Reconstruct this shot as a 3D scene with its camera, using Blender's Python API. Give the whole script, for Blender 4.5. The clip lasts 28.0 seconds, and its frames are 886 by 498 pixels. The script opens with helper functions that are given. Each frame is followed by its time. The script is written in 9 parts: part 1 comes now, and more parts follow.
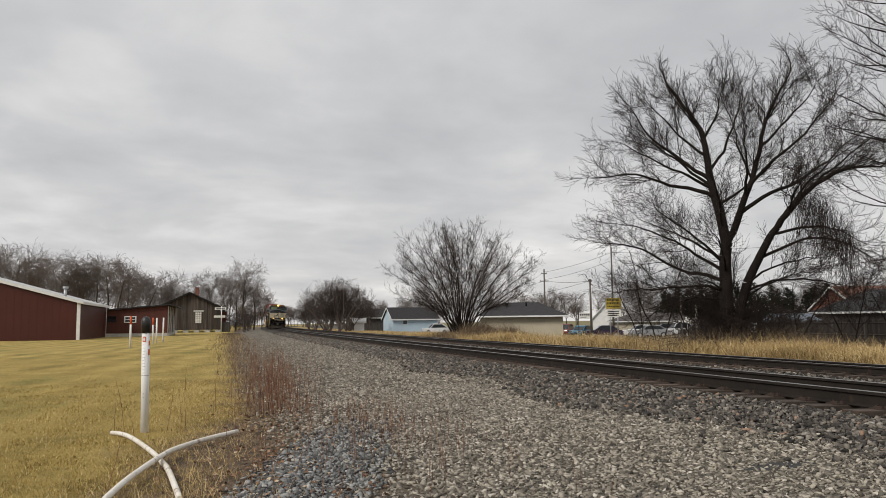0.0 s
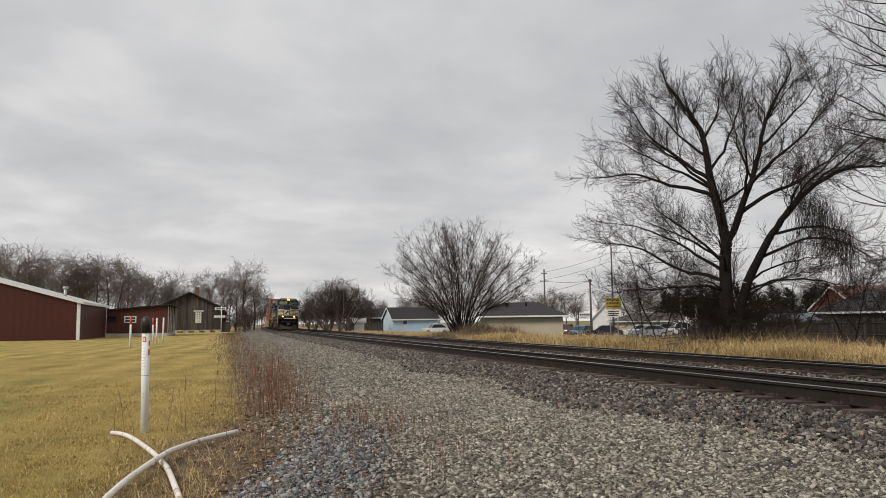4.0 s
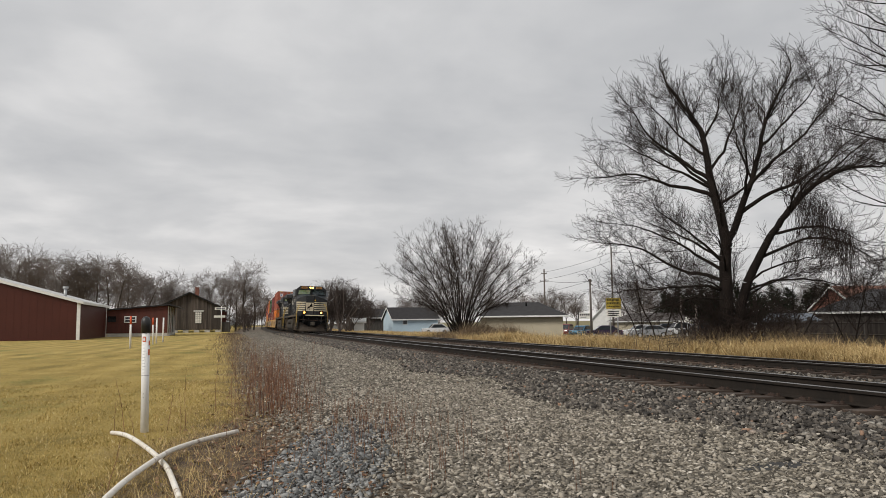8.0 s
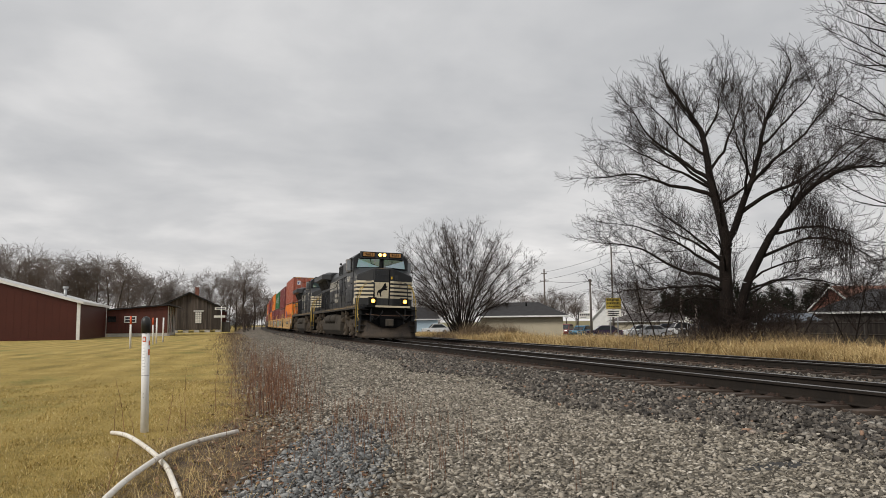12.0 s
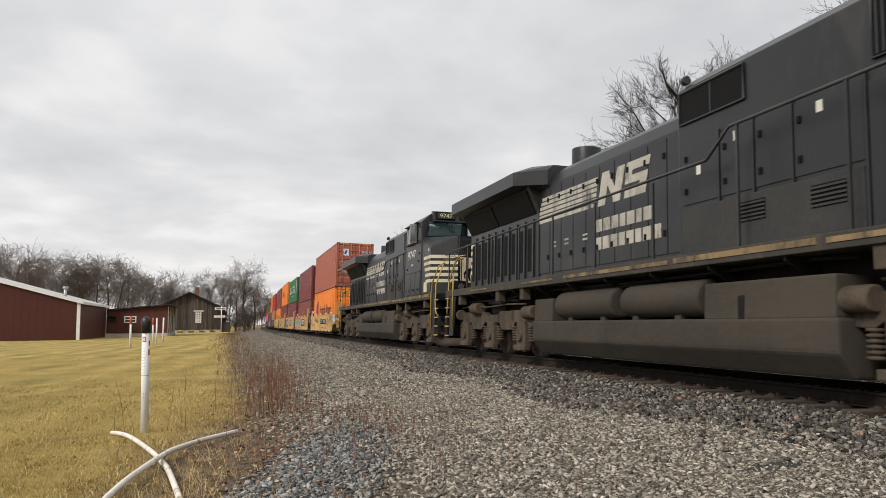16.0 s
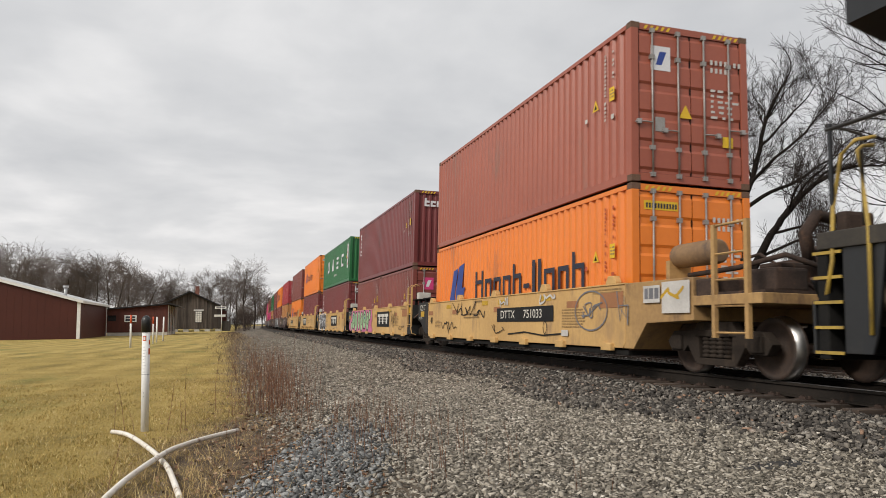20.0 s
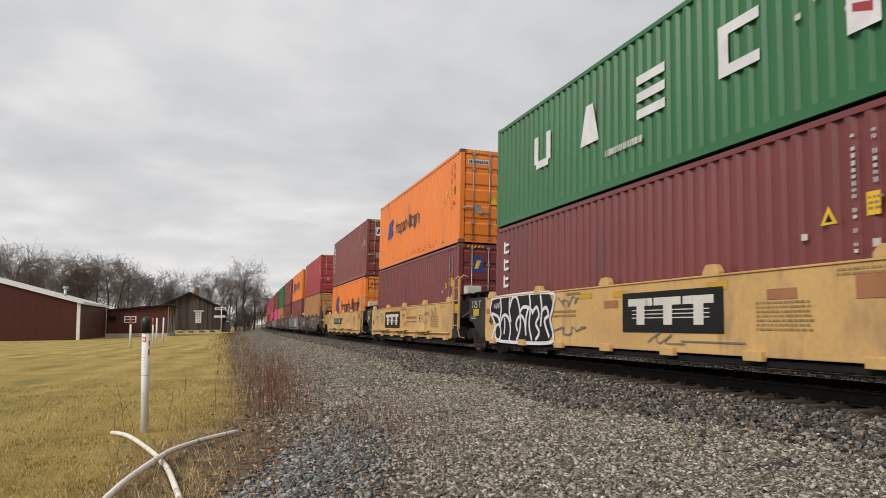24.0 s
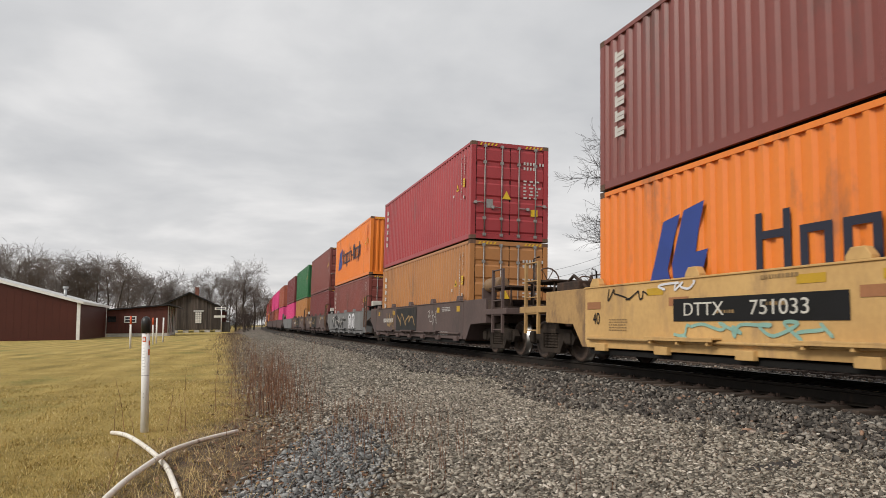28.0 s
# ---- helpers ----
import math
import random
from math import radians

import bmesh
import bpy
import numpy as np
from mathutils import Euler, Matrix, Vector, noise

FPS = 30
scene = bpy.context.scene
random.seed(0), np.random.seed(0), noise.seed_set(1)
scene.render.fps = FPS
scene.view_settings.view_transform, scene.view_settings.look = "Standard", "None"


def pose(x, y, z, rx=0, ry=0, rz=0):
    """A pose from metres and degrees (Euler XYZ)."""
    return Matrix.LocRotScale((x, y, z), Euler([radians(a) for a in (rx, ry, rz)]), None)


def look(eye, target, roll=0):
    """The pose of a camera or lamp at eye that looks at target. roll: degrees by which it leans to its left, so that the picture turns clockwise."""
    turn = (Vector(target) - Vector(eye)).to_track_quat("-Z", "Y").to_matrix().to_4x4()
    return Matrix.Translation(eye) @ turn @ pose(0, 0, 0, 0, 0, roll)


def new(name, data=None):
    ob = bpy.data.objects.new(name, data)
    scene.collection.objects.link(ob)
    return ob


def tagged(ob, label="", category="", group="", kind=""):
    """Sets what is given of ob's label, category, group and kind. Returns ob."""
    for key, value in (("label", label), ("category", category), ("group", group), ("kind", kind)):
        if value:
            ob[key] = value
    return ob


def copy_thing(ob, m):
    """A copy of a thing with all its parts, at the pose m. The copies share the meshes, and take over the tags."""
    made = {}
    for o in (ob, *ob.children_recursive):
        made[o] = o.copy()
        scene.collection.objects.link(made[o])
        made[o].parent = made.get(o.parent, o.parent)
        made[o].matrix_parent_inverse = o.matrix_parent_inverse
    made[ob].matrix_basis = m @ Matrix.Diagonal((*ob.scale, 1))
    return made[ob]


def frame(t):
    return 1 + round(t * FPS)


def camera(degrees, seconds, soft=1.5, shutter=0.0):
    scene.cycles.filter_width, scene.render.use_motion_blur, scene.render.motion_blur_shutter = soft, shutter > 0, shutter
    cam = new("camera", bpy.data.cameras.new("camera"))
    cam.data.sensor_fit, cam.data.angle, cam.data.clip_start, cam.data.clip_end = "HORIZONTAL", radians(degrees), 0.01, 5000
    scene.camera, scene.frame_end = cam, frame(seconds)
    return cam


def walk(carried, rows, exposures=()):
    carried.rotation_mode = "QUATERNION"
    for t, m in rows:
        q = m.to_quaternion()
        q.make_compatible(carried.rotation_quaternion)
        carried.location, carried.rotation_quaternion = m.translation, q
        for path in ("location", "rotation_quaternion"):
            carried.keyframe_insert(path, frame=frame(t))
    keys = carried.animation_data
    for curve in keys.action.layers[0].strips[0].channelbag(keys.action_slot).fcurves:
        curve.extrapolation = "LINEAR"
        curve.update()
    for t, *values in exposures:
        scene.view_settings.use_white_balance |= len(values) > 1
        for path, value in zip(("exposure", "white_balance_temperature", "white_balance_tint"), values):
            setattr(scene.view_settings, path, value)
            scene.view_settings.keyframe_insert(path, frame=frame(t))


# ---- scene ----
EYE = (0.0, 0.0, 1.126)
YAW, PITCH, ROLL = 16.748, 5.701, -0.667


def aim(dx=0.0, dy=0.0):
    """The camera's pose, nudged by the shaking of the ground (in thousandths of a radian)."""
    a, b = radians(YAW) - dx / 1000, radians(PITCH) + dy / 1000
    d = Vector((math.sin(a) * math.cos(b), math.cos(a) * math.cos(b), math.sin(b)))
    return look(EYE, Vector(EYE) + d * 50, ROLL)


cam = camera(62.228, 28.0, soft=0.32, shutter=0.12)
SHAKE = [(0, 0, 0), (17.0, 0, 0), (17.5, -1.2, 2.2), (18.0, 0.8, -4.8), (18.5, 0, 3.0), (19.0, 0.7, -1.4), (19.5, 0, 0.2), (20.0, 0.2, -1.2),
         (20.5, 0.2, 1.0), (21.0, 0.2, 0.8), (21.5, 0, 0), (28.0, 0, 0)]
walk(cam, [(t, aim(dx, dy)) for t, dx, dy in SHAKE], exposures=[(0, 0.0), (13, 0.0), (15, 0.12), (16, 0.3), (17, 0.34), (19, 0.28), (21, 0.17), (28, 0.14)])

# ---- light: an overcast winter sky ----
world = bpy.data.worlds.new("overcast_sky")
scene.world = world
world.use_nodes = True
wn, wl = world.node_tree.nodes, world.node_tree.links
wn.clear()
wout, wbg = wn.new("ShaderNodeOutputWorld"), wn.new("ShaderNodeBackground")
wl.new(wbg.outputs[0], wout.inputs[0])
sky = wn.new("ShaderNodeTexSky")
sky.sky_type, sky.sun_disc, sky.sun_elevation, sky.sun_rotation = "NISHITA", False, radians(37), radians(240)
wco, wsep = wn.new("ShaderNodeTexCoord"), wn.new("ShaderNodeSeparateXYZ")
wl.new(wco.outputs["Generated"], wsep.inputs[0])


def wmath(op, a, b=None, clamp=False):
    n = wn.new("ShaderNodeMath")
    n.operation, n.use_clamp = op, clamp
    for i, v in enumerate((a, b)):
        if v is None:
            continue
        if isinstance(v, (int, float)):
            n.inputs[i].default_value = v
        else:
            wl.new(v, n.inputs[i])
    return n.outputs[0]


def wramp(fac, stops):
    n = wn.new("ShaderNodeValToRGB")
    wl.new(fac, n.inputs[0])
    while len(n.color_ramp.elements) < len(stops):
        n.color_ramp.elements.new(0.5)
    for e, (p, c) in zip(n.color_ramp.elements, stops):
        e.position, e.color = p, (*c, 1)
    return n.outputs[0]


# clouds lie on a flat layer overhead, so they close up towards the horizon
up = wmath("MAXIMUM", wsep.outputs[2], 0.0)
flat = wmath("ADD", up, 0.16)
wcomb = wn.new("ShaderNodeCombineXYZ")
wl.new(wmath("DIVIDE", wsep.outputs[0], flat), wcomb.inputs[0])
wl.new(wmath("DIVIDE", wsep.outputs[1], flat), wcomb.inputs[1])
c1, c2 = wn.new("ShaderNodeTexNoise"), wn.new("ShaderNodeTexNoise")
for n, sc, det, dist in ((c1, 0.9, 5, 0.35), (c2, 2.6, 6, 0.2)):
    wl.new(wcomb.outputs[0], n.inputs["Vector"])
    n.inputs["Scale"].default_value, n.inputs["Detail"].default_value, n.inputs["Distortion"].default_value = sc, det, dist
    n.inputs["Roughness"].default_value = 0.52
cl = wmath("ADD", wmath("MULTIPLY", c1.outputs[0], 0.7), wmath("MULTIPLY", c2.outputs[0], 0.3))
cloud = wramp(cl, [(0.36, (0.468, 0.475, 0.490)), (0.5, (0.565, 0.567, 0.575)), (0.60, (0.672, 0.667, 0.668)), (0.68, (0.835, 0.828, 0.822))])
bright = wramp(up, [(0.0, (1.19, 1.16, 1.12)), (0.10, (1.08, 1.07, 1.06)), (0.22, (1.0, 1.0, 1.0)), (0.45, (1.05, 1.05, 1.05)), (1.0, (1.2, 1.2, 1.2))])
wm = wn.new("ShaderNodeMix")
wm.data_type, wm.blend_type = "RGBA", "MULTIPLY"
wm.inputs[0].default_value = 1.0
wl.new(cloud, wm.inputs[6])
wl.new(bright, wm.inputs[7])
wk = wn.new("ShaderNodeMix")
wk.data_type = "RGBA"
wk.inputs[0].default_value = 0.985
sk = wn.new("ShaderNodeMix")
sk.data_type, sk.blend_type = "RGBA", "MULTIPLY"
sk.inputs[0].default_value = 1.0
sk.inputs[7].default_value = (0.1, 0.1, 0.1, 1)
wl.new(sky.outputs[0], sk.inputs[6])
wl.new(sk.outputs[2], wk.inputs[6])
wl.new(wm.outputs[2], wk.inputs[7])
wl.new(wk.outputs[2], wbg.inputs[0])
wbg.inputs[1].default_value = 1.05

sun = new("sun", bpy.data.lights.new("sun", "SUN"))
sun.data.energy, sun.data.angle, sun.data.color = 2.3, radians(18), (1.0, 0.94, 0.86)
sun.matrix_basis = look((0, 0, 36), (42, 24, 0))


# ---- materials ----
def mat(name, c1, c2=None, rough=0.7, metal=0.0, scale=3.0, fine=40.0, bump=0.1, dirt=None, dirt_amount=0.0, stretch=(1, 1, 1), emit=0.0, spec=0.5, per=0.0, depth=0.01):
    """A surface whose colour drifts between c1 and c2 at two scales, with fine relief; dirt: a third colour that lies in patches."""
    m = bpy.data.materials.new(name)
    m.use_nodes = True
    nt = m.node_tree
    n, l = nt.nodes, nt.links
    b = n["Principled BSDF"]
    c2 = c2 or tuple(v * 0.75 for v in c1)
    co, mp = n.new("ShaderNodeTexCoord"), n.new("ShaderNodeMapping")
    l.new(co.outputs["Object"], mp.inputs[0])
    mp.inputs["Scale"].default_value = stretch
    n1, n2 = n.new("ShaderNodeTexNoise"), n.new("ShaderNodeTexNoise")
    for x, s, d in ((n1, scale, 5), (n2, fine, 3)):
        l.new(mp.outputs[0], x.inputs["Vector"])
        x.inputs["Scale"].default_value, x.inputs["Detail"].default_value = s, d
    add = n.new("ShaderNodeMath")
    add.operation = "MULTIPLY_ADD"
    l.new(n1.outputs[0], add.inputs[0])
    add.inputs[1].default_value = 0.65
    mul = n.new("ShaderNodeMath")
    mul.operation = "MULTIPLY"
    l.new(n2.outputs[0], mul.inputs[0])
    mul.inputs[1].default_value = 0.35
    l.new(mul.outputs[0], add.inputs[2])
    rp = n.new("ShaderNodeValToRGB")
    rp.color_ramp.elements[0].position, rp.color_ramp.elements[1].position = 0.36, 0.64
    rp.color_ramp.elements[0].color, rp.color_ramp.elements[1].color = (*c2, 1), (*c1, 1)
    l.new(add.outputs[0], rp.inputs[0])
    col = rp.outputs[0]
    if dirt:
        n3, r3, mx = n.new("ShaderNodeTexNoise"), n.new("ShaderNodeValToRGB"), n.new("ShaderNodeMix")
        mp3 = n.new("ShaderNodeMapping")
        mp3.inputs["Scale"].default_value = (stretch[0], stretch[1], stretch[2] * 0.35)
        mp3.inputs["Location"].default_value = (3.1, 1.7, 0.4)
        l.new(co.outputs["Object"], mp3.inputs[0])
        l.new(mp3.outputs[0], n3.inputs["Vector"])
        n3.inputs["Scale"].default_value, n3.inputs["Detail"].default_value, n3.inputs["Roughness"].default_value = scale * 1.7, 8, 0.7
        r3.color_ramp.elements[0].position, r3.color_ramp.elements[1].position = 0.62 - dirt_amount * 0.3, 0.74 - dirt_amount * 0.2
        l.new(n3.outputs[0], r3.inputs[0])
        mx.data_type = "RGBA"
        l.new(r3.outputs[0], mx.inputs[0])
        l.new(col, mx.inputs[6])
        mx.inputs[7].default_value = (*dirt, 1)
        col = mx.outputs[2]
    if per:
        oi, hv, mr = n.new("ShaderNodeObjectInfo"), n.new("ShaderNodeHueSaturation"), n.new("ShaderNodeMapRange")
        l.new(oi.outputs["Random"], mr.inputs[0])
        mr.inputs[3].default_value, mr.inputs[4].default_value = 1 - per, 1 + per
        l.new(mr.outputs[0], hv.inputs["Value"])
        l.new(col, hv.inputs["Color"])
        col = hv.outputs[0]
    l.new(col, b.inputs["Base Color"])
    b.inputs["Roughness"].default_value, b.inputs["Metallic"].default_value = rough, metal
    b.inputs["Specular IOR Level"].default_value = spec
    if bump:
        bp = n.new("ShaderNodeBump")
        bp.inputs["Strength"].default_value, bp.inputs["Distance"].default_value = bump, depth
        l.new(add.outputs[0], bp.inputs["Height"])
        l.new(bp.outputs[0], b.inputs["Normal"])
    if emit:
        b.inputs["Emission Color"].default_value, b.inputs["Emission Strength"].default_value = (*c1, 1), emit
    return m


def islands(name, stops, rough=0.9, fine=60.0, bump=0.3, hue=0.0):
    """Stones, blades and twigs in one mesh: each loose piece takes its own colour from the ramp."""
    m = bpy.data.materials.new(name)
    m.use_nodes = True
    n, l = m.node_tree.nodes, m.node_tree.links
    b = n["Principled BSDF"]
    g, rp, nz, mx, co = (n.new("ShaderNode" + k) for k in ("NewGeometry", "ValToRGB", "TexNoise", "Mix", "TexCoord"))
    l.new(g.outputs["Random Per Island"], rp.inputs[0])
    while len(rp.color_ramp.elements) < len(stops):
        rp.color_ramp.elements.new(0.5)
    for e, (p, c) in zip(rp.color_ramp.elements, stops):
        e.position, e.color = p, (*c, 1)
    l.new(co.outputs["Object"], nz.inputs["Vector"])
    nz.inputs["Scale"].default_value, nz.inputs["Detail"].default_value = fine, 4
    mx.data_type, mx.blend_type = "RGBA", "OVERLAY"
    mx.inputs[0].default_value = 0.45
    l.new(rp.outputs[0], mx.inputs[6])
    l.new(nz.outputs[0], mx.inputs[7])
    l.new(mx.outputs[2], b.inputs["Base Color"])
    b.inputs["Roughness"].default_value = rough
    b.inputs["Specular IOR Level"].default_value = 0.25
    if bump:
        bp = n.new("ShaderNodeBump")
        bp.inputs["Strength"].default_value, bp.inputs["Distance"].default_value = bump, 0.005
        l.new(nz.outputs[0], bp.inputs["Height"])
        l.new(bp.outputs[0], b.inputs["Normal"])
    return m


M = {
    "loco_black": mat("loco_black_paint", (0.0172, 0.0186, 0.0212), (0.0115, 0.0124, 0.0142), 0.38, 0, 0.7, 14, 0.05, (0.036, 0.034, 0.031), 0.3, spec=0.45),
    "loco_dirty": mat("loco_dusty_black", (0.046, 0.039, 0.030), (0.024, 0.021, 0.018), 0.75, 0, 1.2, 20, 0.1, (0.075, 0.06, 0.042), 0.25),
    "truck": mat("truck_dust", (0.098, 0.077, 0.056), (0.050, 0.040, 0.031), 0.9, 0, 2, 25, 0.2, (0.028, 0.025, 0.023), 0.35, spec=0.2),
    # near-black: the shadow among underframe parts is put into this colour
    "dark": mat("shadow_black_underframe", (0.014, 0.013, 0.012), (0.007, 0.007, 0.007), 0.85, 0, 2, 20, 0.1, spec=0.2),
    "cream": mat("cream_stripe", (0.60, 0.53, 0.38), (0.45, 0.39, 0.28), 0.6, 0, 1.5, 20, 0.05, (0.25, 0.2, 0.14), 0.15),
    "white_paint": mat("white_lettering", (0.62, 0.60, 0.54), (0.5, 0.48, 0.43), 0.6, 0, 2, 30, 0.05, (0.2, 0.18, 0.16), 0.12),
    "rail_yellow": mat("yellow_grab_rail", (0.46, 0.31, 0.05), (0.28, 0.19, 0.045), 0.55, 0, 5, 40, 0.05, (0.16, 0.12, 0.07), 0.2),
    "wheel": mat("wheel_steel", (0.075, 0.046, 0.032), (0.038, 0.028, 0.023), 0.8, 0.1, 4, 30, 0.1),
    "tread": mat("polished_tread", (0.5, 0.49, 0.47), (0.35, 0.34, 0.33), 0.3, 1.0, 4, 30, 0.05),
    "lamp_on": mat("lit_headlight", (1.0, 0.50, 0.075), (1.0, 0.50, 0.075), 0.3, 0, 1, 1, 0, emit=10.0),
    "ditch_on": mat("lit_ditch_light", (1.0, 0.42, 0.07), (1.0, 0.42, 0.07), 0.3, 0, 1, 1, 0, emit=3.0),
    "ditch_core": mat("lit_lamp_core", (1.0, 0.48, 0.065), (1.0, 0.48, 0.065), 0.3, 0, 1, 1, 0, emit=10.0),
    "board_on": mat("lit_number_board", (0.30, 0.15, 0.045), (0.25, 0.12, 0.035), 0.5, 0, 9, 60, 0, emit=0.15),
    "tank_tan": mat("tan_tank", (0.24, 0.145, 0.07), (0.14, 0.085, 0.05), 0.7, 0, 2, 20, 0.05, (0.07, 0.05, 0.04), 0.35),
    "sill": mat("worn_sill_stripe", (0.26, 0.18, 0.085), (0.13, 0.09, 0.045), 0.7, 0, 1.6, 20, 0.05, (0.035, 0.03, 0.025), 0.6),
    "board_off": mat("number_board", (0.035, 0.037, 0.026), (0.022, 0.023, 0.017), 0.4, 0, 9, 60, 0),
    "lamp_off": mat("unlit_headlight", (0.5, 0.5, 0.48), (0.3, 0.3, 0.3), 0.1, 0.8, 9, 60, 0),
    "tan_well": mat("well_car_yellow", (0.58, 0.365, 0.14), (0.46, 0.28, 0.105), 0.7, 0, 0.8, 12, 0.08, (0.33, 0.205, 0.10), 0.3),
    "brown_well": mat("well_car_brown", (0.105, 0.070, 0.063), (0.075, 0.051, 0.047), 0.75, 0, 0.8, 12, 0.08, (0.05, 0.04, 0.036), 0.2),
    "grey_well": mat("well_car_grey", (0.20, 0.20, 0.20), (0.13, 0.13, 0.13), 0.75, 0, 0.8, 12, 0.08, (0.07, 0.06, 0.055), 0.2),
    "rust_streak": mat("thin_rust_streaks", (0.42, 0.13, 0.03), (0.34, 0.11, 0.03), 0.8, 0, 6, 40, 0),
    "dark_rust": mat("dark_rusty_gear", (0.065, 0.043, 0.034), (0.03, 0.023, 0.02), 0.9, 0, 3, 30, 0.2, (0.12, 0.066, 0.04), 0.2, spec=0.2),
    "rust": mat("rusty_steel", (0.15, 0.085, 0.055), (0.08, 0.05, 0.038), 0.9, 0.1, 4, 40, 0.2),
    "galv": mat("lock_rod_steel", (0.36, 0.35, 0.34), (0.24, 0.22, 0.20), 0.5, 0.5, 5, 40, 0.1),
    "c_rust": mat("container_rust_red", (0.325, 0.088, 0.051), (0.28, 0.074, 0.044), 0.42, 0, 0.5, 9, 0.05, (0.22, 0.09, 0.06), 0.08),
    "c_orange": mat("container_orange", (0.72, 0.20, 0.022), (0.66, 0.175, 0.02), 0.42, 0, 0.5, 9, 0.05, (0.34, 0.12, 0.04), 0.05),
    "c_maroon": mat("container_maroon", (0.168, 0.035, 0.036), (0.138, 0.03, 0.030), 0.42, 0, 0.5, 9, 0.05, (0.10, 0.035, 0.035), 0.08),
    "c_brown": mat("container_brown", (0.20, 0.052, 0.042), (0.165, 0.045, 0.037), 0.42, 0, 0.5, 9, 0.05, (0.11, 0.05, 0.04), 0.1),
    "c_green": mat("container_green", (0.022, 0.135, 0.045), (0.018, 0.115, 0.038), 0.42, 0, 0.5, 9, 0.05, (0.05, 0.10, 0.05), 0.06),
    "c_red": mat("container_crimson", (0.34, 0.035, 0.040), (0.29, 0.03, 0.036), 0.42, 0, 0.5, 9, 0.05, (0.2, 0.05, 0.05), 0.06),
    "c_tan": mat("container_tan", (0.40, 0.175, 0.055), (0.34, 0.15, 0.05), 0.42, 0, 0.5, 9, 0.05, (0.22, 0.11, 0.05), 0.08),
    "c_pink": mat("container_pink", (0.62, 0.05, 0.20), (0.55, 0.045, 0.17), 0.55, 0, 0.5, 9, 0.05),
    "hazard": mat("hazard_yellow", (0.7, 0.45, 0.02), (0.6, 0.38, 0.02), 0.6, 0, 3, 30, 0),
    "navy": mat("navy_lettering", (0.012, 0.016, 0.035), (0.01, 0.012, 0.028), 0.55, 0, 3, 30, 0),
    "blue": mat("blue_emblem", (0.02, 0.05, 0.26), (0.018, 0.045, 0.22), 0.55, 0, 3, 30, 0),
    "black": mat("black_panel", (0.006, 0.006, 0.0065), (0.004, 0.004, 0.0045), 0.7, 0, 3, 30, 0, spec=0.15),
    "gr_white": mat("sprayed_white", (0.68, 0.68, 0.70), (0.55, 0.55, 0.58), 0.6, 0, 3, 30, 0),
    "gr_pink": mat("sprayed_pink", (0.55, 0.16, 0.28), (0.4, 0.1, 0.2), 0.6, 0, 3, 30, 0),
    "gr_green": mat("sprayed_green", (0.35, 0.55, 0.30), (0.25, 0.42, 0.24), 0.6, 0, 3, 30, 0),
    "gr_teal": mat("sprayed_teal", (0.25, 0.42, 0.36), (0.2, 0.36, 0.3), 0.6, 0, 3, 30, 0),
    "gr_black": mat("sprayed_black", (0.010, 0.010, 0.011), (0.007, 0.007, 0.007), 0.6, 0, 3, 30, 0, spec=0.25),
    "rail": mat("rail_steel", (0.024, 0.0185, 0.0145), (0.014, 0.0115, 0.0095), 0.75, 0.0, 3, 40, 0.1, (0.05, 0.032, 0.022), 0.1, spec=0.2),
    "rail_top": mat("rail_head_polish", (0.42, 0.41, 0.40), (0.30, 0.29, 0.28), 0.28, 1.0, 2, 60, 0.03),
    "tie": mat("creosoted_tie", (0.092, 0.064, 0.046), (0.042, 0.031, 0.025), 0.95, 0, 6, 40, 0.5, (0.13, 0.082, 0.053), 0.3, stretch=(0.3, 2, 2), per=0.45),
    "bark": mat("dark_bark", (0.022, 0.017, 0.014), (0.011, 0.009, 0.008), 0.95, 0, 6, 30, 0.6, stretch=(1, 1, 0.3), depth=0.03, spec=0.15),
    "twig": mat("bare_twigs", (0.032, 0.023, 0.019), (0.019, 0.014, 0.012), 0.95, 0, 1, 10, 0, spec=0.15),
    # paler than the near twigs: distance haze is put into these two colours
    "twig_mid": mat("paled_fine_twigs", (0.088, 0.070, 0.061), (0.055, 0.044, 0.039), 0.95, 0, 1, 10, 0, spec=0.15),
    "twig_grey": mat("distance_paled_twigs", (0.155, 0.126, 0.110), (0.105, 0.086, 0.075), 0.95, 0, 0.3, 3, 0, spec=0.2),
    "post_white": mat("white_plastic", (0.74, 0.74, 0.73), (0.66, 0.66, 0.64), 0.45, 0, 4, 30, 0.03, (0.35, 0.32, 0.26), 0.08),
    "post_black": mat("black_dome", (0.016, 0.016, 0.017), (0.012, 0.012, 0.012), 0.4, 0, 4, 30, 0.02),
    "label_orange": mat("orange_label", (0.60, 0.085, 0.02), (0.5, 0.07, 0.02), 0.5, 0, 5, 30, 0),
    "label_ink": mat("grey_ink", (0.16, 0.16, 0.18), (0.12, 0.12, 0.13), 0.6, 0, 5, 30, 0),
    "red_metal": mat("red_sheet_metal", (0.068, 0.017, 0.011), (0.056, 0.014, 0.009), 0.5, 0, 0.4, 6, 0.05, spec=0.3),
    "red_wood": mat("red_boards", (0.105, 0.030, 0.020), (0.07, 0.022, 0.016), 0.85, 0, 1.0, 12, 0.3, (0.05, 0.03, 0.025), 0.15, stretch=(3, 3, 0.4)),
    "grey_wood": mat("weathered_boards", (0.075, 0.068, 0.060), (0.036, 0.032, 0.028), 0.95, 0, 1.5, 14, 0.4, (0.12, 0.11, 0.10), 0.15, stretch=(4, 4, 0.35)),
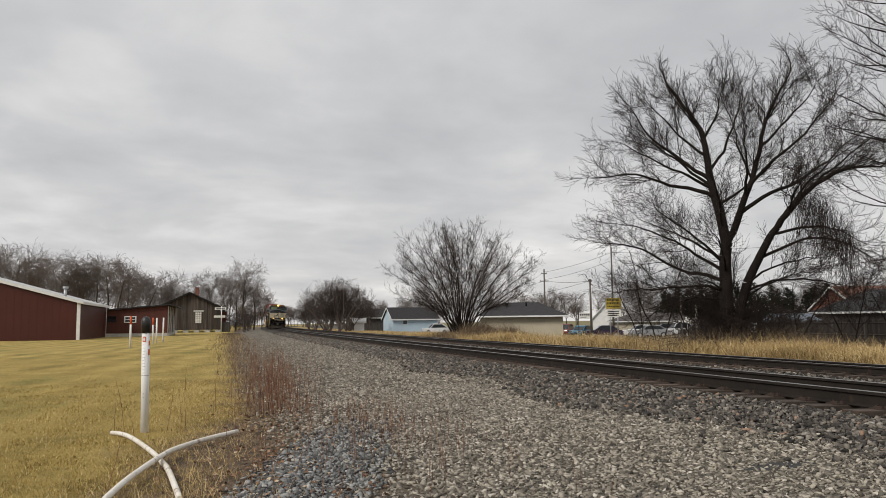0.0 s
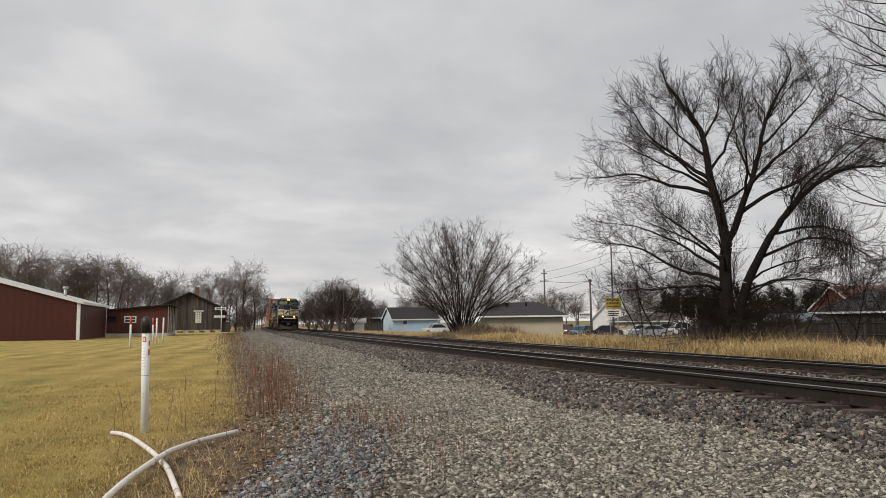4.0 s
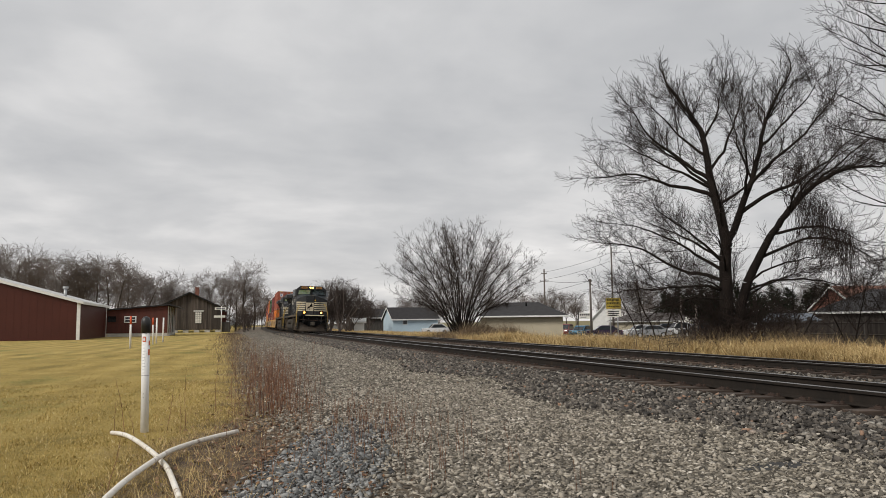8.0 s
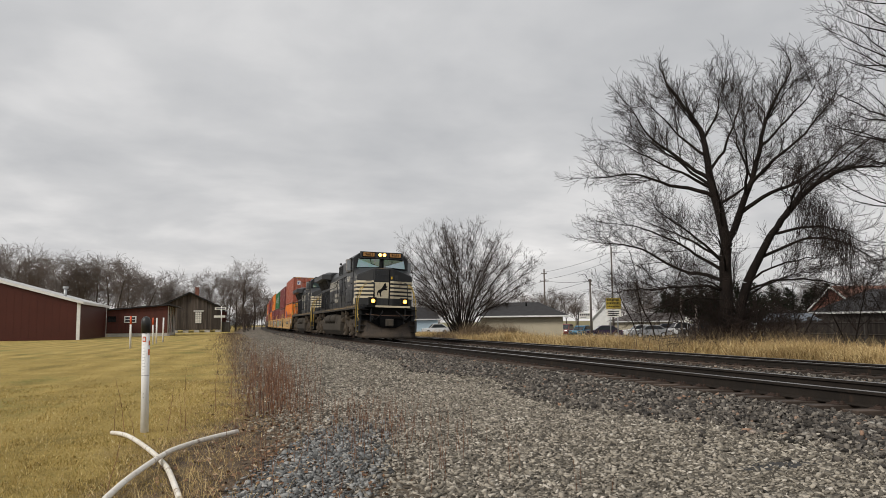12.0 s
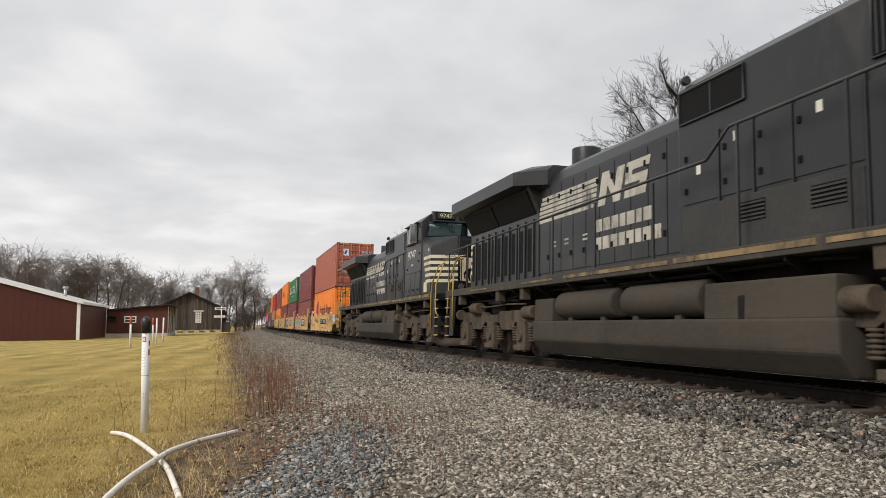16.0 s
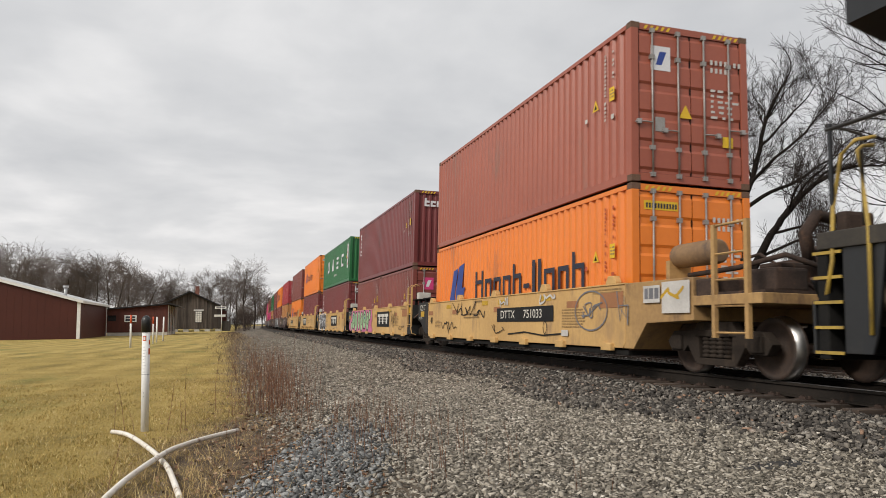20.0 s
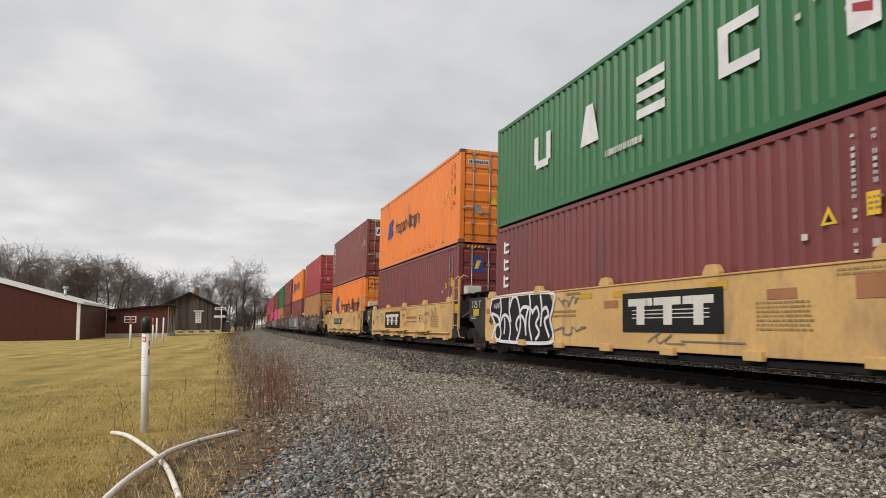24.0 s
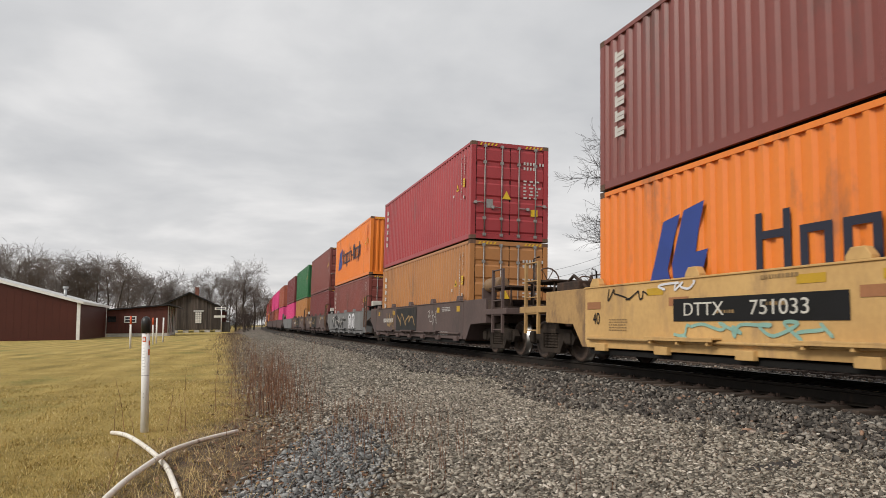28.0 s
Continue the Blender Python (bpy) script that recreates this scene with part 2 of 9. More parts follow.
    "depot_board": mat("old_depot_boards", (0.098, 0.080, 0.066), (0.045, 0.036, 0.030), 0.95, 0, 1.2, 14, 0.4, (0.03, 0.025, 0.022), 0.25, stretch=(4, 4, 0.3), per=0.5),
    "trim_white": mat("white_trim", (0.72, 0.72, 0.70), (0.6, 0.6, 0.58), 0.6, 0, 2, 20, 0.05),
    "shingle": mat("dark_shingles", (0.034, 0.033, 0.034), (0.022, 0.021, 0.022), 1.0, 0, 2, 18, 0.4),
    "shingle_brown": mat("brown_shingles", (0.16, 0.075, 0.05), (0.10, 0.05, 0.036), 0.95, 0, 2, 18, 0.4),
    "beige": mat("beige_stucco", (0.46, 0.41, 0.305), (0.40, 0.355, 0.265), 0.9, 0, 0.6, 20, 0.1),
    "pale_blue": mat("pale_blue_siding", (0.50, 0.62, 0.70), (0.42, 0.54, 0.62), 0.75, 0, 0.6, 14, 0.05),
    "brick": mat("chimney_brick", (0.24, 0.10, 0.07), (0.16, 0.07, 0.05), 0.95, 0, 6, 30, 0.3),
    "concrete": mat("pale_concrete", (0.55, 0.53, 0.48), (0.42, 0.40, 0.36), 0.9, 0, 2, 20, 0.2),
    "fence": mat("old_fence_boards", (0.058, 0.046, 0.038), (0.034, 0.028, 0.024), 0.95, 0, 2, 16, 0.4, stretch=(4, 4, 0.4), per=0.25),
    "pole": mat("utility_pole_wood", (0.13, 0.11, 0.095), (0.09, 0.075, 0.065), 0.95, 0, 2, 16, 0.3, stretch=(4, 4, 0.4)),
    "sign_yellow": mat("yellow_sign_face", (0.42, 0.31, 0.025), (0.33, 0.24, 0.025), 0.5, 0, 3, 20, 0),
    "sign_white": mat("white_sign_face", (0.66, 0.65, 0.6), (0.58, 0.57, 0.52), 0.5, 0, 3, 20, 0),
    "conifer": mat("dark_needles", (0.022, 0.027, 0.015), (0.012, 0.014, 0.009), 0.95, 0, 2, 12, 0.2, spec=0.1),
    "car_blue": mat("blue_car_paint", (0.05, 0.15, 0.22), (0.045, 0.13, 0.2), 0.25, 0.3, 1, 5, 0),
    "car_white": mat("white_car_paint", (0.68, 0.68, 0.68), (0.62, 0.62, 0.62), 0.25, 0, 1, 5, 0),
    "car_dark": mat("dark_car_paint", (0.035, 0.037, 0.042), (0.03, 0.03, 0.034), 0.25, 0.3, 1, 5, 0),
    "car_plum": mat("plum_car_paint", (0.045, 0.03, 0.06), (0.035, 0.025, 0.05), 0.25, 0.3, 1, 5, 0),
    "car_silver": mat("silver_car_paint", (0.42, 0.43, 0.44), (0.38, 0.39, 0.40), 0.25, 0.5, 1, 5, 0),
    "tar": mat("oily_tar", (0.03, 0.029, 0.028), (0.02, 0.02, 0.02), 0.8, 0, 6, 40, 0.3),
    "tyre": mat("black_rubber", (0.02, 0.02, 0.02), (0.015, 0.015, 0.015), 0.9, 0, 6, 30, 0.1),
    "car_glass": mat("dark_car_glass", (0.03, 0.035, 0.04), (0.02, 0.025, 0.03), 0.06, 0, 2, 10, 0),
    "steel": mat("galvanised_steel", (0.45, 0.46, 0.47), (0.36, 0.37, 0.38), 0.45, 0.6, 3, 30, 0.05),
    "hay": islands("dry_tall_grass", [(0.0, (0.26, 0.175, 0.075)), (0.5, (0.46, 0.33, 0.15)), (1.0, (0.68, 0.53, 0.28))], 0.9, 8, 0),
    "lawn": islands("winter_lawn_blades", [(0.0, (0.235, 0.172, 0.052)), (0.4, (0.36, 0.26, 0.08)), (0.75, (0.475, 0.355, 0.125)), (1.0, (0.61, 0.48, 0.23))], 0.9, 8, 0),
    "weed": islands("dead_weed_stalks", [(0.0, (0.075, 0.036, 0.024)), (0.5, (0.17, 0.080, 0.048)), (1.0, (0.30, 0.165, 0.095))], 0.9, 8, 0),
    "brush": islands("dead_brush", [(0.0, (0.05, 0.036, 0.027)), (0.6, (0.12, 0.088, 0.062)), (1.0, (0.26, 0.2, 0.13))], 0.9, 8, 0),
    "leaf": islands("fallen_leaves", [(0.0, (0.09, 0.050, 0.032)), (0.6, (0.19, 0.105, 0.06)), (0.9, (0.31, 0.195, 0.115)), (1.0, (0.5, 0.4, 0.28))], 0.9, 20, 0),
    "ballast": islands("ballast_stones", [(0.0, (0.022, 0.020, 0.018)), (0.12, (0.045, 0.041, 0.037)), (0.35, (0.080, 0.071, 0.062)), (0.7, (0.142, 0.127, 0.110)), (0.9, (0.215, 0.190, 0.160)), (0.965, (0.32, 0.30, 0.265)), (0.985, (0.26, 0.17, 0.12)), (1.0, (0.30, 0.19, 0.13))], 0.9, 70.0, 0.5),
    "gravel": islands("road_gravel", [(0.0, (0.065, 0.058, 0.048)), (0.4, (0.205, 0.183, 0.149)), (0.75, (0.335, 0.30, 0.245)), (0.95, (0.45, 0.405, 0.338)), (1.0, (0.58, 0.535, 0.465))], 0.9, 90.0, 0.5),
    "blue_stone": islands("blue_grey_stones", [(0.0, (0.055, 0.055, 0.055)), (0.5, (0.155, 0.158, 0.155)), (0.9, (0.28, 0.283, 0.275)), (1.0, (0.40, 0.39, 0.37))]),
}


# ---- building helpers ----
def bm_box(bm, x0, x1, y0, y1, z0, z1, bevel=0.0):
    vs = [bm.verts.new((x, y, z)) for z in (z0, z1) for x, y in ((x0, y0), (x1, y0), (x1, y1), (x0, y1))]
    fs = [bm.faces.new([vs[i] for i in q]) for q in ((3, 2, 1, 0), (4, 5, 6, 7), (0, 1, 5, 4), (1, 2, 6, 5), (2, 3, 7, 6), (3, 0, 4, 7))]
    if bevel:
        es = list({e for f in fs for e in f.edges})
        bmesh.ops.bevel(bm, geom=es, offset=bevel, segments=2, affect="EDGES", profile=0.6)
    return vs


def box(x0, x1, y0, y1, z0, z1, bevel=0.0):
    bm = bmesh.new()
    bm_box(bm, x0, x1, y0, y1, z0, z1, bevel)
    return bm


def prism(profile, lo, hi, axis="y", bevel=0.0):
    """A closed outline pushed along an axis. axis y: outline in x, z; x: in y, z; z: in x, y."""
    bm = bmesh.new()
    at = {"y": lambda a, b, c: (a, c, b), "x": lambda a, b, c: (c, a, b), "z": lambda a, b, c: (a, b, c)}[axis]
    r0 = [bm.verts.new(at(a, b, lo)) for a, b in profile]
    r1 = [bm.verts.new(at(a, b, hi)) for a, b in profile]
    n = len(profile)
    for i in range(n):
        bm.faces.new((r0[i], r0[(i + 1) % n], r1[(i + 1) % n], r1[i]))
    bm.faces.new(r0[::-1]), bm.faces.new(r1)
    bmesh.ops.recalc_face_normals(bm, faces=bm.faces[:])
    if bevel:
        bmesh.ops.bevel(bm, geom=bm.edges[:], offset=bevel, segments=2, affect="EDGES", profile=0.6)
    return bm


def bm_tube(bm, pts, r, sides=6, caps=True):
    """A round bar through the points; r: one radius or one for each point."""
    pts = [Vector(p) for p in pts]
    rs = r if isinstance(r, (list, tuple)) else [r] * len(pts)
    rings = []
    for i, p in enumerate(pts):
        d = (pts[min(i + 1, len(pts) - 1)] - pts[max(i - 1, 0)]).normalized()
        a = d.cross(Vector((0, 0, 1)) if abs(d.z) < 0.9 else Vector((1, 0, 0))).normalized()
        b = d.cross(a)
        rings.append([bm.verts.new(p + (a * math.cos(k * math.tau / sides) + b * math.sin(k * math.tau / sides)) * rs[i]) for k in range(sides)])
    for q0, q1 in zip(rings, rings[1:]):
        for k in range(sides):
            f = bm.faces.new((q0[k], q0[(k + 1) % sides], q1[(k + 1) % sides], q1[k]))
            f.smooth = sides > 5
    if caps:
        bm.faces.new(rings[0]), bm.faces.new(rings[-1][::-1])
    return bm


def tube(pts, r, sides=6):
    return bm_tube(bmesh.new(), pts, r, sides)


def cyl(p0, p1, r, sides=16, bevel=0.0):
    bm = bm_tube(bmesh.new(), [p0, p1], r, sides)
    if bevel:
        es = [e for e in bm.edges if any(len(f.verts) > 4 for f in e.link_faces)]
        bmesh.ops.bevel(bm, geom=es, offset=bevel, segments=3, affect="EDGES", profile=0.6)
    return bm


def mesh_of(name, bm, *mats):
    me = bpy.data.meshes.new(name)
    bmesh.ops.recalc_face_normals(bm, faces=bm.faces[:])
    bm.to_mesh(me)
    bm.free()
    for m in mats:
        me.materials.append(m)
    return me


def part(name, bm, material, parent, label=""):
    ob = new(name, mesh_of(name, bm, material))
    ob.parent = parent
    return tagged(ob, label)


def shared(name, me, parent, material=None, at=None, label=""):
    """A part on a mesh that other parts use too, with its own paint."""
    ob = new(name, me)
    ob.parent = parent
    if material:
        ob.material_slots[0].link = "OBJECT"
        ob.material_slots[0].material = material
    if at is not None:
        ob.matrix_basis = at
    return tagged(ob, label)


def raw(name, verts, faces, material, parent=None, smooth=False):
    """A mesh from arrays: verts (n, 3), faces (m, k), k being 3 or 4."""
    me = bpy.data.meshes.new(name)
    verts, faces = np.asarray(verts, np.float32), np.asarray(faces, np.int32)
    k = faces.shape[1]
    me.vertices.add(len(verts))
    me.vertices.foreach_set("co", verts.ravel())
    me.loops.add(faces.size)
    me.loops.foreach_set("vertex_index", faces.ravel())
    me.polygons.add(len(faces))
    me.polygons.foreach_set("loop_start", np.arange(0, faces.size, k, dtype=np.int32))
    if smooth:
        me.polygons.foreach_set("use_smooth", np.ones(len(faces), bool))
    me.update(calc_edges=True)
    me.validate()
    me.materials.append(material)
    ob = new(name, me)
    ob.parent = parent
    return ob


def empty(name, m=None):
    ob = new(name)
    if m is not None:
        ob.matrix_basis = m
    return ob


def text(body, size, material, parent, m, name="lettering", extrude=0.002, squash=1.0):
    """Letters in the built-in font, turned into a mesh."""
    cu = bpy.data.curves.new(name, "FONT")
    cu.body, cu.size, cu.extrude, cu.align_x, cu.align_y = body, size, extrude, "CENTER", "CENTER"
    tmp = bpy.data.objects.new(name, cu)
    me = bpy.data.meshes.new_from_object(tmp)
    bpy.data.objects.remove(tmp)
    bpy.data.curves.remove(cu)
    me.materials.clear()
    me.materials.append(material)
    me.transform(m @ Matrix.Diagonal((squash, 1, 1, 1)))
    ob = new(name, me)
    ob.parent = parent
    return ob


# ---- the curved, banked track ----
L, RAIL_Z, BANK, CURVE = 7.87, 0.26, 0.0353, 1 / 4382.5
GAUGE, SECOND = 0.753, 6.342


def on_track(s, a=0.0, z=0.0):
    """World place of a point a metres right of the track's centre and z over the rails, s metres along."""
    a, z = a * math.cos(BANK) + z * math.sin(BANK), -a * math.sin(BANK) + z * math.cos(BANK)
    th = CURVE * s
    return Vector((L + CURVE * s * s / 2 + a * math.cos(th), s - CURVE ** 2 * s ** 3 / 6 - a * math.sin(th), RAIL_Z + z))


def rail_pose(s):
    return Matrix.Translation(on_track(s)) @ Matrix.Rotation(-CURVE * s, 4, "Z") @ Matrix.Rotation(BANK, 4, "Y")


SPEED, START = 9.15, 11.1 + 9.15 * 20


def train_rows(offset):
    return [(t, rail_pose(START + offset - SPEED * t)) for t in range(0, 29, 4)]


# ---- ground, road, lawn, ballast ----
PROFILE = [(-3000, 0), (-60, 0), (-8, 0.0), (0.5, 0.0), (1.5, -0.03), (3.0, -0.05), (4.6, -0.02), (5.5, 0.025), (6.3, 0.07), (6.6, 0.055), (9.15, -0.02), (9.7, -0.04), (10.6, -0.22),
           (11.6, -0.24), (12.4, -0.19), (12.9, -0.175), (15.5, -0.265), (16.4, -0.30), (18.0, -0.25), (22, -0.2), (25, -0.4), (30, -1.0), (95, -1.0), (200, 0), (3000, 0)]
PU, PZ = [q[0] for q in PROFILE], [q[1] for q in PROFILE]


def ground_z(x, y):
    u = x - CURVE * np.clip(y, -300, 300) ** 2 / 2
    z = np.interp(u, PU, PZ)
    n = 0.012 * np.sin(x * 1.7 + y * 0.6) * np.sin(y * 0.9 - x * 0.4) + 0.008 * np.sin(x * 4.1 - y * 2.3)
    return z + n * (np.abs(u - 11) > 6)


def ground_material():
    m = bpy.data.materials.new("ground_surfaces")
    m.use_nodes = True
    n, l = m.node_tree.nodes, m.node_tree.links
    b = n["Principled BSDF"]
    b.inputs["Roughness"].default_value = 0.95
    b.inputs["Specular IOR Level"].default_value = 0.2
    co, sep = n.new("ShaderNodeTexCoord"), n.new("ShaderNodeSeparateXYZ")
    l.new(co.outputs["Object"], sep.inputs[0])

    def math_(op, a, c, d=None):
        k = n.new("ShaderNodeMath")
        k.operation = op
        for i, v in enumerate((a, c, d)):
            if v is None:
                continue
            if isinstance(v, (int, float)):
                k.inputs[i].default_value = v
            else:
                l.new(v, k.inputs[i])
        return k.outputs[0]

    def nz(scale, detail=5, rough=0.55, stretch=(1, 1, 1)):
        k, mp = n.new("ShaderNodeTexNoise"), n.new("ShaderNodeMapping")
        mp.inputs["Scale"].default_value = stretch
        l.new(co.outputs["Object"], mp.inputs[0])
        l.new(mp.outputs[0], k.inputs["Vector"])
        k.inputs["Scale"].default_value, k.inputs["Detail"].default_value, k.inputs["Roughness"].default_value = scale, detail, rough
        return k.outputs[0]

    def ramp(fac, stops):
        k = n.new("ShaderNodeValToRGB")
        l.new(fac, k.inputs[0])
        while len(k.color_ramp.elements) < len(stops):
            k.color_ramp.elements.new(0.5)
        for e, (p, c) in zip(k.color_ramp.elements, stops):
            e.position, e.color = p, (*c, 1)
        return k.outputs[0]

    def mix(fac, a, c):
        k = n.new("ShaderNodeMix")
        k.data_type = "RGBA"
        l.new(fac, k.inputs[0])
        l.new(a, k.inputs[6])
        l.new(c, k.inputs[7])
        return k.outputs[2]

    def step(v, lo, hi):
        k = n.new("ShaderNodeMapRange")
        k.interpolation_type = "SMOOTHSTEP"
        l.new(v, k.inputs[0])
        k.inputs[1].default_value, k.inputs[2].default_value = lo, hi
        return k.outputs[0]

    u = math_("SUBTRACT", sep.outputs[0], math_("MULTIPLY", math_("MULTIPLY", sep.outputs[1], sep.outputs[1]), CURVE / 2))
    edge = math_("MULTIPLY_ADD", math_("SUBTRACT", nz(0.7, 6, 0.65), 0.5), 2.2, u)
    # lawn with mowing bands and green patches
    sway = math_("MULTIPLY_ADD", nz(0.25, 4), 5.0, math_("MULTIPLY_ADD", sep.outputs[1], -0.35, math_("MULTIPLY", sep.outputs[0], 4.6)))
    bands = math_("MULTIPLY", math_("SINE", sway, 0), step(nz(0.17, 4), 0.35, 0.62))
    lawn = ramp(math_("MULTIPLY_ADD", bands, 0.06, math_("MULTIPLY_ADD", nz(34, 6, 0.8), 0.62, math_("MULTIPLY", nz(0.55, 8, 0.7), 0.38))),
                [(0.36, (0.16, 0.128, 0.036)), (0.46, (0.295, 0.217, 0.065)), (0.55, (0.42, 0.31, 0.098)), (0.66, (0.56, 0.43, 0.17))])
    green = ramp(nz(0.42, 8, 0.66, (1, 0.5, 1)), [(0.53, (0, 0, 0)), (0.64, (1, 1, 1))])
    lawn = mix(math_("MULTIPLY", green, 0.6), lawn, ramp(nz(9, 4), [(0.3, (0.10, 0.12, 0.03)), (0.7, (0.24, 0.23, 0.07))]))
    soil = ramp(nz(7, 8, 0.7), [(0.3, (0.055, 0.042, 0.032)), (0.5, (0.13, 0.095, 0.065)), (0.7, (0.23, 0.17, 0.11))])
    gravel = ramp(math_("MULTIPLY_ADD", nz(55, 4, 0.7), 0.6, math_("MULTIPLY", nz(1.1, 6), 0.4)),
                  [(0.36, (0.018, 0.016, 0.013)), (0.48, (0.105, 0.092, 0.073)), (0.58, (0.26, 0.23, 0.185)), (0.70, (0.48, 0.43, 0.355))])
    ballast = ramp(math_("MULTIPLY_ADD", nz(22, 3, 0.7), 0.65, math_("MULTIPLY", nz(0.8, 5), 0.35)),
                   [(0.40, (0.010, 0.009, 0.008)), (0.52, (0.045, 0.040, 0.035)), (0.66, (0.15, 0.135, 0.118))])
    straw = ramp(math_("MULTIPLY_ADD", nz(20, 5), 0.5, math_("MULTIPLY", nz(0.6, 5), 0.5)), [(0.35, (0.13, 0.09, 0.04)), (0.65, (0.40, 0.30, 0.14))])
    far = ramp(nz(0.08, 6), [(0.35, (0.13, 0.12, 0.06)), (0.65, (0.26, 0.22, 0.11))])
    yard = ramp(nz(0.3, 6), [(0.35, (0.055, 0.052, 0.048)), (0.65, (0.12, 0.11, 0.09))])
    close = math_("MULTIPLY", step(sep.outputs[1], 7.6, 9.6), -1.0)
    col = mix(step(math_("MULTIPLY_ADD", math_("ADD", close, 1.0), 0.85, edge), -0.25, 0.55), lawn, soil)
    col = mix(math_("MULTIPLY", step(edge, 0.3, 2.0), step(nz(2.6, 6, 0.7), 0.28, 0.5)), col, gravel)
    col = mix(step(edge, 1.4, 2.6), col, gravel)
    col = mix(step(math_("MULTIPLY_ADD", math_("SUBTRACT", nz(1.3, 4), 0.5), 1.2, u), 4.7, 5.5), col, ballast)
    col = mix(step(edge, 16.2, 17.0), col, straw)
    col = mix(step(edge, 22, 25), col, yard)
    col = mix(step(edge, 70, 100), col, far)
    col = mix(step(math_("MULTIPLY", u, -1), 60, 90), col, far)
    l.new(col, b.inputs["Base Color"])
    bp = n.new("ShaderNodeBump")
    bp.inputs["Strength"].default_value, bp.inputs["Distance"].default_value = 0.9, 0.03
    l.new(nz(45, 5, 0.75), bp.inputs["Height"])
    l.new(bp.outputs[0], b.inputs["Normal"])
    return m


def make_ground():
    us = np.unique(np.concatenate([np.array(PU, float), np.linspace(-8, 20, 113), np.linspace(-60, 90, 51), [-900, -250, 250, 900]]))
    ys = np.unique(np.concatenate([np.linspace(-30, 40, 141), np.linspace(40, 320, 113), [-3000, -300, -90, 420, 650, 1100, 2000, 3500]]))
    U, Y = np.meshgrid(us, ys)
    X = U + CURVE * np.clip(Y, -300, 300) ** 2 / 2 * (np.abs(U) < 500)
    V = np.stack([X, Y, ground_z(X, Y)], -1).reshape(-1, 3)
    w = len(us)
    i = (np.arange(len(ys) - 1)[:, None] * w + np.arange(w - 1)[None]).ravel()
    ob = raw("ground", V, np.stack([i, i + 1, i + w + 1, i + w], 1), ground_material(), smooth=True)
    return tagged(ob, "mown straw-coloured lawn, gravel road and stone ballast", "ground", kind="structure")


ground = make_ground()


def rail_track(name, off, s0, s1, label):
    """One track: two rails of head, web and foot, on ties with plates and spikes."""
    root = tagged(empty(name), label, "railway track", "railway tracks", "structure")
    shape = [(-0.076, -0.180), (0.076, -0.180), (0.076, -0.168), (0.012, -0.150), (0.009, -0.050), (0.037, -0.040), (0.037, -0.006), (-0.037, -0.006),
             (-0.037, -0.040), (-0.009, -0.050), (-0.012, -0.150), (-0.076, -0.168)]
    cap = [(-0.0365, -0.0055), (0.0365, -0.0055), (0.033, 0.0), (-0.033, 0.0)]
    ss = np.concatenate([np.linspace(s0, 60, int((60 - s0) / 4)), np.linspace(64, s1, int((s1 - 64) / 7))])
    for side in (-1, 1):
        for nm, sh, mt in (("rail", shape, M["rail"]), ("running_surface", cap, M["rail_top"])):
            bm = bmesh.new()
            rings = [[bm.verts.new(on_track(s, off + side * GAUGE + a, z)) for a, z in sh] for s in ss]
            for q0, q1 in zip(rings, rings[1:]):
                for k in range(len(sh)):
                    bm.faces.new((q0[k], q0[(k + 1) % len(sh)], q1[(k + 1) % len(sh)], q1[k]))
            bm.faces.new(rings[0]), bm.faces.new(rings[-1][::-1])
            if nm == "rail":
                rail = part(nm, bm, mt, root, "dark steel rail")
            else:
                part(nm, bm, mt, rail, "bright worn rail head")
    tb = bmesh.new()
    bm_box(tb, -1.3, 1.3, -0.115, 0.115, -0.36, -0.185, 0.008)
    tie = mesh_of("tie", tb, M["tie"])
    pb = bmesh.new()
    for side in (-1, 1):
        x = side * GAUGE
        bm_box(pb, x - 0.19, x + 0.19, -0.095, 0.095, -0.184, -0.172)
        for dx in (-0.1, 0.1):
            for dy in (-0.06, 0.06):
                bm_box(pb, x + dx - 0.016, x + dx + 0.016, dy - 0.014, dy + 0.014, -0.172, -0.14)
            bm_box(pb, x + dx * 1.5 - 0.015, x + dx * 1.5 + 0.015, -0.05, 0.05, -0.172, -0.15)
    plates = mesh_of("tie_plates", pb, M["dark_rust"])
    n = int((120 - s0) / 0.52)
    rnd = random.Random(4 + int(off))
    tv, tf = [], []
    for i in range(int((s1 - s0) / 0.52)):
        s = s0 + i * 0.52 + rnd.uniform(-0.03, 0.03)
        m = Matrix.Translation(on_track(s, off + rnd.uniform(-0.04, 0.04))) @ Matrix.Rotation(-CURVE * s + rnd.uniform(-0.015, 0.015), 4, "Z") @ Matrix.Rotation(BANK, 4, "Y")
        if s < 70:
            t = shared("tie", tie, root, at=m)
            shared("tie_plate", plates, t)
        else:
            tv.append(m)
    bm = bmesh.new()
    for m in tv:
        for v in bm_box(bm, -1.3, 1.3, -0.115, 0.115, -0.36, -0.185):
            v.co = m @ v.co
    tagged(part("far_ties", bm, M["tie"], root), kind="stuff")
    return root


track_near = rail_track("railway_track", 0.0, -8.0, 420.0, "near railway track of dark steel rails on wooden ties")
track_far = rail_track("railway_track", SECOND, -8.0, 420.0, "second railway track of dark rails beyond the first")


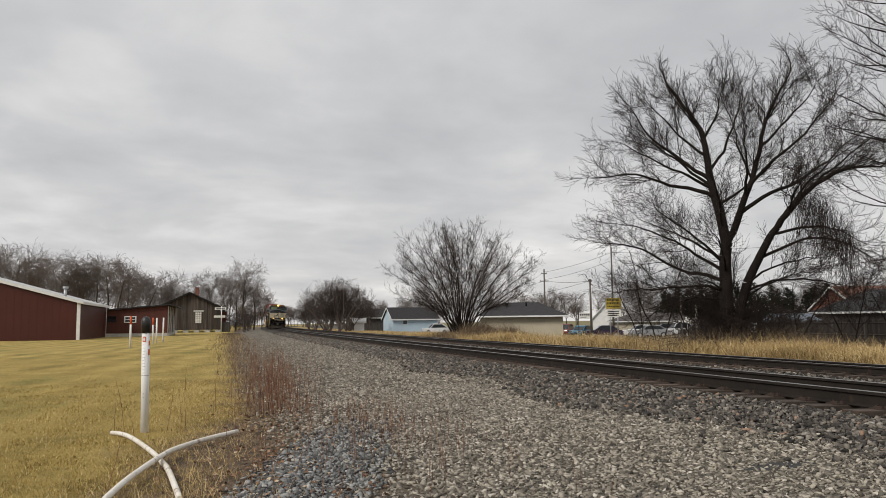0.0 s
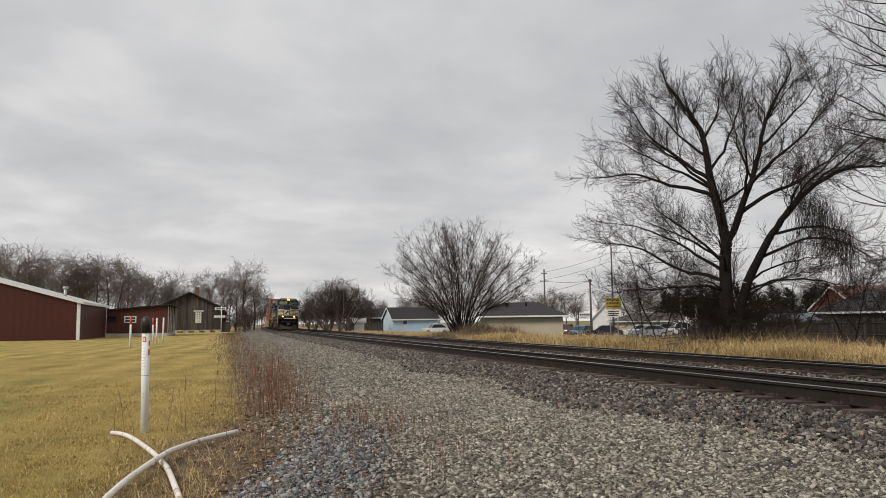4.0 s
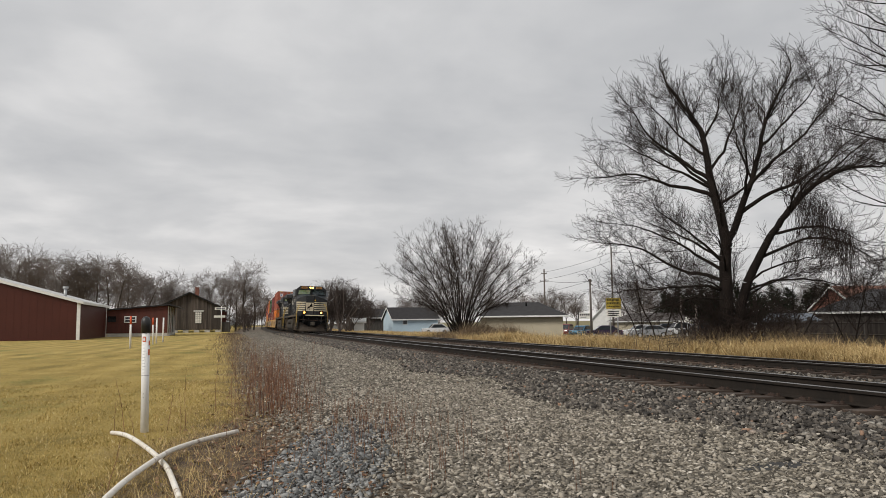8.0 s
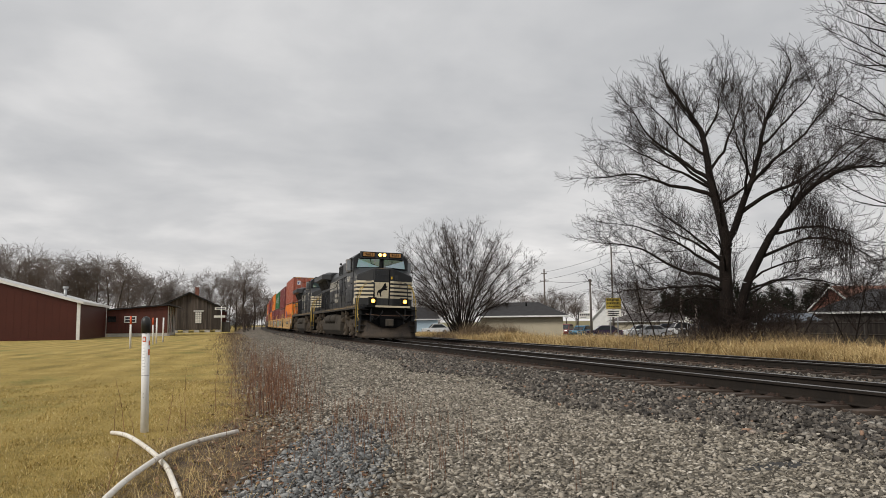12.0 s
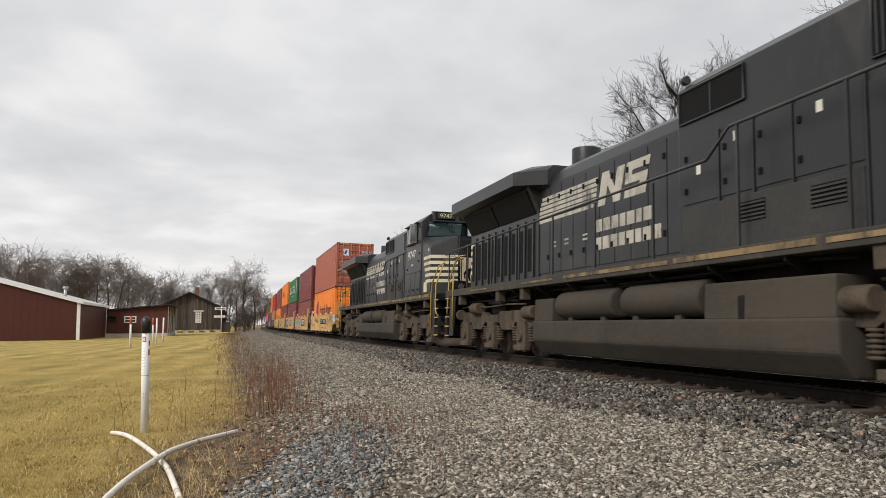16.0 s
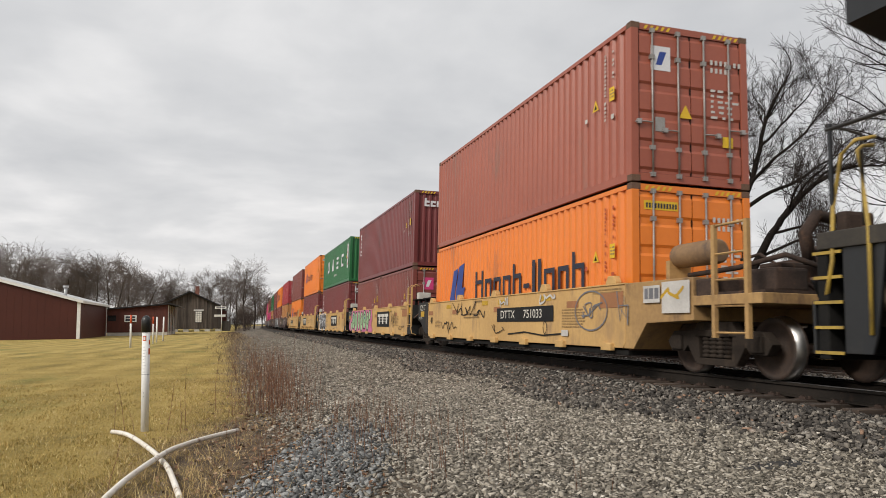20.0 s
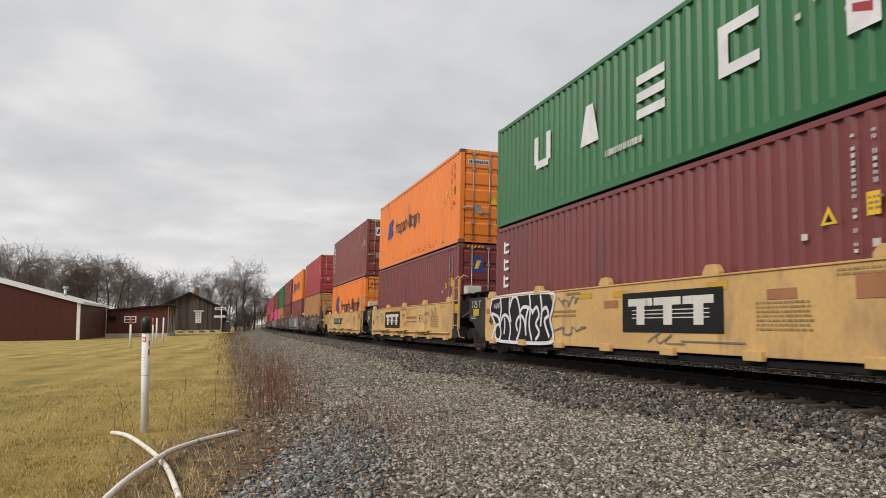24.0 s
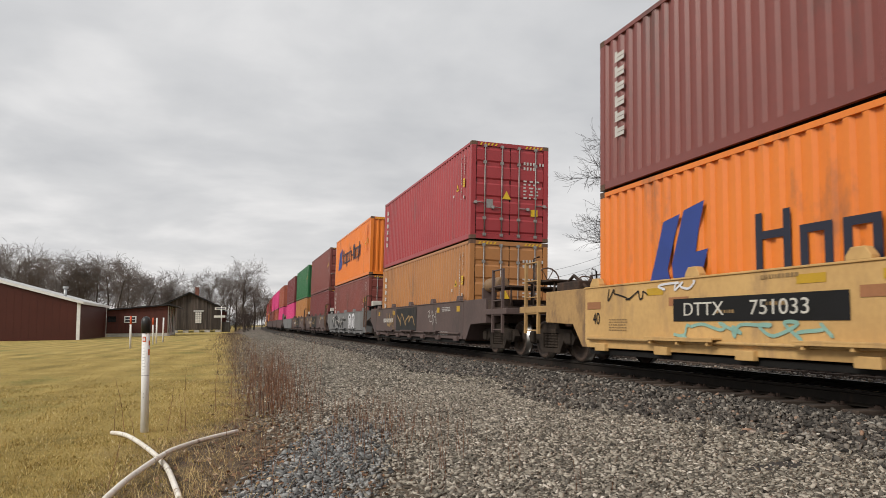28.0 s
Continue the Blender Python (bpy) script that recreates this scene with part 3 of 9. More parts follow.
def stones(name, area, gap, size, material, label, seed, accept=None, squash=0.6, sink=0.3, lift=0.0, count=0):
    """Loose stones: bent, squashed eight-cornered lumps over an area (u0, u1, y0, y1); gap: their usual distance apart, or count: how many, thinner with distance."""
    rng = np.random.default_rng(seed)
    u0, u1, y0, y1 = area
    if count:
        y, u = y0 * (y1 / y0) ** rng.random(count), rng.uniform(u0, u1, count)
    else:
        u, y = np.meshgrid(np.arange(u0, u1, gap), np.arange(y0, y1, gap))
        u, y = (v.ravel() + rng.uniform(-0.5, 0.5, v.size) * gap for v in (u, y))
    x = u + CURVE * y ** 2 / 2
    if accept is not None:
        keep = accept(u, y, rng)
        x, y = x[keep], y[keep]
    n = len(x)
    r = size[0] + (size[1] - size[0]) * rng.random(n) ** 1.8
    pts = np.array([(p, q, s) for s in (-1, 1) for p, q in ((-1, -1), (1, -1), (1, 1), (-1, 1))], float) * 0.72
    faces = np.array([(3, 2, 1, 0), (4, 5, 6, 7), (0, 1, 5, 4), (1, 2, 6, 5), (2, 3, 7, 6), (3, 0, 4, 7)])
    P = pts[None] * rng.uniform(0.35, 1.45, (n, 8, 3)) + rng.normal(0, 0.14, (n, 8, 3))
    P *= np.stack([rng.uniform(1.0, 1.35, n), rng.uniform(0.5, 0.95, n), rng.uniform(squash - 0.24, squash + 0.12, n)], 1)[:, None]
    a, t = rng.uniform(0, math.tau, n), rng.normal(0, 0.4, n)
    ct, st = np.cos(t)[:, None], np.sin(t)[:, None]
    P = np.stack([P[..., 0] * ct - P[..., 2] * st, P[..., 1], P[..., 0] * st + P[..., 2] * ct], -1)
    ca, sa = np.cos(a)[:, None], np.sin(a)[:, None]
    P = np.stack([P[..., 0] * ca - P[..., 1] * sa, P[..., 0] * sa + P[..., 1] * ca, P[..., 2]], -1)
    P = P * r[:, None, None] + np.stack([x, y, ground_z(x, y) + r * sink * squash + lift * rng.random(n)], 1)[:, None]
    F = faces[None] + (np.arange(n) * len(pts))[:, None, None]
    return tagged(raw(name, P.reshape(-1, 3), F.reshape(-1, 4), material), label, "gravel", kind="stuff")


def shoulder(u, y, g):
    """Thick beside the ties, thinning out into the gravel road, off the tie ends."""
    return (u < 6.50 + 0.06 * g.random(len(u))) & (g.random(len(u)) < np.clip((u - 4.55 + 0.35 * np.sin(y * 0.8)) / 0.6, 0.03, 1))


def between(u, y, g):
    return (np.abs(u - L) > 1.34) & (np.abs(u - L - SECOND) > 1.34)


def blue_zone(u, y, g):
    lo, hi = 0.0 + 0.30 * (y - 5.2), 1.15 + 0.28 * (y - 5.2)
    return g.random(len(u)) < np.clip((u - lo) / 0.25, 0, 1) * np.clip((hi - u) / 0.5, 0, 1) * np.clip(1.25 - (y - 5.5) / 2.6, 0.12, 1)


def road(u, y, g):
    return (g.random(len(u)) < np.clip((u - 0.25 - 0.1 * np.sin(y * 1.3)) / 1.3, 0, 1)) & (np.hypot((u - 4.2) / 0.42, (y - 4.92) / 0.16) > g.random(len(u)) * 1.5 - 0.35)


stones("ballast_stones", (4.3, 6.6, 2.4, 24), 0.044, (0.018, 0.042), M["ballast"], "heap of grey angular ballast stones beside the rails", 3, shoulder, 0.66, 0.5, 0.012)
stones("ballast_stones", (5.3, 6.6, 2.4, 24), 0.080, (0.020, 0.042), M["ballast"], "loose upper layer of grey ballast stones", 7, shoulder, 0.68, 0.6, 0.035)
stones("ballast_stones", (4.9, 6.6, 24, 90), 0, (0.036, 0.06), M["ballast"], "grey ballast stones along the distant track", 8, shoulder, 0.65, 0.5, 0.02, 16000)
stones("ballast_stones", (6.5, 16.3, 2.5, 50), 0, (0.024, 0.045), M["ballast"], "grey ballast stones between the ties and tracks", 4, None, 0.6, 0.0, 0.0, 24000)
stones("ballast_stones", (9.0, 13.0, 4, 60), 0, (0.03, 0.055), M["ballast"], "grey ballast stones between the two tracks", 9, between, 0.62, 0.5, 0.02, 14000)
stones("gravel_stones", (0.3, 5.6, 3.4, 13), 0.033, (0.0115, 0.031), M["gravel"], "loose crushed gravel on the access road", 5, road, 0.46, 0.3)
stones("gravel_stones", (0.3, 5.4, 13, 60), 0, (0.018, 0.036), M["gravel"], "loose crushed gravel along the road further off", 10, road, 0.46, 0.3, 0.0, 30000)
stones("gravel_stones", (-0.2, 2.2, 4.4, 9.0), 0.029, (0.014, 0.029), M["blue_stone"], "blue-grey crushed stone by the lawn's edge", 6, blue_zone, 0.6, 0.5, 0.01)
stones("gravel_stones", (0.3, 5.6, -4.0, 3.4), 0.06, (0.012, 0.03), M["gravel"], "loose crushed gravel underfoot", 11, road, 0.46, 0.3)
stones("ballast_stones", (4.6, 6.6, -6.0, 2.4), 0.085, (0.028, 0.05), M["ballast"], "grey ballast stones further along the track", 12, shoulder, 0.66, 0.5, 0.02)

# a small patch of oily fines that shows between the stones
rng = np.random.default_rng(60)
ang = np.linspace(0, math.tau, 27)[:-1]
rr = 0.75 + 0.35 * rng.random(26)
px, py = 4.2 + 0.42 * np.cos(ang) * rr, 4.92 + 0.14 * np.sin(ang) * rr - 0.05 * np.cos(ang)
V = np.concatenate([[[4.2, 4.92, 0.0]], np.stack([px, py, 0 * px], 1)])
V[:, 2] = ground_z(V[:, 0], V[:, 1]) + 0.003
tagged(raw("tar_patch", V, np.array([(0, 1 + k, 1 + (k + 1) % 26) for k in range(26)]), M["tar"]), "small dark oily patch on the gravel", "patch", kind="structure")


# ---- containers ----
CW, CL40, CL20, HC, STD = 2.438, 12.192, 6.058, 2.896, 2.591


def corrugated(length, z0, z1, x, pitch, deep, out):
    """A sheet along y, folded in trapezoids: flats at x, recesses deep metres towards the inside."""
    bm = bmesh.new()
    n = max(4, round(length / pitch))
    p = length / n
    ys, xs = [0.0], [x]
    for i in range(n):
        b = i * p
        ys += [b + p * 0.15, b + p * 0.32, b + p * 0.68, b + p * 0.85]
        xs += [x, x - out * deep, x - out * deep, x]
    ys.append(length), xs.append(x)
    lo = [bm.verts.new((a, b, z0)) for a, b in zip(xs, ys)]
    hi = [bm.verts.new((a, b, z1)) for a, b in zip(xs, ys)]
    for i in range(len(lo) - 1):
        bm.faces.new((lo[i], lo[i + 1], hi[i + 1], hi[i]))
    return bm


C_MESH = {}


def container_meshes(length, height):
    key = (length, height)
    if key in C_MESH:
        return C_MESH[key]
    h, w = height, CW / 2
    d = {}
    d["side_panel"] = [mesh_of("side_panel", corrugated(length - 0.32, 0.15, h - 0.1, s * (w - 0.008), 0.278, 0.05, s), M["c_rust"]) for s in (-1, 1)]
    for me in d["side_panel"]:
        me.transform(Matrix.Translation((0, 0.16, 0)))
    fr = bmesh.new()
    for s in (-1, 1):
        x0, x1 = sorted((s * w, s * (w - 0.06)))
        bm_box(fr, x0 - s * 0.010, x1 - s * 0.010, 0.17, length - 0.17, 0.02, 0.16)
        bm_box(fr, x0, x1, 0.17, length - 0.17, h - 0.10, h - 0.02)
    for y in (0.0, length - 0.1):
        bm_box(fr, -w + 0.16, w - 0.16, y + 0.01, y + 0.09, 0.02, 0.16)
        bm_box(fr, -w + 0.16, w - 0.16, y + 0.01, y + 0.09, h - 0.13, h - 0.01)
        for s in (-1, 1):
            x0, x1 = sorted((s * w, s * (w - 0.15)))
            bm_box(fr, x0, x1, y - 0.0 + (0.0 if y == 0 else -0.06), y + (0.16 if y == 0 else 0.1), 0.11, h - 0.11, 0.012)
    d["frame"] = mesh_of("frame", fr, M["c_rust"])
    rf = bmesh.new()
    bm_box(rf, -w + 0.06, w - 0.06, 0.09, length - 0.09, h - 0.045, h - 0.022)
    for k in range(int(length / 0.6)):
        bm_box(rf, -w + 0.15, w - 0.15, 0.4 + k * 0.6, 0.6 + k * 0.6, h - 0.024, h - 0.008)
    d["roof"] = mesh_of("roof", rf, M["c_rust"])
    fl = box(-w + 0.06, w - 0.06, 0.09, length - 0.09, 0.06, 0.16)
    d["floor"] = mesh_of("floor", fl, M["dark"])
    cb = corrugated(CW - 0.3, 0.15, h - 0.13, 0.0, 0.25, 0.04, 1)
    d["end_panel"] = mesh_of("end_panel", cb, M["c_rust"])
    # the sheet turned to face along y
    d["end_panel"].transform(Matrix(((0, -1, 0, w - 0.15), (-1, 0, 0, 0.035), (0, 0, 1, 0), (0, 0, 0, 1))))
    cc = bmesh.new()
    bm_box(cc, -0.089, 0.089, -0.081, 0.081, -0.059, 0.059, 0.012)
    d["corner_casting"] = mesh_of("corner_casting", cc, M["rust"])
    dr = bmesh.new()
    dw = w - 0.17
    z0, z1 = 0.17, h - 0.14
    prof = [(0.075, z0), (0.036, z0)]
    for k in range(5):
        zc, hh = z0 + (k + 0.5) * (z1 - z0) / 5, (z1 - z0) / 5 * 0.3
        prof += [(0.036, zc - hh - 0.05), (0.010, zc - hh), (0.010, zc + hh), (0.036, zc + hh + 0.05)]
    prof += [(0.036, z1), (0.075, z1)]
    add_prof = prism(prof, 0.01, dw, "x")
    dr.free()
    dr = add_prof
    d["door"] = mesh_of("door", dr, M["c_rust"])
    gk = bmesh.new()
    for x in (0.004, dw + 0.008):
        bm_box(gk, x - 0.012, x + 0.012, 0.03, 0.07, 0.17, h - 0.14)
    d["gasket"] = mesh_of("gasket", gk, M["black"])
    rod = bm_tube(bmesh.new(), [(0, -0.012, 0.10), (0, -0.012, h - 0.09)], 0.017, 6)
    for z in (0.14, 0.62, h - 0.62, h - 0.13):
        bm_box(rod, -0.045, 0.045, -0.028, 0.034, z - 0.04, z + 0.04)
    d["lock_rod"] = mesh_of("lock_rod", rod, M["galv"])
    hd = bm_tube(bmesh.new(), [(0, -0.02, 0.0), (0.16, -0.034, 0.004), (0.36, -0.034, -0.02)], 0.014, 5)
    bm_box(hd, 0.24, 0.32, -0.05, 0.02, -0.045, 0.04)
    d["handle"] = mesh_of("handle", hd, M["galv"])
    hz = bmesh.new()
    for k in range(5):
        x = -0.25 + k * 0.115
        vs = [hz.verts.new(q) for q in ((x, 0, 0), (x + 0.055, 0, 0), (x + 0.1, 0, 0.075), (x + 0.045, 0, 0.075))]
        hz.faces.new(vs)
    d["hazard_mark"] = mesh_of("hazard_mark", hz, M["hazard"])
    C_MESH[key] = d
    return d


def container(paint, label, length=CL40, height=HC, doors=True, near=True):
    """A shipping container; its front end at y = 0, its floor at z = 0."""
    d = container_meshes(length, height)
    root = tagged(empty("shipping_container"), label, "container", "containers on the train")
    h, w = height, CW / 2
    pm = M[paint]
    for me in d["side_panel"]:
        shared("side_panel", me, root, pm)
    shared("frame", d["frame"], root, pm)
    shared("roof", d["roof"], root, pm)
    shared("floor", d["floor"], root)
    back = Matrix.Translation((0, length, 0)) @ Matrix.Rotation(math.pi, 4, "Z")
    shared("end_panel", d["end_panel"], root, pm, back if doors else None)
    if near:
        for y in (0.08, length - 0.08):
            for x in (-w + 0.087, w - 0.087):
                for z in (0.059, h - 0.059):
                    shared("corner_casting", d["corner_casting"], root, M["rust"] if paint != "c_green" else pm, Matrix.Translation((x, y, z)))
        for x in (-w + 0.5, w - 0.5):
            shared("hazard_mark", d["hazard_mark"], root, at=Matrix.Translation((x, 0.002 if doors else 0.006, h - 0.112)), label="black and yellow height mark")
    if doors:
        for s in (-1, 1):
            flip = Matrix.Diagonal((s, 1, 1, 1))
            dob = shared("door", d["door"], root, pm, flip)
            if near:
                shared("gasket", d["gasket"], dob)
                for x in (0.27, 0.80):
                    r = shared("lock_rod", d["lock_rod"], dob, at=Matrix.Translation((x, 0, 0)), label="grey galvanised lock rod")
                    shared("handle", d["handle"], r, at=Matrix.Translation((0, 0, 0.95 + 0.12 * (x > 0.5))))
    return root


def flat_shapes(polys, z=0.0):
    """Flat pieces from outlines in (along, up)."""
    bm = bmesh.new()
    for poly in polys:
        f = bm.faces.new([bm.verts.new((0.0, a, b)) for a, b in poly])
    return bm


def rect(a0, a1, b0, b1):
    return [(a0, b0), (a1, b0), (a1, b1), (a0, b1)]


def on_side(name, polys, material, parent, x, label=""):
    """Painted flat shapes on the side that faces the camera, x metres from the middle. Reading runs from the rear end (large y) to the front."""
    bm = flat_shapes(polys)
    for k, f in enumerate(bm.faces):
        for v in f.verts:
            v.co.x = x - 0.0002 * (k % 24)
    return part(name, bm, material, parent, label)


def word(widths, a, b, size, gap=0.18, style=""):
    """Letter-like bars: a line of blocks standing for lettering; a is where it starts (rear), running towards the front."""
    out, pos = [], a
    for k, wd in enumerate(widths):
        lo, hi = b, b + size
        c = style[k] if k < len(style) else "x"
        if c == "x":
            hi = b + size * 0.72
        if c == "p":
            lo, hi = b - size * 0.25, b + size * 0.72
        if c == "-":
            lo, hi = b + size * 0.3, b + size * 0.42
        e, st = wd * size, 0.145 * size
        if c == "I":
            out.append(rect(pos - e, pos, lo, hi))
        elif c == "-":
            out.append(rect(pos - e, pos, lo, hi))
        else:
            out.append(rect(pos - st, pos, lo, hi))
            out.append(rect(pos - e, pos - e + st, lo, hi if c == "H" and k == 0 else b + size * 0.72))
            out.append(rect(pos - e + st, pos - st, b + size * 0.60, b + size * 0.72))
            if c in "xp":
                out.append(rect(pos - e + st, pos - st, b, b + size * 0.11))
        pos -= e + gap * size
    return out


def emblem(a, b, s):
    """Two slanting banners of a shipping mark."""
    left = [(0, 0), (0.20, 0.46), (0.37, 0.89), (0.75, 0.95), (0.58, 0.55), (0.46, 0.24), (0.54, 0.04), (0.28, 0.0)]
    right = [(0.56, 0.30), (0.69, 0.62), (0.83, 0.98), (1.26, 1.05), (1.14, 0.70), (1.07, 0.42), (1.32, 0.44), (1.21, 0.18), (0.91, 0.04), (0.60, 0.03)]
    return [[(a - u * s, b + v * s) for u, v in piece] for piece in (left, right)]

# ---- well cars ----
WELL = {}
M["worn_tan"] = mat("worn_brown_yellow", (0.44, 0.27, 0.105), (0.30, 0.18, 0.075), 0.75, 0, 1.1, 14, 0.1, (0.15, 0.09, 0.05), 0.3)
M["end_grey"] = mat("dark_grey_paint", (0.028, 0.028, 0.027), (0.018, 0.018, 0.018), 0.7, 0, 1.2, 14, 0.08, (0.055, 0.043, 0.034), 0.2, spec=0.25)
M["truck_brown"] = mat("brown_truck_dust", (0.040, 0.030, 0.023), (0.022, 0.017, 0.014), 0.9, 0, 2, 25, 0.15, (0.09, 0.062, 0.042), 0.2, spec=0.2)


def add_mesh(bm, other):
    """Joins another bmesh into bm."""
    tmp = bpy.data.meshes.new("tmp")
    other.to_mesh(tmp)
    other.free()
    bm.from_mesh(tmp)
    bpy.data.meshes.remove(tmp)


def wheelset_mesh(r, width=0.13):
    """Wheels and axle, centred on the axle, which lies along x."""
    bm = bmesh.new()
    for s in (-1, 1):
        x = s * 0.753
        prof = [(x - s * 0.095, r + 0.027), (x - s * 0.065, r + 0.027), (x - s * 0.045, r + 0.002), (x + s * 0.07, r - 0.002), (x + s * 0.07, r * 0.84), (x + s * 0.03, r * 0.80),
                (x + s * 0.015, r * 0.4), (x + s * 0.07, r * 0.32), (x + s * 0.08, 0.09), (x - s * 0.09, 0.09), (x - s * 0.08, r * 0.32), (x - s * 0.03, r * 0.4),
                (x - s * 0.04, r * 0.80), (x - s * 0.095, r * 0.84)]
        seg = 24
        rings = [[bm.verts.new((px, pr * math.cos(k * math.tau / seg), pr * math.sin(k * math.tau / seg))) for px, pr in prof] for k in range(seg)]
        for k in range(seg):
            q0, q1 = rings[k], rings[(k + 1) % seg]
            for j in range(len(prof)):
                f = bm.faces.new((q0[j], q0[(j + 1) % len(prof)], q1[(j + 1) % len(prof)], q1[j]))
                f.smooth = True
                f.material_index = 1 if j in (1, 2) else 0
    bm_tube(bm, [(-1.02, 0, 0), (1.02, 0, 0)], 0.085, 10)
    for s in (-1, 1):
        bm_box(bm, min(s * 1.0, s * 1.06), max(s * 1.0, s * 1.06), -0.05, 0.05, -0.05, 0.05)
    return mesh_of("wheelset", bm, M["wheel"], M["tread"])


SPIN = []


def freight_truck(parent, y, spin=True, near=True):
    """A two-axle truck of a well car under its parent, at y."""
    if "frame" not in WELL:
        bm = bmesh.new()
        for s in (-1, 1):
            x0, x1 = sorted((s * 0.93, s * 1.08))
            for shape in ([(-1.17, 0.48), (-1.0, 0.64), (-0.46, 0.66), (-0.38, 0.78), (0.38, 0.78), (0.46, 0.66), (1.0, 0.64), (1.17, 0.48), (1.06, 0.33), (0.74, 0.33), (0.62, 0.46), (0.44, 0.57), (-0.44, 0.57), (-0.62, 0.46), (-0.74, 0.33), (-1.06, 0.33)],
                          [(-0.66, 0.44), (-0.47, 0.56), (-0.38, 0.56), (-0.36, 0.26), (-0.46, 0.17)], [(0.66, 0.44), (0.46, 0.17), (0.36, 0.26), (0.38, 0.56), (0.47, 0.56)], [(-0.46, 0.15), (0.46, 0.15), (0.40, 0.25), (-0.40, 0.25)]):
                add_mesh(bm, prism(shape, x0, x1, "x", 0.01))
            for a in (-0.24, -0.08, 0.08, 0.24):
                zs, rr = [], []
                for q in range(5):
                    zs += [0.255 + q * 0.062, 0.27 + q * 0.062, 0.295 + q * 0.062, 0.31 + q * 0.062]
                    rr += [0.05, 0.075, 0.075, 0.05]
                bm_tube(bm, [(s * 1.02, a, z) for z in zs], rr, 8)
            bm_box(bm, min(s * 0.98, s * 1.10), max(s * 0.98, s * 1.10), -0.34, 0.34, 0.56, 0.66, 0.02)
            for a in (-0.89, 0.89):
                bm_box(bm, min(s * 1.06, s * 1.13), max(s * 1.06, s * 1.13), a - 0.13, a + 0.13, 0.36, 0.58, 0.02)
        bm_box(bm, -0.95, 0.95, -0.2, 0.2, 0.42, 0.72, 0.03)
        WELL["frame"] = mesh_of("truck_frame", bm, M["rust"])
        WELL["set"] = wheelset_mesh(0.42)
    t = shared("truck", WELL["frame"], parent, M["truck_brown"], Matrix.Translation((0, y, 0)), "dark brown dusty freight truck")
    for a in (-0.89, 0.89):
        w = shared("wheelset", WELL["set"], t, at=Matrix.Translation((0, a, 0.42)))
        if spin:
            SPIN.append((w, (0, a, 0.42), 0.42))
    return t


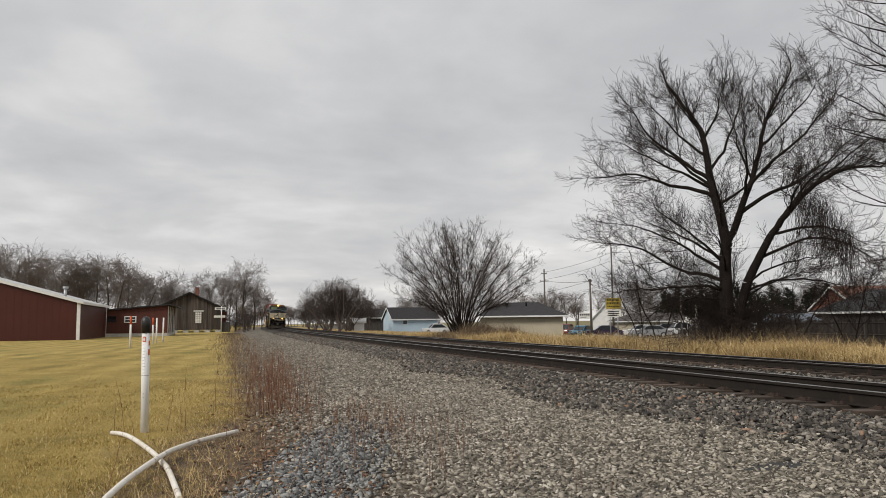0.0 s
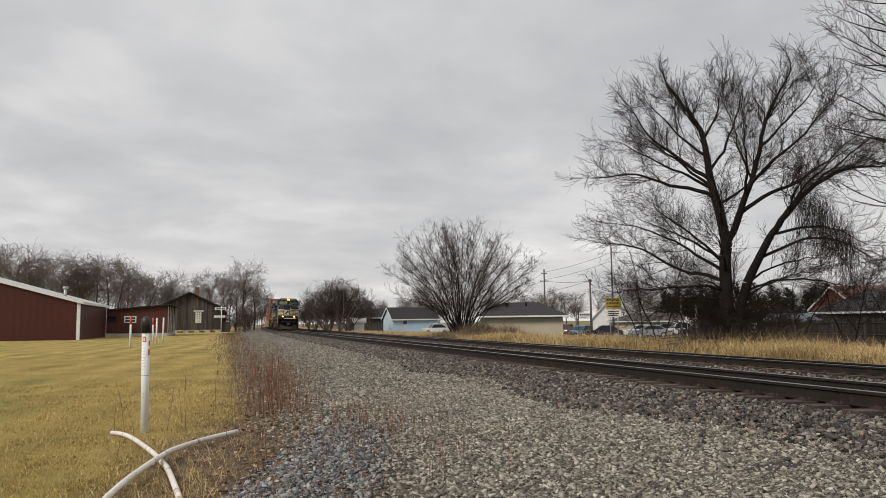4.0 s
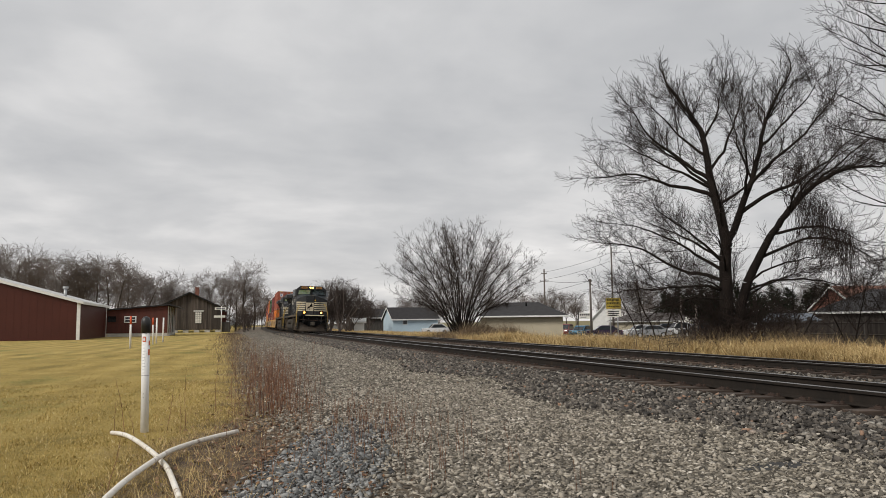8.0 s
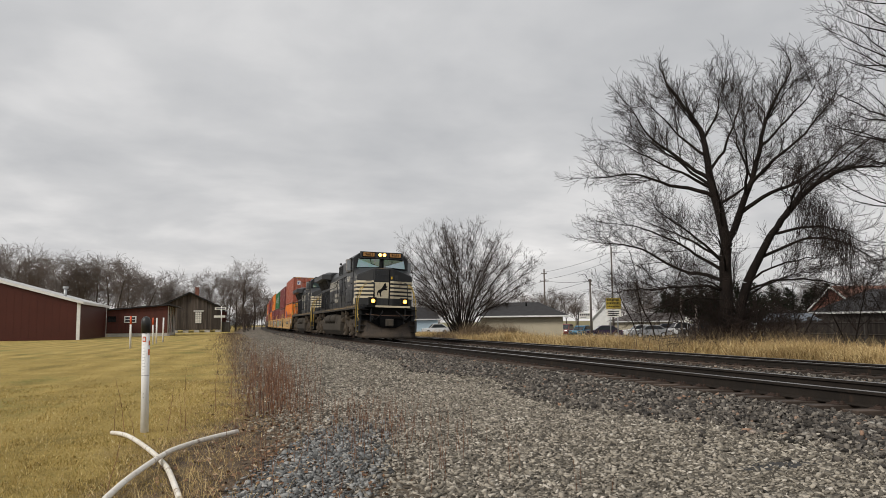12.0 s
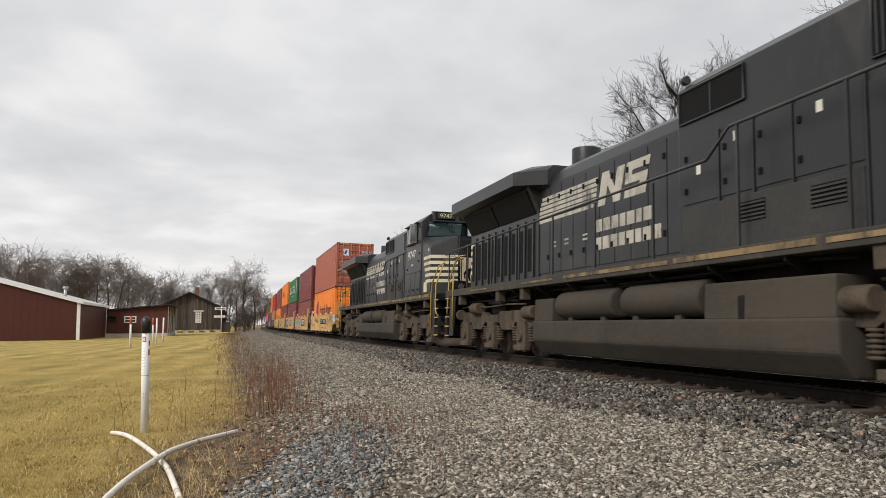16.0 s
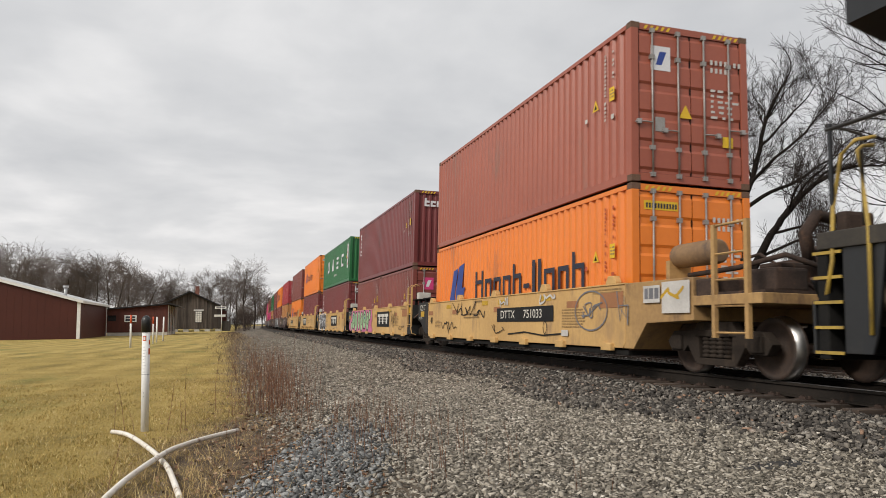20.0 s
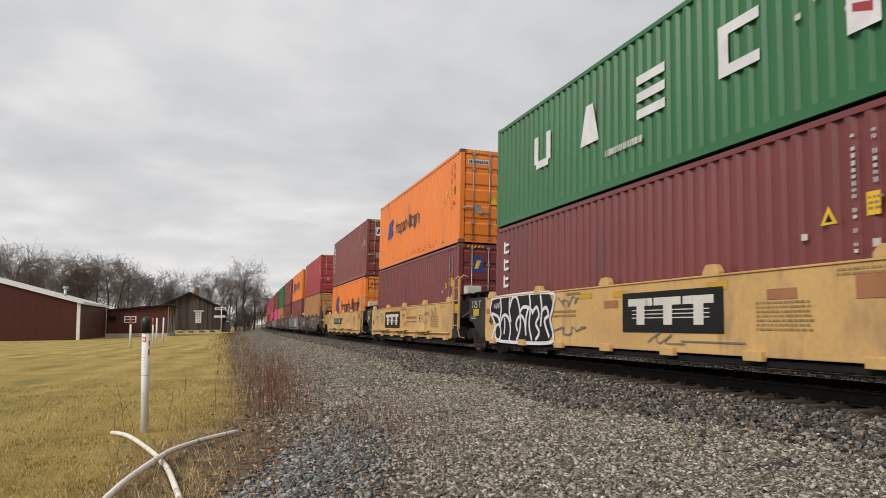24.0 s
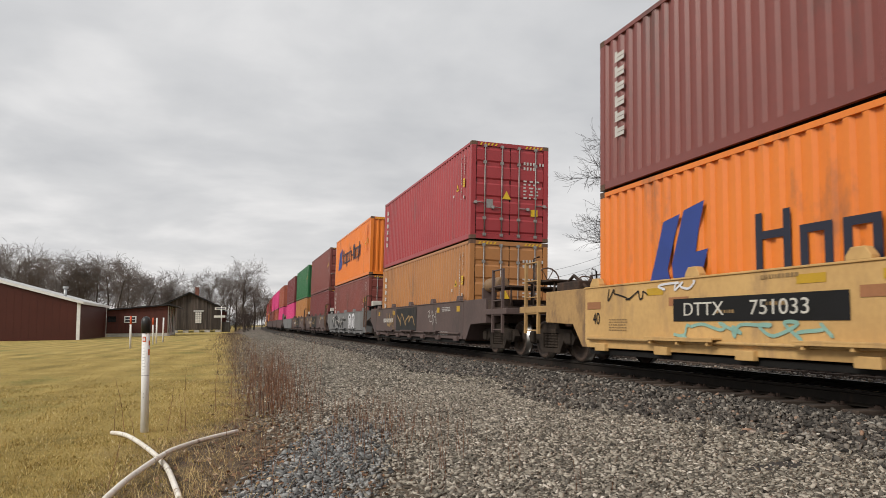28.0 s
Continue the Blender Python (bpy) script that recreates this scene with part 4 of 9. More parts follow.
def well_unit(paint, label, end_front=False, end_rear=False, near=True, spin=True):
    """One well of an articulated car; the container it carries begins at y = 0. The truck ahead belongs to it; the last one carries one at its rear as well."""
    root = tagged(empty("well_car"), label, "rail car", "well cars of the train")
    pm = M[paint]
    S = 1.42
    if "side" not in WELL:
        for s, nm in ((-1, "side"), (1, "side2")):
            bm = bmesh.new()
            x0, x1 = sorted((s * S, s * (S - 0.07)))
            add_mesh(bm, prism([(-0.02, 0.33), (12.32, 0.33), (12.4, 0.45), (12.4, 1.42), (-0.1, 1.42), (-0.1, 0.42)], x0, x1, "x", 0.012))
            bm_box(bm, min(s * (S + 0.02), s * (S - 0.12)), max(s * (S + 0.02), s * (S - 0.12)), -0.1, 12.4, 1.405, 1.432, 0.006)
            WELL[nm] = mesh_of("side_sill", bm, M["tan_well"])
        tb = bmesh.new()
        bm_box(tb, -0.02, 0.07, -0.17, 0.17, -0.08, 0.05, 0.012)
        WELL["foot"] = mesh_of("bottom_stop", tb, M["tan_well"])
        tb = prism([(-0.17, 0.0), (0.17, 0.0), (0.17, 0.05), (0.09, 0.15), (-0.09, 0.15), (-0.17, 0.05)], -0.10, 0.02, "x", 0.012)
        WELL["guide"] = mesh_of("loading_guide", tb, M["tan_well"])
        tb = bm_tube(bmesh.new(), [(-S - 0.05, 0.1, 0.49), (-S - 0.05, 12.2, 0.49)], 0.025, 7)
        WELL["side_pipe"] = mesh_of("brake_pipe", tb, M["tan_well"])
        tb = bmesh.new()
        bm_box(tb, -S - 0.16, -S, -0.84, 0.84, 0.53, 0.555, 0.006)
        bm_box(tb, -S - 0.16, -S - 0.145, -0.84, 0.84, 0.50, 0.531)
        for y in (-0.7, 0.0, 0.7):
            bm_box(tb, -S - 0.14, -S, y - 0.025, y + 0.025, 0.45, 0.531)
        WELL["ledge"] = mesh_of("running_step", tb, M["tan_well"])
        WELL["floor"] = mesh_of("well_floor", box(-1.36, 1.36, -0.1, 12.3, 0.22, 0.30), M["dark"])
        bm = bmesh.new()
        add_mesh(bm, box(-1.35, 1.35, -0.16, -0.08, 0.3, 1.36, 0.01))
        add_mesh(bm, box(-0.32, 0.32, -1.95, -0.1, 0.70, 1.12, 0.04))
        add_mesh(bm, prism([(-0.1, 0.8), (-1.5, 0.9), (-1.5, 1.2), (-0.1, 1.3)], -0.8, 0.8, "x", 0.02))
        WELL["bulkhead"] = mesh_of("bulkhead", bm, M["rust"])
        bb = prism([(0.0, 0.42), (0.3, 0.42), (0.95, 0.80), (1.25, 0.86), (1.25, 1.46), (0.0, 1.46)], -1.43, 1.43, "x", 0.015)
        WELL["end_box"] = mesh_of("bearing_box", bb, M["end_grey"])
        fb = prism([(-0.1, 0.36), (-0.1, 1.42), (-0.92, 1.42), (-0.92, 0.95), (-0.62, 0.72), (-0.62, 0.36)], -1.42, 1.42, "x", 0.012)
        WELL["front_panel"] = mesh_of("end_panel", fb, M["end_grey"])
        lb = bmesh.new()
        for y in (-0.28, 0.26):
            bm_box(lb, -1.50, -1.44, y - 0.03, y + 0.03, 0.62, 2.06, 0.008)
            bm_tube(lb, [(-1.47, y, 2.04), (-1.36, y - 0.05, 2.16), (-1.2, y - 0.05, 2.1)], 0.02, 6)
        for k in range(4):
            bm_tube(lb, [(-1.48, -0.28, 0.72 + k * 0.36), (-1.48, 0.26, 0.72 + k * 0.36)], 0.016, 5)
        bm_tube(lb, [(-1.47, -0.2, 0.65), (-1.45, -0.32, 0.40), (-1.3, -0.32, 0.36)], 0.02, 5)
        WELL["ladder"] = mesh_of("ladder", lb, M["tan_well"])
        pf = bmesh.new()
        bm_box(pf, -1.3, 1.3, -1.3, -0.15, 1.60, 1.635, 0.008)
        for x in (-1.2, 0.0, 1.2):
            for y in (-1.15, -0.5):
                bm_box(pf, x - 0.05, x + 0.05, y - 0.05, y + 0.05, 1.40, 1.61)
        WELL["walkway"] = mesh_of("walkway", pf, M["dark"])
        hb = tube([(-1.3, -0.4, 1.2), (-1.36, -0.9, 0.95), (-1.3, -1.4, 1.1), (-1.2, -1.9, 1.45)], 0.03, 7)
        WELL["hose"] = mesh_of("air_hose", hb, M["rust"])
        WELL["box"] = mesh_of("white_box", box(-1.1, -0.65, -0.5, -0.15, 1.64, 1.9, 0.03), M["concrete"])
    shared("side_sill", WELL["side"], root, pm)
    shared("side_sill", WELL["side2"], root, pm)
    shared("well_floor", WELL["floor"], root)
    shared("bulkhead", WELL["bulkhead"], root)
    shared("bulkhead", WELL["bulkhead"], root, None, Matrix.Translation((0, 12.2, 0)) @ Matrix.Rotation(math.pi, 4, "Z"))
    if near:
        for k in range(7):
            for s in (-1, 1):
                shared("bottom_stop", WELL["foot"], root, pm, Matrix.Translation((s * S, 0.45 + k * 1.88, 0.36)) @ Matrix.Diagonal((s, 1, 1, 1)))
        for y in (0.35, 3.2, 6.2, 9.1, 12.0):
            for s in (-1, 1):
                shared("loading_guide", WELL["guide"], root, pm, Matrix.Translation((s * S, y, 1.425)) @ Matrix.Diagonal((s, 1, 1, 1)))
        if end_rear or paint != "tan_well" or len(WELLS) == 3:
            shared("brake_pipe", WELL["side_pipe"], root, pm)
            for y in (3.02, 6.2, 9.33):
                shared("running_step", WELL["ledge"], root, pm, Matrix.Translation((0, y, 0)))
        if not end_front:
            shared("end_panel", WELL["front_panel"], root, M["end_grey"] if paint == "tan_well" else pm)
            shared("ladder", WELL["ladder"], root, pm if paint == "tan_well" else M["rust"], Matrix.Translation((0, -0.62, 0)), "steel ladder")
            shared("walkway", WELL["walkway"], root)
            shared("air_hose", WELL["hose"], root)
            shared("equipment_box", WELL["box"], root)
        if not end_rear:
            shared("walkway", WELL["walkway"], root, at=Matrix.Translation((0, 12.3, 0)) @ Matrix.Rotation(math.pi, 4, "Z"))
    yc = -2.0 if end_front else -1.66
    freight_truck(root, yc, spin, near)
    if end_rear:
        freight_truck(root, 12.19 + 2.45, spin, near)
        end_platform(root, pm, 12.19, 1)
    else:
        shared("end_box", WELL["end_box"], root, M["end_grey"] if paint == "tan_well" else pm, Matrix.Translation((0, 12.42, 0)), "dark grey bearing box")
    if end_front:
        end_platform(root, pm, 0.0, -1)
    return root


def end_platform(root, pm, y, way):
    """The car's outer end: platform, brake gear, ladders and coupler."""
    f = Matrix.Translation((0, y, 0)) @ (Matrix.Rotation(math.pi, 4, "Z") if way < 0 else Matrix.Identity(4))
    if "plat" not in WELL:
        bm = prism([(0.05, 0.33), (0.34, 0.33), (0.74, 0.75), (1.97, 0.79), (1.97, 1.0), (3.4, 1.0), (3.4, 1.14), (1.97, 1.14), (1.97, 1.42), (0.05, 1.42)], -1.41, 1.41, "x", 0.012)
        WELL["plat"] = mesh_of("end_platform", bm, M["tan_well"])
        WELL["plat_deck"] = mesh_of("platform_deck", box(-1.35, 1.35, 2.2, 3.38, 1.144, 1.18), M["dark_rust"])
        WELL["tank"] = mesh_of("air_tank", cyl((0.95, 0.95, 1.82), (0.95, 1.98, 1.82), 0.19, 18, 0.07), M["tank_tan"])
        WELL["sup"] = mesh_of("tank_bracket", box(0.75, 1.15, 0.9, 1.0, 1.42, 1.75, 0.01), M["tan_well"])
        WELL["rails"] = []
        for x in (-1.38, 1.38):
            g = bmesh.new()
            for q in (2.42, 3.1):
                bm_box(g, x - 0.03, x + 0.03, q - 0.035, q + 0.035, 0.55, 2.12)
            bm_tube(g, [(x, 2.42, 2.1), (x, 3.1, 2.1)], 0.02, 6)
            for k in range(4):
                bm_tube(g, [(x, 2.42, 0.62 + k * 0.36), (x, 3.1, 0.62 + k * 0.36)], 0.016, 5)
            WELL["rails"].append(mesh_of("handrail", g, M["tan_well"]))
        b = bmesh.new()
        bm_box(b, -0.95, 0.55, 2.3, 2.75, 1.18, 1.62, 0.05)
        bm_box(b, 0.45, 0.98, 2.55, 3.15, 1.18, 1.5, 0.04)
        bm_box(b, -1.25, -0.7, 1.2, 2.2, 1.43, 1.8, 0.04)
        bm_tube(b, [(-1.2, 0.8, 1.45), (-1.15, 1.6, 2.0), (-0.9, 2.2, 1.9), (-0.7, 3.0, 1.3)], 0.05, 7)
        bm_tube(b, [(-1.35, 3.15, 0.9), (-1.35, 3.15, 1.9), (-1.1, 3.2, 2.0)], 0.022, 6)
        bm_tube(b, [(0.2, 2.9, 1.6), (0.35, 3.0, 2.0), (0.2, 3.05, 2.25), (-0.1, 3.05, 2.2)], 0.09, 8)
        bm_tube(b, [(1.0, 1.3, 1.5), (0.9, 2.3, 1.55), (0.6, 2.9, 1.7), (0.2, 3.2, 1.5)], 0.04, 7)
        bm_tube(b, [(-0.3, 3.2, 1.18), (-0.3, 3.2, 2.1)], 0.06, 8)
        bm_box(b, -0.55, -0.05, 3.1, 3.3, 1.9, 2.3, 0.06)
        bm_tube(b, [(-0.9, 2.9, 1.18), (-0.9, 2.9, 1.9)], 0.03, 6)
        bm_tube(b, [(0.6, 2.0, 1.7), (0.6, 2.4, 1.75), (0.3, 2.8, 1.4), (0.1, 3.3, 1.0)], 0.025, 6)
        WELL["gear"] = mesh_of("brake_gear", b, M["dark_rust"])
        b = bmesh.new()
        bm_box(b, -0.9, 0.5, 2.35, 2.7, 1.18, 1.38, 0.04)
        bm_box(b, -1.2, -0.75, 0.9, 1.9, 1.43, 1.62, 0.03)
        bm_box(b, -1.3, 1.3, 1.9, 3.3, 1.66, 1.70)
        for q in (-1.2, 1.2):
            for y2 in (2.0, 3.2):
                bm_tube(b, [(q, y2, 1.16), (q, y2, 1.67)], 0.025, 6)
        bm_tube(b, [(-1.1, 0.7, 1.45), (-1.05, 1.4, 1.75), (-0.9, 2.2, 1.55), (-0.7, 3.0, 1.25)], 0.035, 7)
        bm_tube(b, [(-1.35, 2.75, 0.9), (-1.35, 2.75, 2.2), (-1.2, 2.8, 2.25)], 0.022, 6)
        WELL["gear_low"] = mesh_of("brake_gear", b, M["dark_rust"])
        wv = bmesh.new()
        bm_tube(wv, [(-0.9 + 0.28 * math.cos(k * math.tau / 16), 3.0, 1.75 + 0.28 * math.sin(k * math.tau / 16)) for k in range(17)], 0.018, 5)
        for k in range(3):
            a = k * math.pi / 3
            bm_tube(wv, [(-0.9 - 0.28 * math.cos(a), 3.0, 1.75 - 0.28 * math.sin(a)), (-0.9 + 0.28 * math.cos(a), 3.0, 1.75 + 0.28 * math.sin(a))], 0.012, 5)
        WELL["hand"] = mesh_of("brake_wheel", wv, M["rust"])
        WELL["valve"] = mesh_of("valve_box", box(0.8, 1.38, 1.99, 2.38, 0.98, 1.38, 0.03), M["dark_rust"])
        c = bmesh.new()
        bm_box(c, -0.09, 0.09, 3.4, 3.75, 0.72, 0.95, 0.02)
        bm_box(c, -0.16, 0.16, 3.68, 3.92, 0.68, 1.0, 0.05)
        WELL["coupler"] = mesh_of("coupler", c, M["rust"])
    worn = M["worn_tan"] if pm == M["tan_well"] else pm
    shared("end_platform", WELL["plat"], root, worn, f)
    shared("platform_deck", WELL["plat_deck"], root, at=f)
    shared("air_tank", WELL["tank"], root, at=f, label="tan air reservoir tank")
    shared("tank_bracket", WELL["sup"], root, worn, f)
    for me in WELL["rails"]:
        shared("handrail", me, root, worn, f)
    shared("valve_box", WELL["valve"], root, at=f, label="dark brake valve box")
    shared("brake_gear", WELL["gear" if way < 0 and pm == M["tan_well"] else "gear_low"], root, at=f)
    shared("brake_wheel", WELL["hand"], root, at=f)
    shared("coupler", WELL["coupler"], root, at=f)


# ---- the consist: where each well begins, its paint, what it carries (lower, upper) ----
FLOOR_Z = 0.305
C = {"rust": ("c_rust", "rust-red corrugated steel container with double doors"), "orange": ("c_orange", "bright orange corrugated container with dark lettering bars"),
     "maroon": ("c_maroon", "dark maroon corrugated steel container"), "brown": ("c_brown", "brown-red corrugated steel container with doors"),
     "green": ("c_green", "dark green corrugated container with white lettering bars"), "red": ("c_red", "crimson corrugated steel container with doors"),
     "tan": ("c_tan", "tan-brown corrugated steel container"), "pink": ("c_pink", "magenta-pink corrugated steel container")}
CONSIST = [
    (0.0, "tan_well", "orange", 1, "rust", 1), (15.5, "tan_well", "pair", 1, "maroon", 0), (31.0, "tan_well", "maroon", 1, "green", 0), (46.45, "tan_well", "maroon", 1, "orange", 1), (62.1, "tan_well", "orange", 1, "brown", 1),
    (82.0, "brown_well", "tan", 1, "red", 1), (97.7, "grey_well", "brown", 1, "orange", 0), (113.1, "brown_well", "maroon", 1, "brown", 1), (128.5, "brown_well", "tan", 1, "green", 0), (144.0, "grey_well", "pink", 0, "maroon", 0),
    (164.0, "brown_well", "pink", 1, "rust", 1), (179.5, "brown_well", "rust", 1, "pink", 1), (195.0, "brown_well", "brown", 0, "pink", 0), (210.5, "brown_well", "maroon", 1, "red", 1), (226.0, "brown_well", "orange", 1, "rust", 1),
    (246.0, "tan_well", "brown", 1, "red", 1), (261.5, "tan_well", "maroon", 1, "maroon", 1), (277.0, "tan_well", "tan", 1, "orange", 1), (292.5, "tan_well", "red", 1, "brown", 1), (308.0, "tan_well", "green", 1, "rust", 1),
    (328.0, "tan_well", "maroon", 1, "orange", 1), (343.5, "tan_well", "brown", 1, "red", 1)]
MOVING, WELLS, BOXES = [], [], []
WELL_LABEL = {"tan_well": "dusty yellow steel double-stack well car with graffiti", "brown_well": "dull brown steel double-stack well car", "grey_well": "grey steel double-stack well car with graffiti"}
for i, (off, paint, low, ld, top, td) in enumerate(CONSIST):
    near = i < 9
    first, last = i % 5 == 0, i % 5 == 4
    wu = well_unit(paint, WELL_LABEL[paint], first, last, near, i < 8)
    MOVING.append((wu, off))
    WELLS.append(wu)
    mid = FLOOR_Z
    if low == "pair":
        low_boxes = []
        for k in (0, 1):
            c = container("c_brown", "brown-red twenty-foot corrugated container", CL20, STD, k == 0, near)
            MOVING.append((c, off + k * 6.13, FLOOR_Z))
            low_boxes.append(c)
        mid += STD
    else:
        c = container(*C[low], doors=ld, near=near)
        MOVING.append((c, off, FLOOR_Z))
        low_boxes = [c]
        mid += HC
    c = container(*C[top], height=STD if i == 2 else HC, doors=td, near=near)
    MOVING.append((c, off, mid + 0.028))
    BOXES.append((low_boxes, c))


# ---- painted marks, lettering bars, stickers and graffiti on the train ----
SIDE_X, BOX_X = -1.426, -(CW / 2 + 0.002)
READ_SIDE = Matrix(((0, 0, -1, 0), (-1, 0, 0, 0), (0, 1, 0, 0), (0, 0, 0, 1)))
M["faded_brown"] = mat("patched_paint", (0.33, 0.14, 0.06), (0.27, 0.12, 0.05), 0.7, 0, 2, 20, 0)
M["faded_ink"] = mat("faded_ink", (0.30, 0.19, 0.075), (0.22, 0.14, 0.06), 0.7, 0, 3, 30, 0)
M["patch_yellow"] = mat("reflective_patch", (0.50, 0.30, 0.015), (0.42, 0.25, 0.012), 0.5, 0, 3, 30, 0)
M["faded_red"] = mat("faded_red_print", (0.42, 0.07, 0.02), (0.36, 0.06, 0.02), 0.6, 0, 3, 30, 0)
M["dull_white"] = mat("dull_white_mark", (0.55, 0.53, 0.50), (0.42, 0.40, 0.38), 0.6, 0, 3, 30, 0)


def stroke(pts, w):
    """A brush line through (along, up) points, as a strip of flat pieces that share their joints."""
    P = [Vector((*p, 0)) for p in pts]
    edge = []
    for i, p in enumerate(P):
        d0, d1 = (p - P[i - 1] if i else P[1] - p), (P[i + 1] - p if i + 1 < len(P) else p - P[i - 1])
        d = (d0.normalized() + d1.normalized()) if d0.length and d1.length else d0 + d1
        d = d.normalized() if d.length > 1e-6 else d1.normalized()
        n = Vector((-d.y, d.x, 0)) * w / 2
        edge.append(((p + n).to_2d(), (p - n).to_2d()))
    return [[tuple(a0), tuple(a1), tuple(b1), tuple(b0)] for (a0, b0), (a1, b1) in zip(edge, edge[1:]) if (a0 - a1).length > 1e-5]


def smooth(keys, n=5):
    """A soft line through a few points."""
    pts = []
    for i in range(len(keys) - 1):
        p0, p1, p2, p3 = keys[max(i - 1, 0)], keys[i], keys[i + 1], keys[min(i + 2, len(keys) - 1)]
        for k in range(n):
            t = k / n
            pts.append(tuple(0.5 * (2 * v1 + (v2 - v0) * t + (2 * v0 - 5 * v1 + 4 * v2 - v3) * t * t + (3 * v1 - v0 - 3 * v2 + v3) * t ** 3) for v0, v1, v2, v3 in zip(p0, p1, p2, p3)))
    return pts + [keys[-1]]


def loop(a, b, ra, rb, n=22, power=2.0, start=0.0, end=math.tau, lean=0.0):
    """Points round a bulging closed curve."""
    out = []
    for k in range(n + 1):
        t = start + (end - start) * k / n
        c, s = math.cos(t), math.sin(t)
        y = b + rb * math.copysign(abs(s) ** (2 / power), s)
        out.append((a + ra * math.copysign(abs(c) ** (2 / power), c) + lean * (y - b), y))
    return out


def scribble(rnd, a, b, w, h, n):
    """A tag: a jagged, looping hand-drawn line that runs towards the front."""
    keys = []
    for k in range(n):
        t = k / (n - 1)
        keys.append((a - w * t + rnd.uniform(-2.0, 2.0) * w / n, b + h * rnd.betavariate(0.6, 0.6)))
    return smooth(keys)


def text_lines(rnd, a, b, w, rows, h, gap):
    """Unreadable small print: rows of short bars."""
    out = []
    for r in range(rows):
        p, z = a, b - r * gap
        while p > a - w:
            q = rnd.uniform(0.02, 0.09)
            out.append(rect(p - q, p, z, z + h))
            p -= q + rnd.uniform(0.012, 0.03)
    return out


def paint(unit, polys, m, label="", x=SIDE_X, name="painted_mark"):
    """Thin layers lie a millimetre over one another in the order in which they are painted."""
    n = unit.get("coats", 0)
    unit["coats"] = n + 1
    ob = on_side(name, polys, M[m], unit, x - 0.0012 * n, label)
    return tagged(ob, kind="stuff") if len(polys) > 1 else ob


def side_text(unit, body, size, m, y, z, x=SIDE_X, squash=1.0):
    t = text(body, size, M[m], unit, Matrix.Translation((x - 0.006, y, z)) @ READ_SIDE, "lettering", 0.001, squash)
    return t


def reporting_panel(u, y0, y1):
    paint(u, [rect(y1, y0, 0.79, 1.12)], "gr_black", "black panel with white numerals")
    side_text(u, "751033", 0.27, "white_paint", y1 + (y0 - y1) * 0.33, 0.952, squash=1.28)
    side_text(u, "DTTX", 0.27, "white_paint", y0 - (y0 - y1) * 0.215, 0.952, squash=1.28)


def company_panel(u, y0, y1):
    """A black panel with plain white blocks and fine lines."""
    paint(u, [rect(y1, y0, 0.62, 1.26)], "gr_black", "black panel with white block marks")
    w = (y0 - y1) * 0.29
    q = []
    for k in range(3):
        a = y0 - (y0 - y1) * 0.07 - k * w
        q += [rect(a - w * 0.94, a, 1.04, 1.16), rect(a - w * 0.64, a - w * 0.34, 0.74, 1.04)]
    q += [rect(y1 + 0.3, y0 - 0.3, 0.84 + k * 0.06, 0.855 + k * 0.06) for k in range(3)]
    paint(u, q, "white_paint")


def fourth_stencils(u):
    """The marks of the well with the larger letter: patches, load figures as bars, tags and rust runs."""
    rnd = random.Random(53)
    paint(u, [rect(a - 0.48, a, z, z + 0.085) for a, z in ((11.1, 1.27), (7.57, 1.28), (4.99, 1.27), (1.2, 1.27))], "patch_yellow", "yellow reflective patches")
    paint(u, [rect(7.85, 8.33, 1.28, 1.36)], "c_orange", "orange patch")
    paint(u, [rect(a - 0.48, a, z, z + 0.1) for a, z in ((11.4, 1.03), (6.38, 1.05), (3.05, 1.06))], "faded_brown", "patched brown paint")
    paint(u, [rect(3.53, 3.82, 1.25, 1.36)], "dull_white", "white data plate")
    paint(u, text_lines(rnd, 3.8, 1.34, 0.24, 3, 0.014, 0.033), "faded_ink", x=SIDE_X - 0.003)
    paint(u, text_lines(rnd, 5.67, 0.96, 1.5, 1, 0.085, 0.12) + text_lines(rnd, 5.67, 0.83, 1.55, 1, 0.05, 0.08) + text_lines(rnd, 6.62, 1.29, 0.85, 1, 0.07, 0.09) + text_lines(rnd, 2.3, 1.0, 0.9, 7, 0.025, 0.055), "faded_ink")
    paint(u, stroke(scribble(rnd, 5.7, 1.08, 0.55, 0.25, 16), 0.014) + stroke(scribble(rnd, 10.0, 0.72, 0.45, 0.35, 14), 0.012) + stroke(scribble(rnd, 10.3, 1.05, 0.3, 0.2, 8), 0.016), "faded_ink", "faint pen tags")
    paint(u, [loop(a, z, w, e, 9, 2)[:-1] for a, z, w, e in ((6.2, 0.98, 0.025, 0.08), (5.93, 0.77, 0.035, 0.08), (5.68, 0.75, 0.03, 0.07), (3.25, 1.0, 0.025, 0.1))], "faded_brown", "rust runs")
    side_text(u, "40", 0.30, "gr_black", 11.95, 0.84, squash=0.85)
    side_text(u, "E", 0.34, "gr_black", 3.65, 0.955)


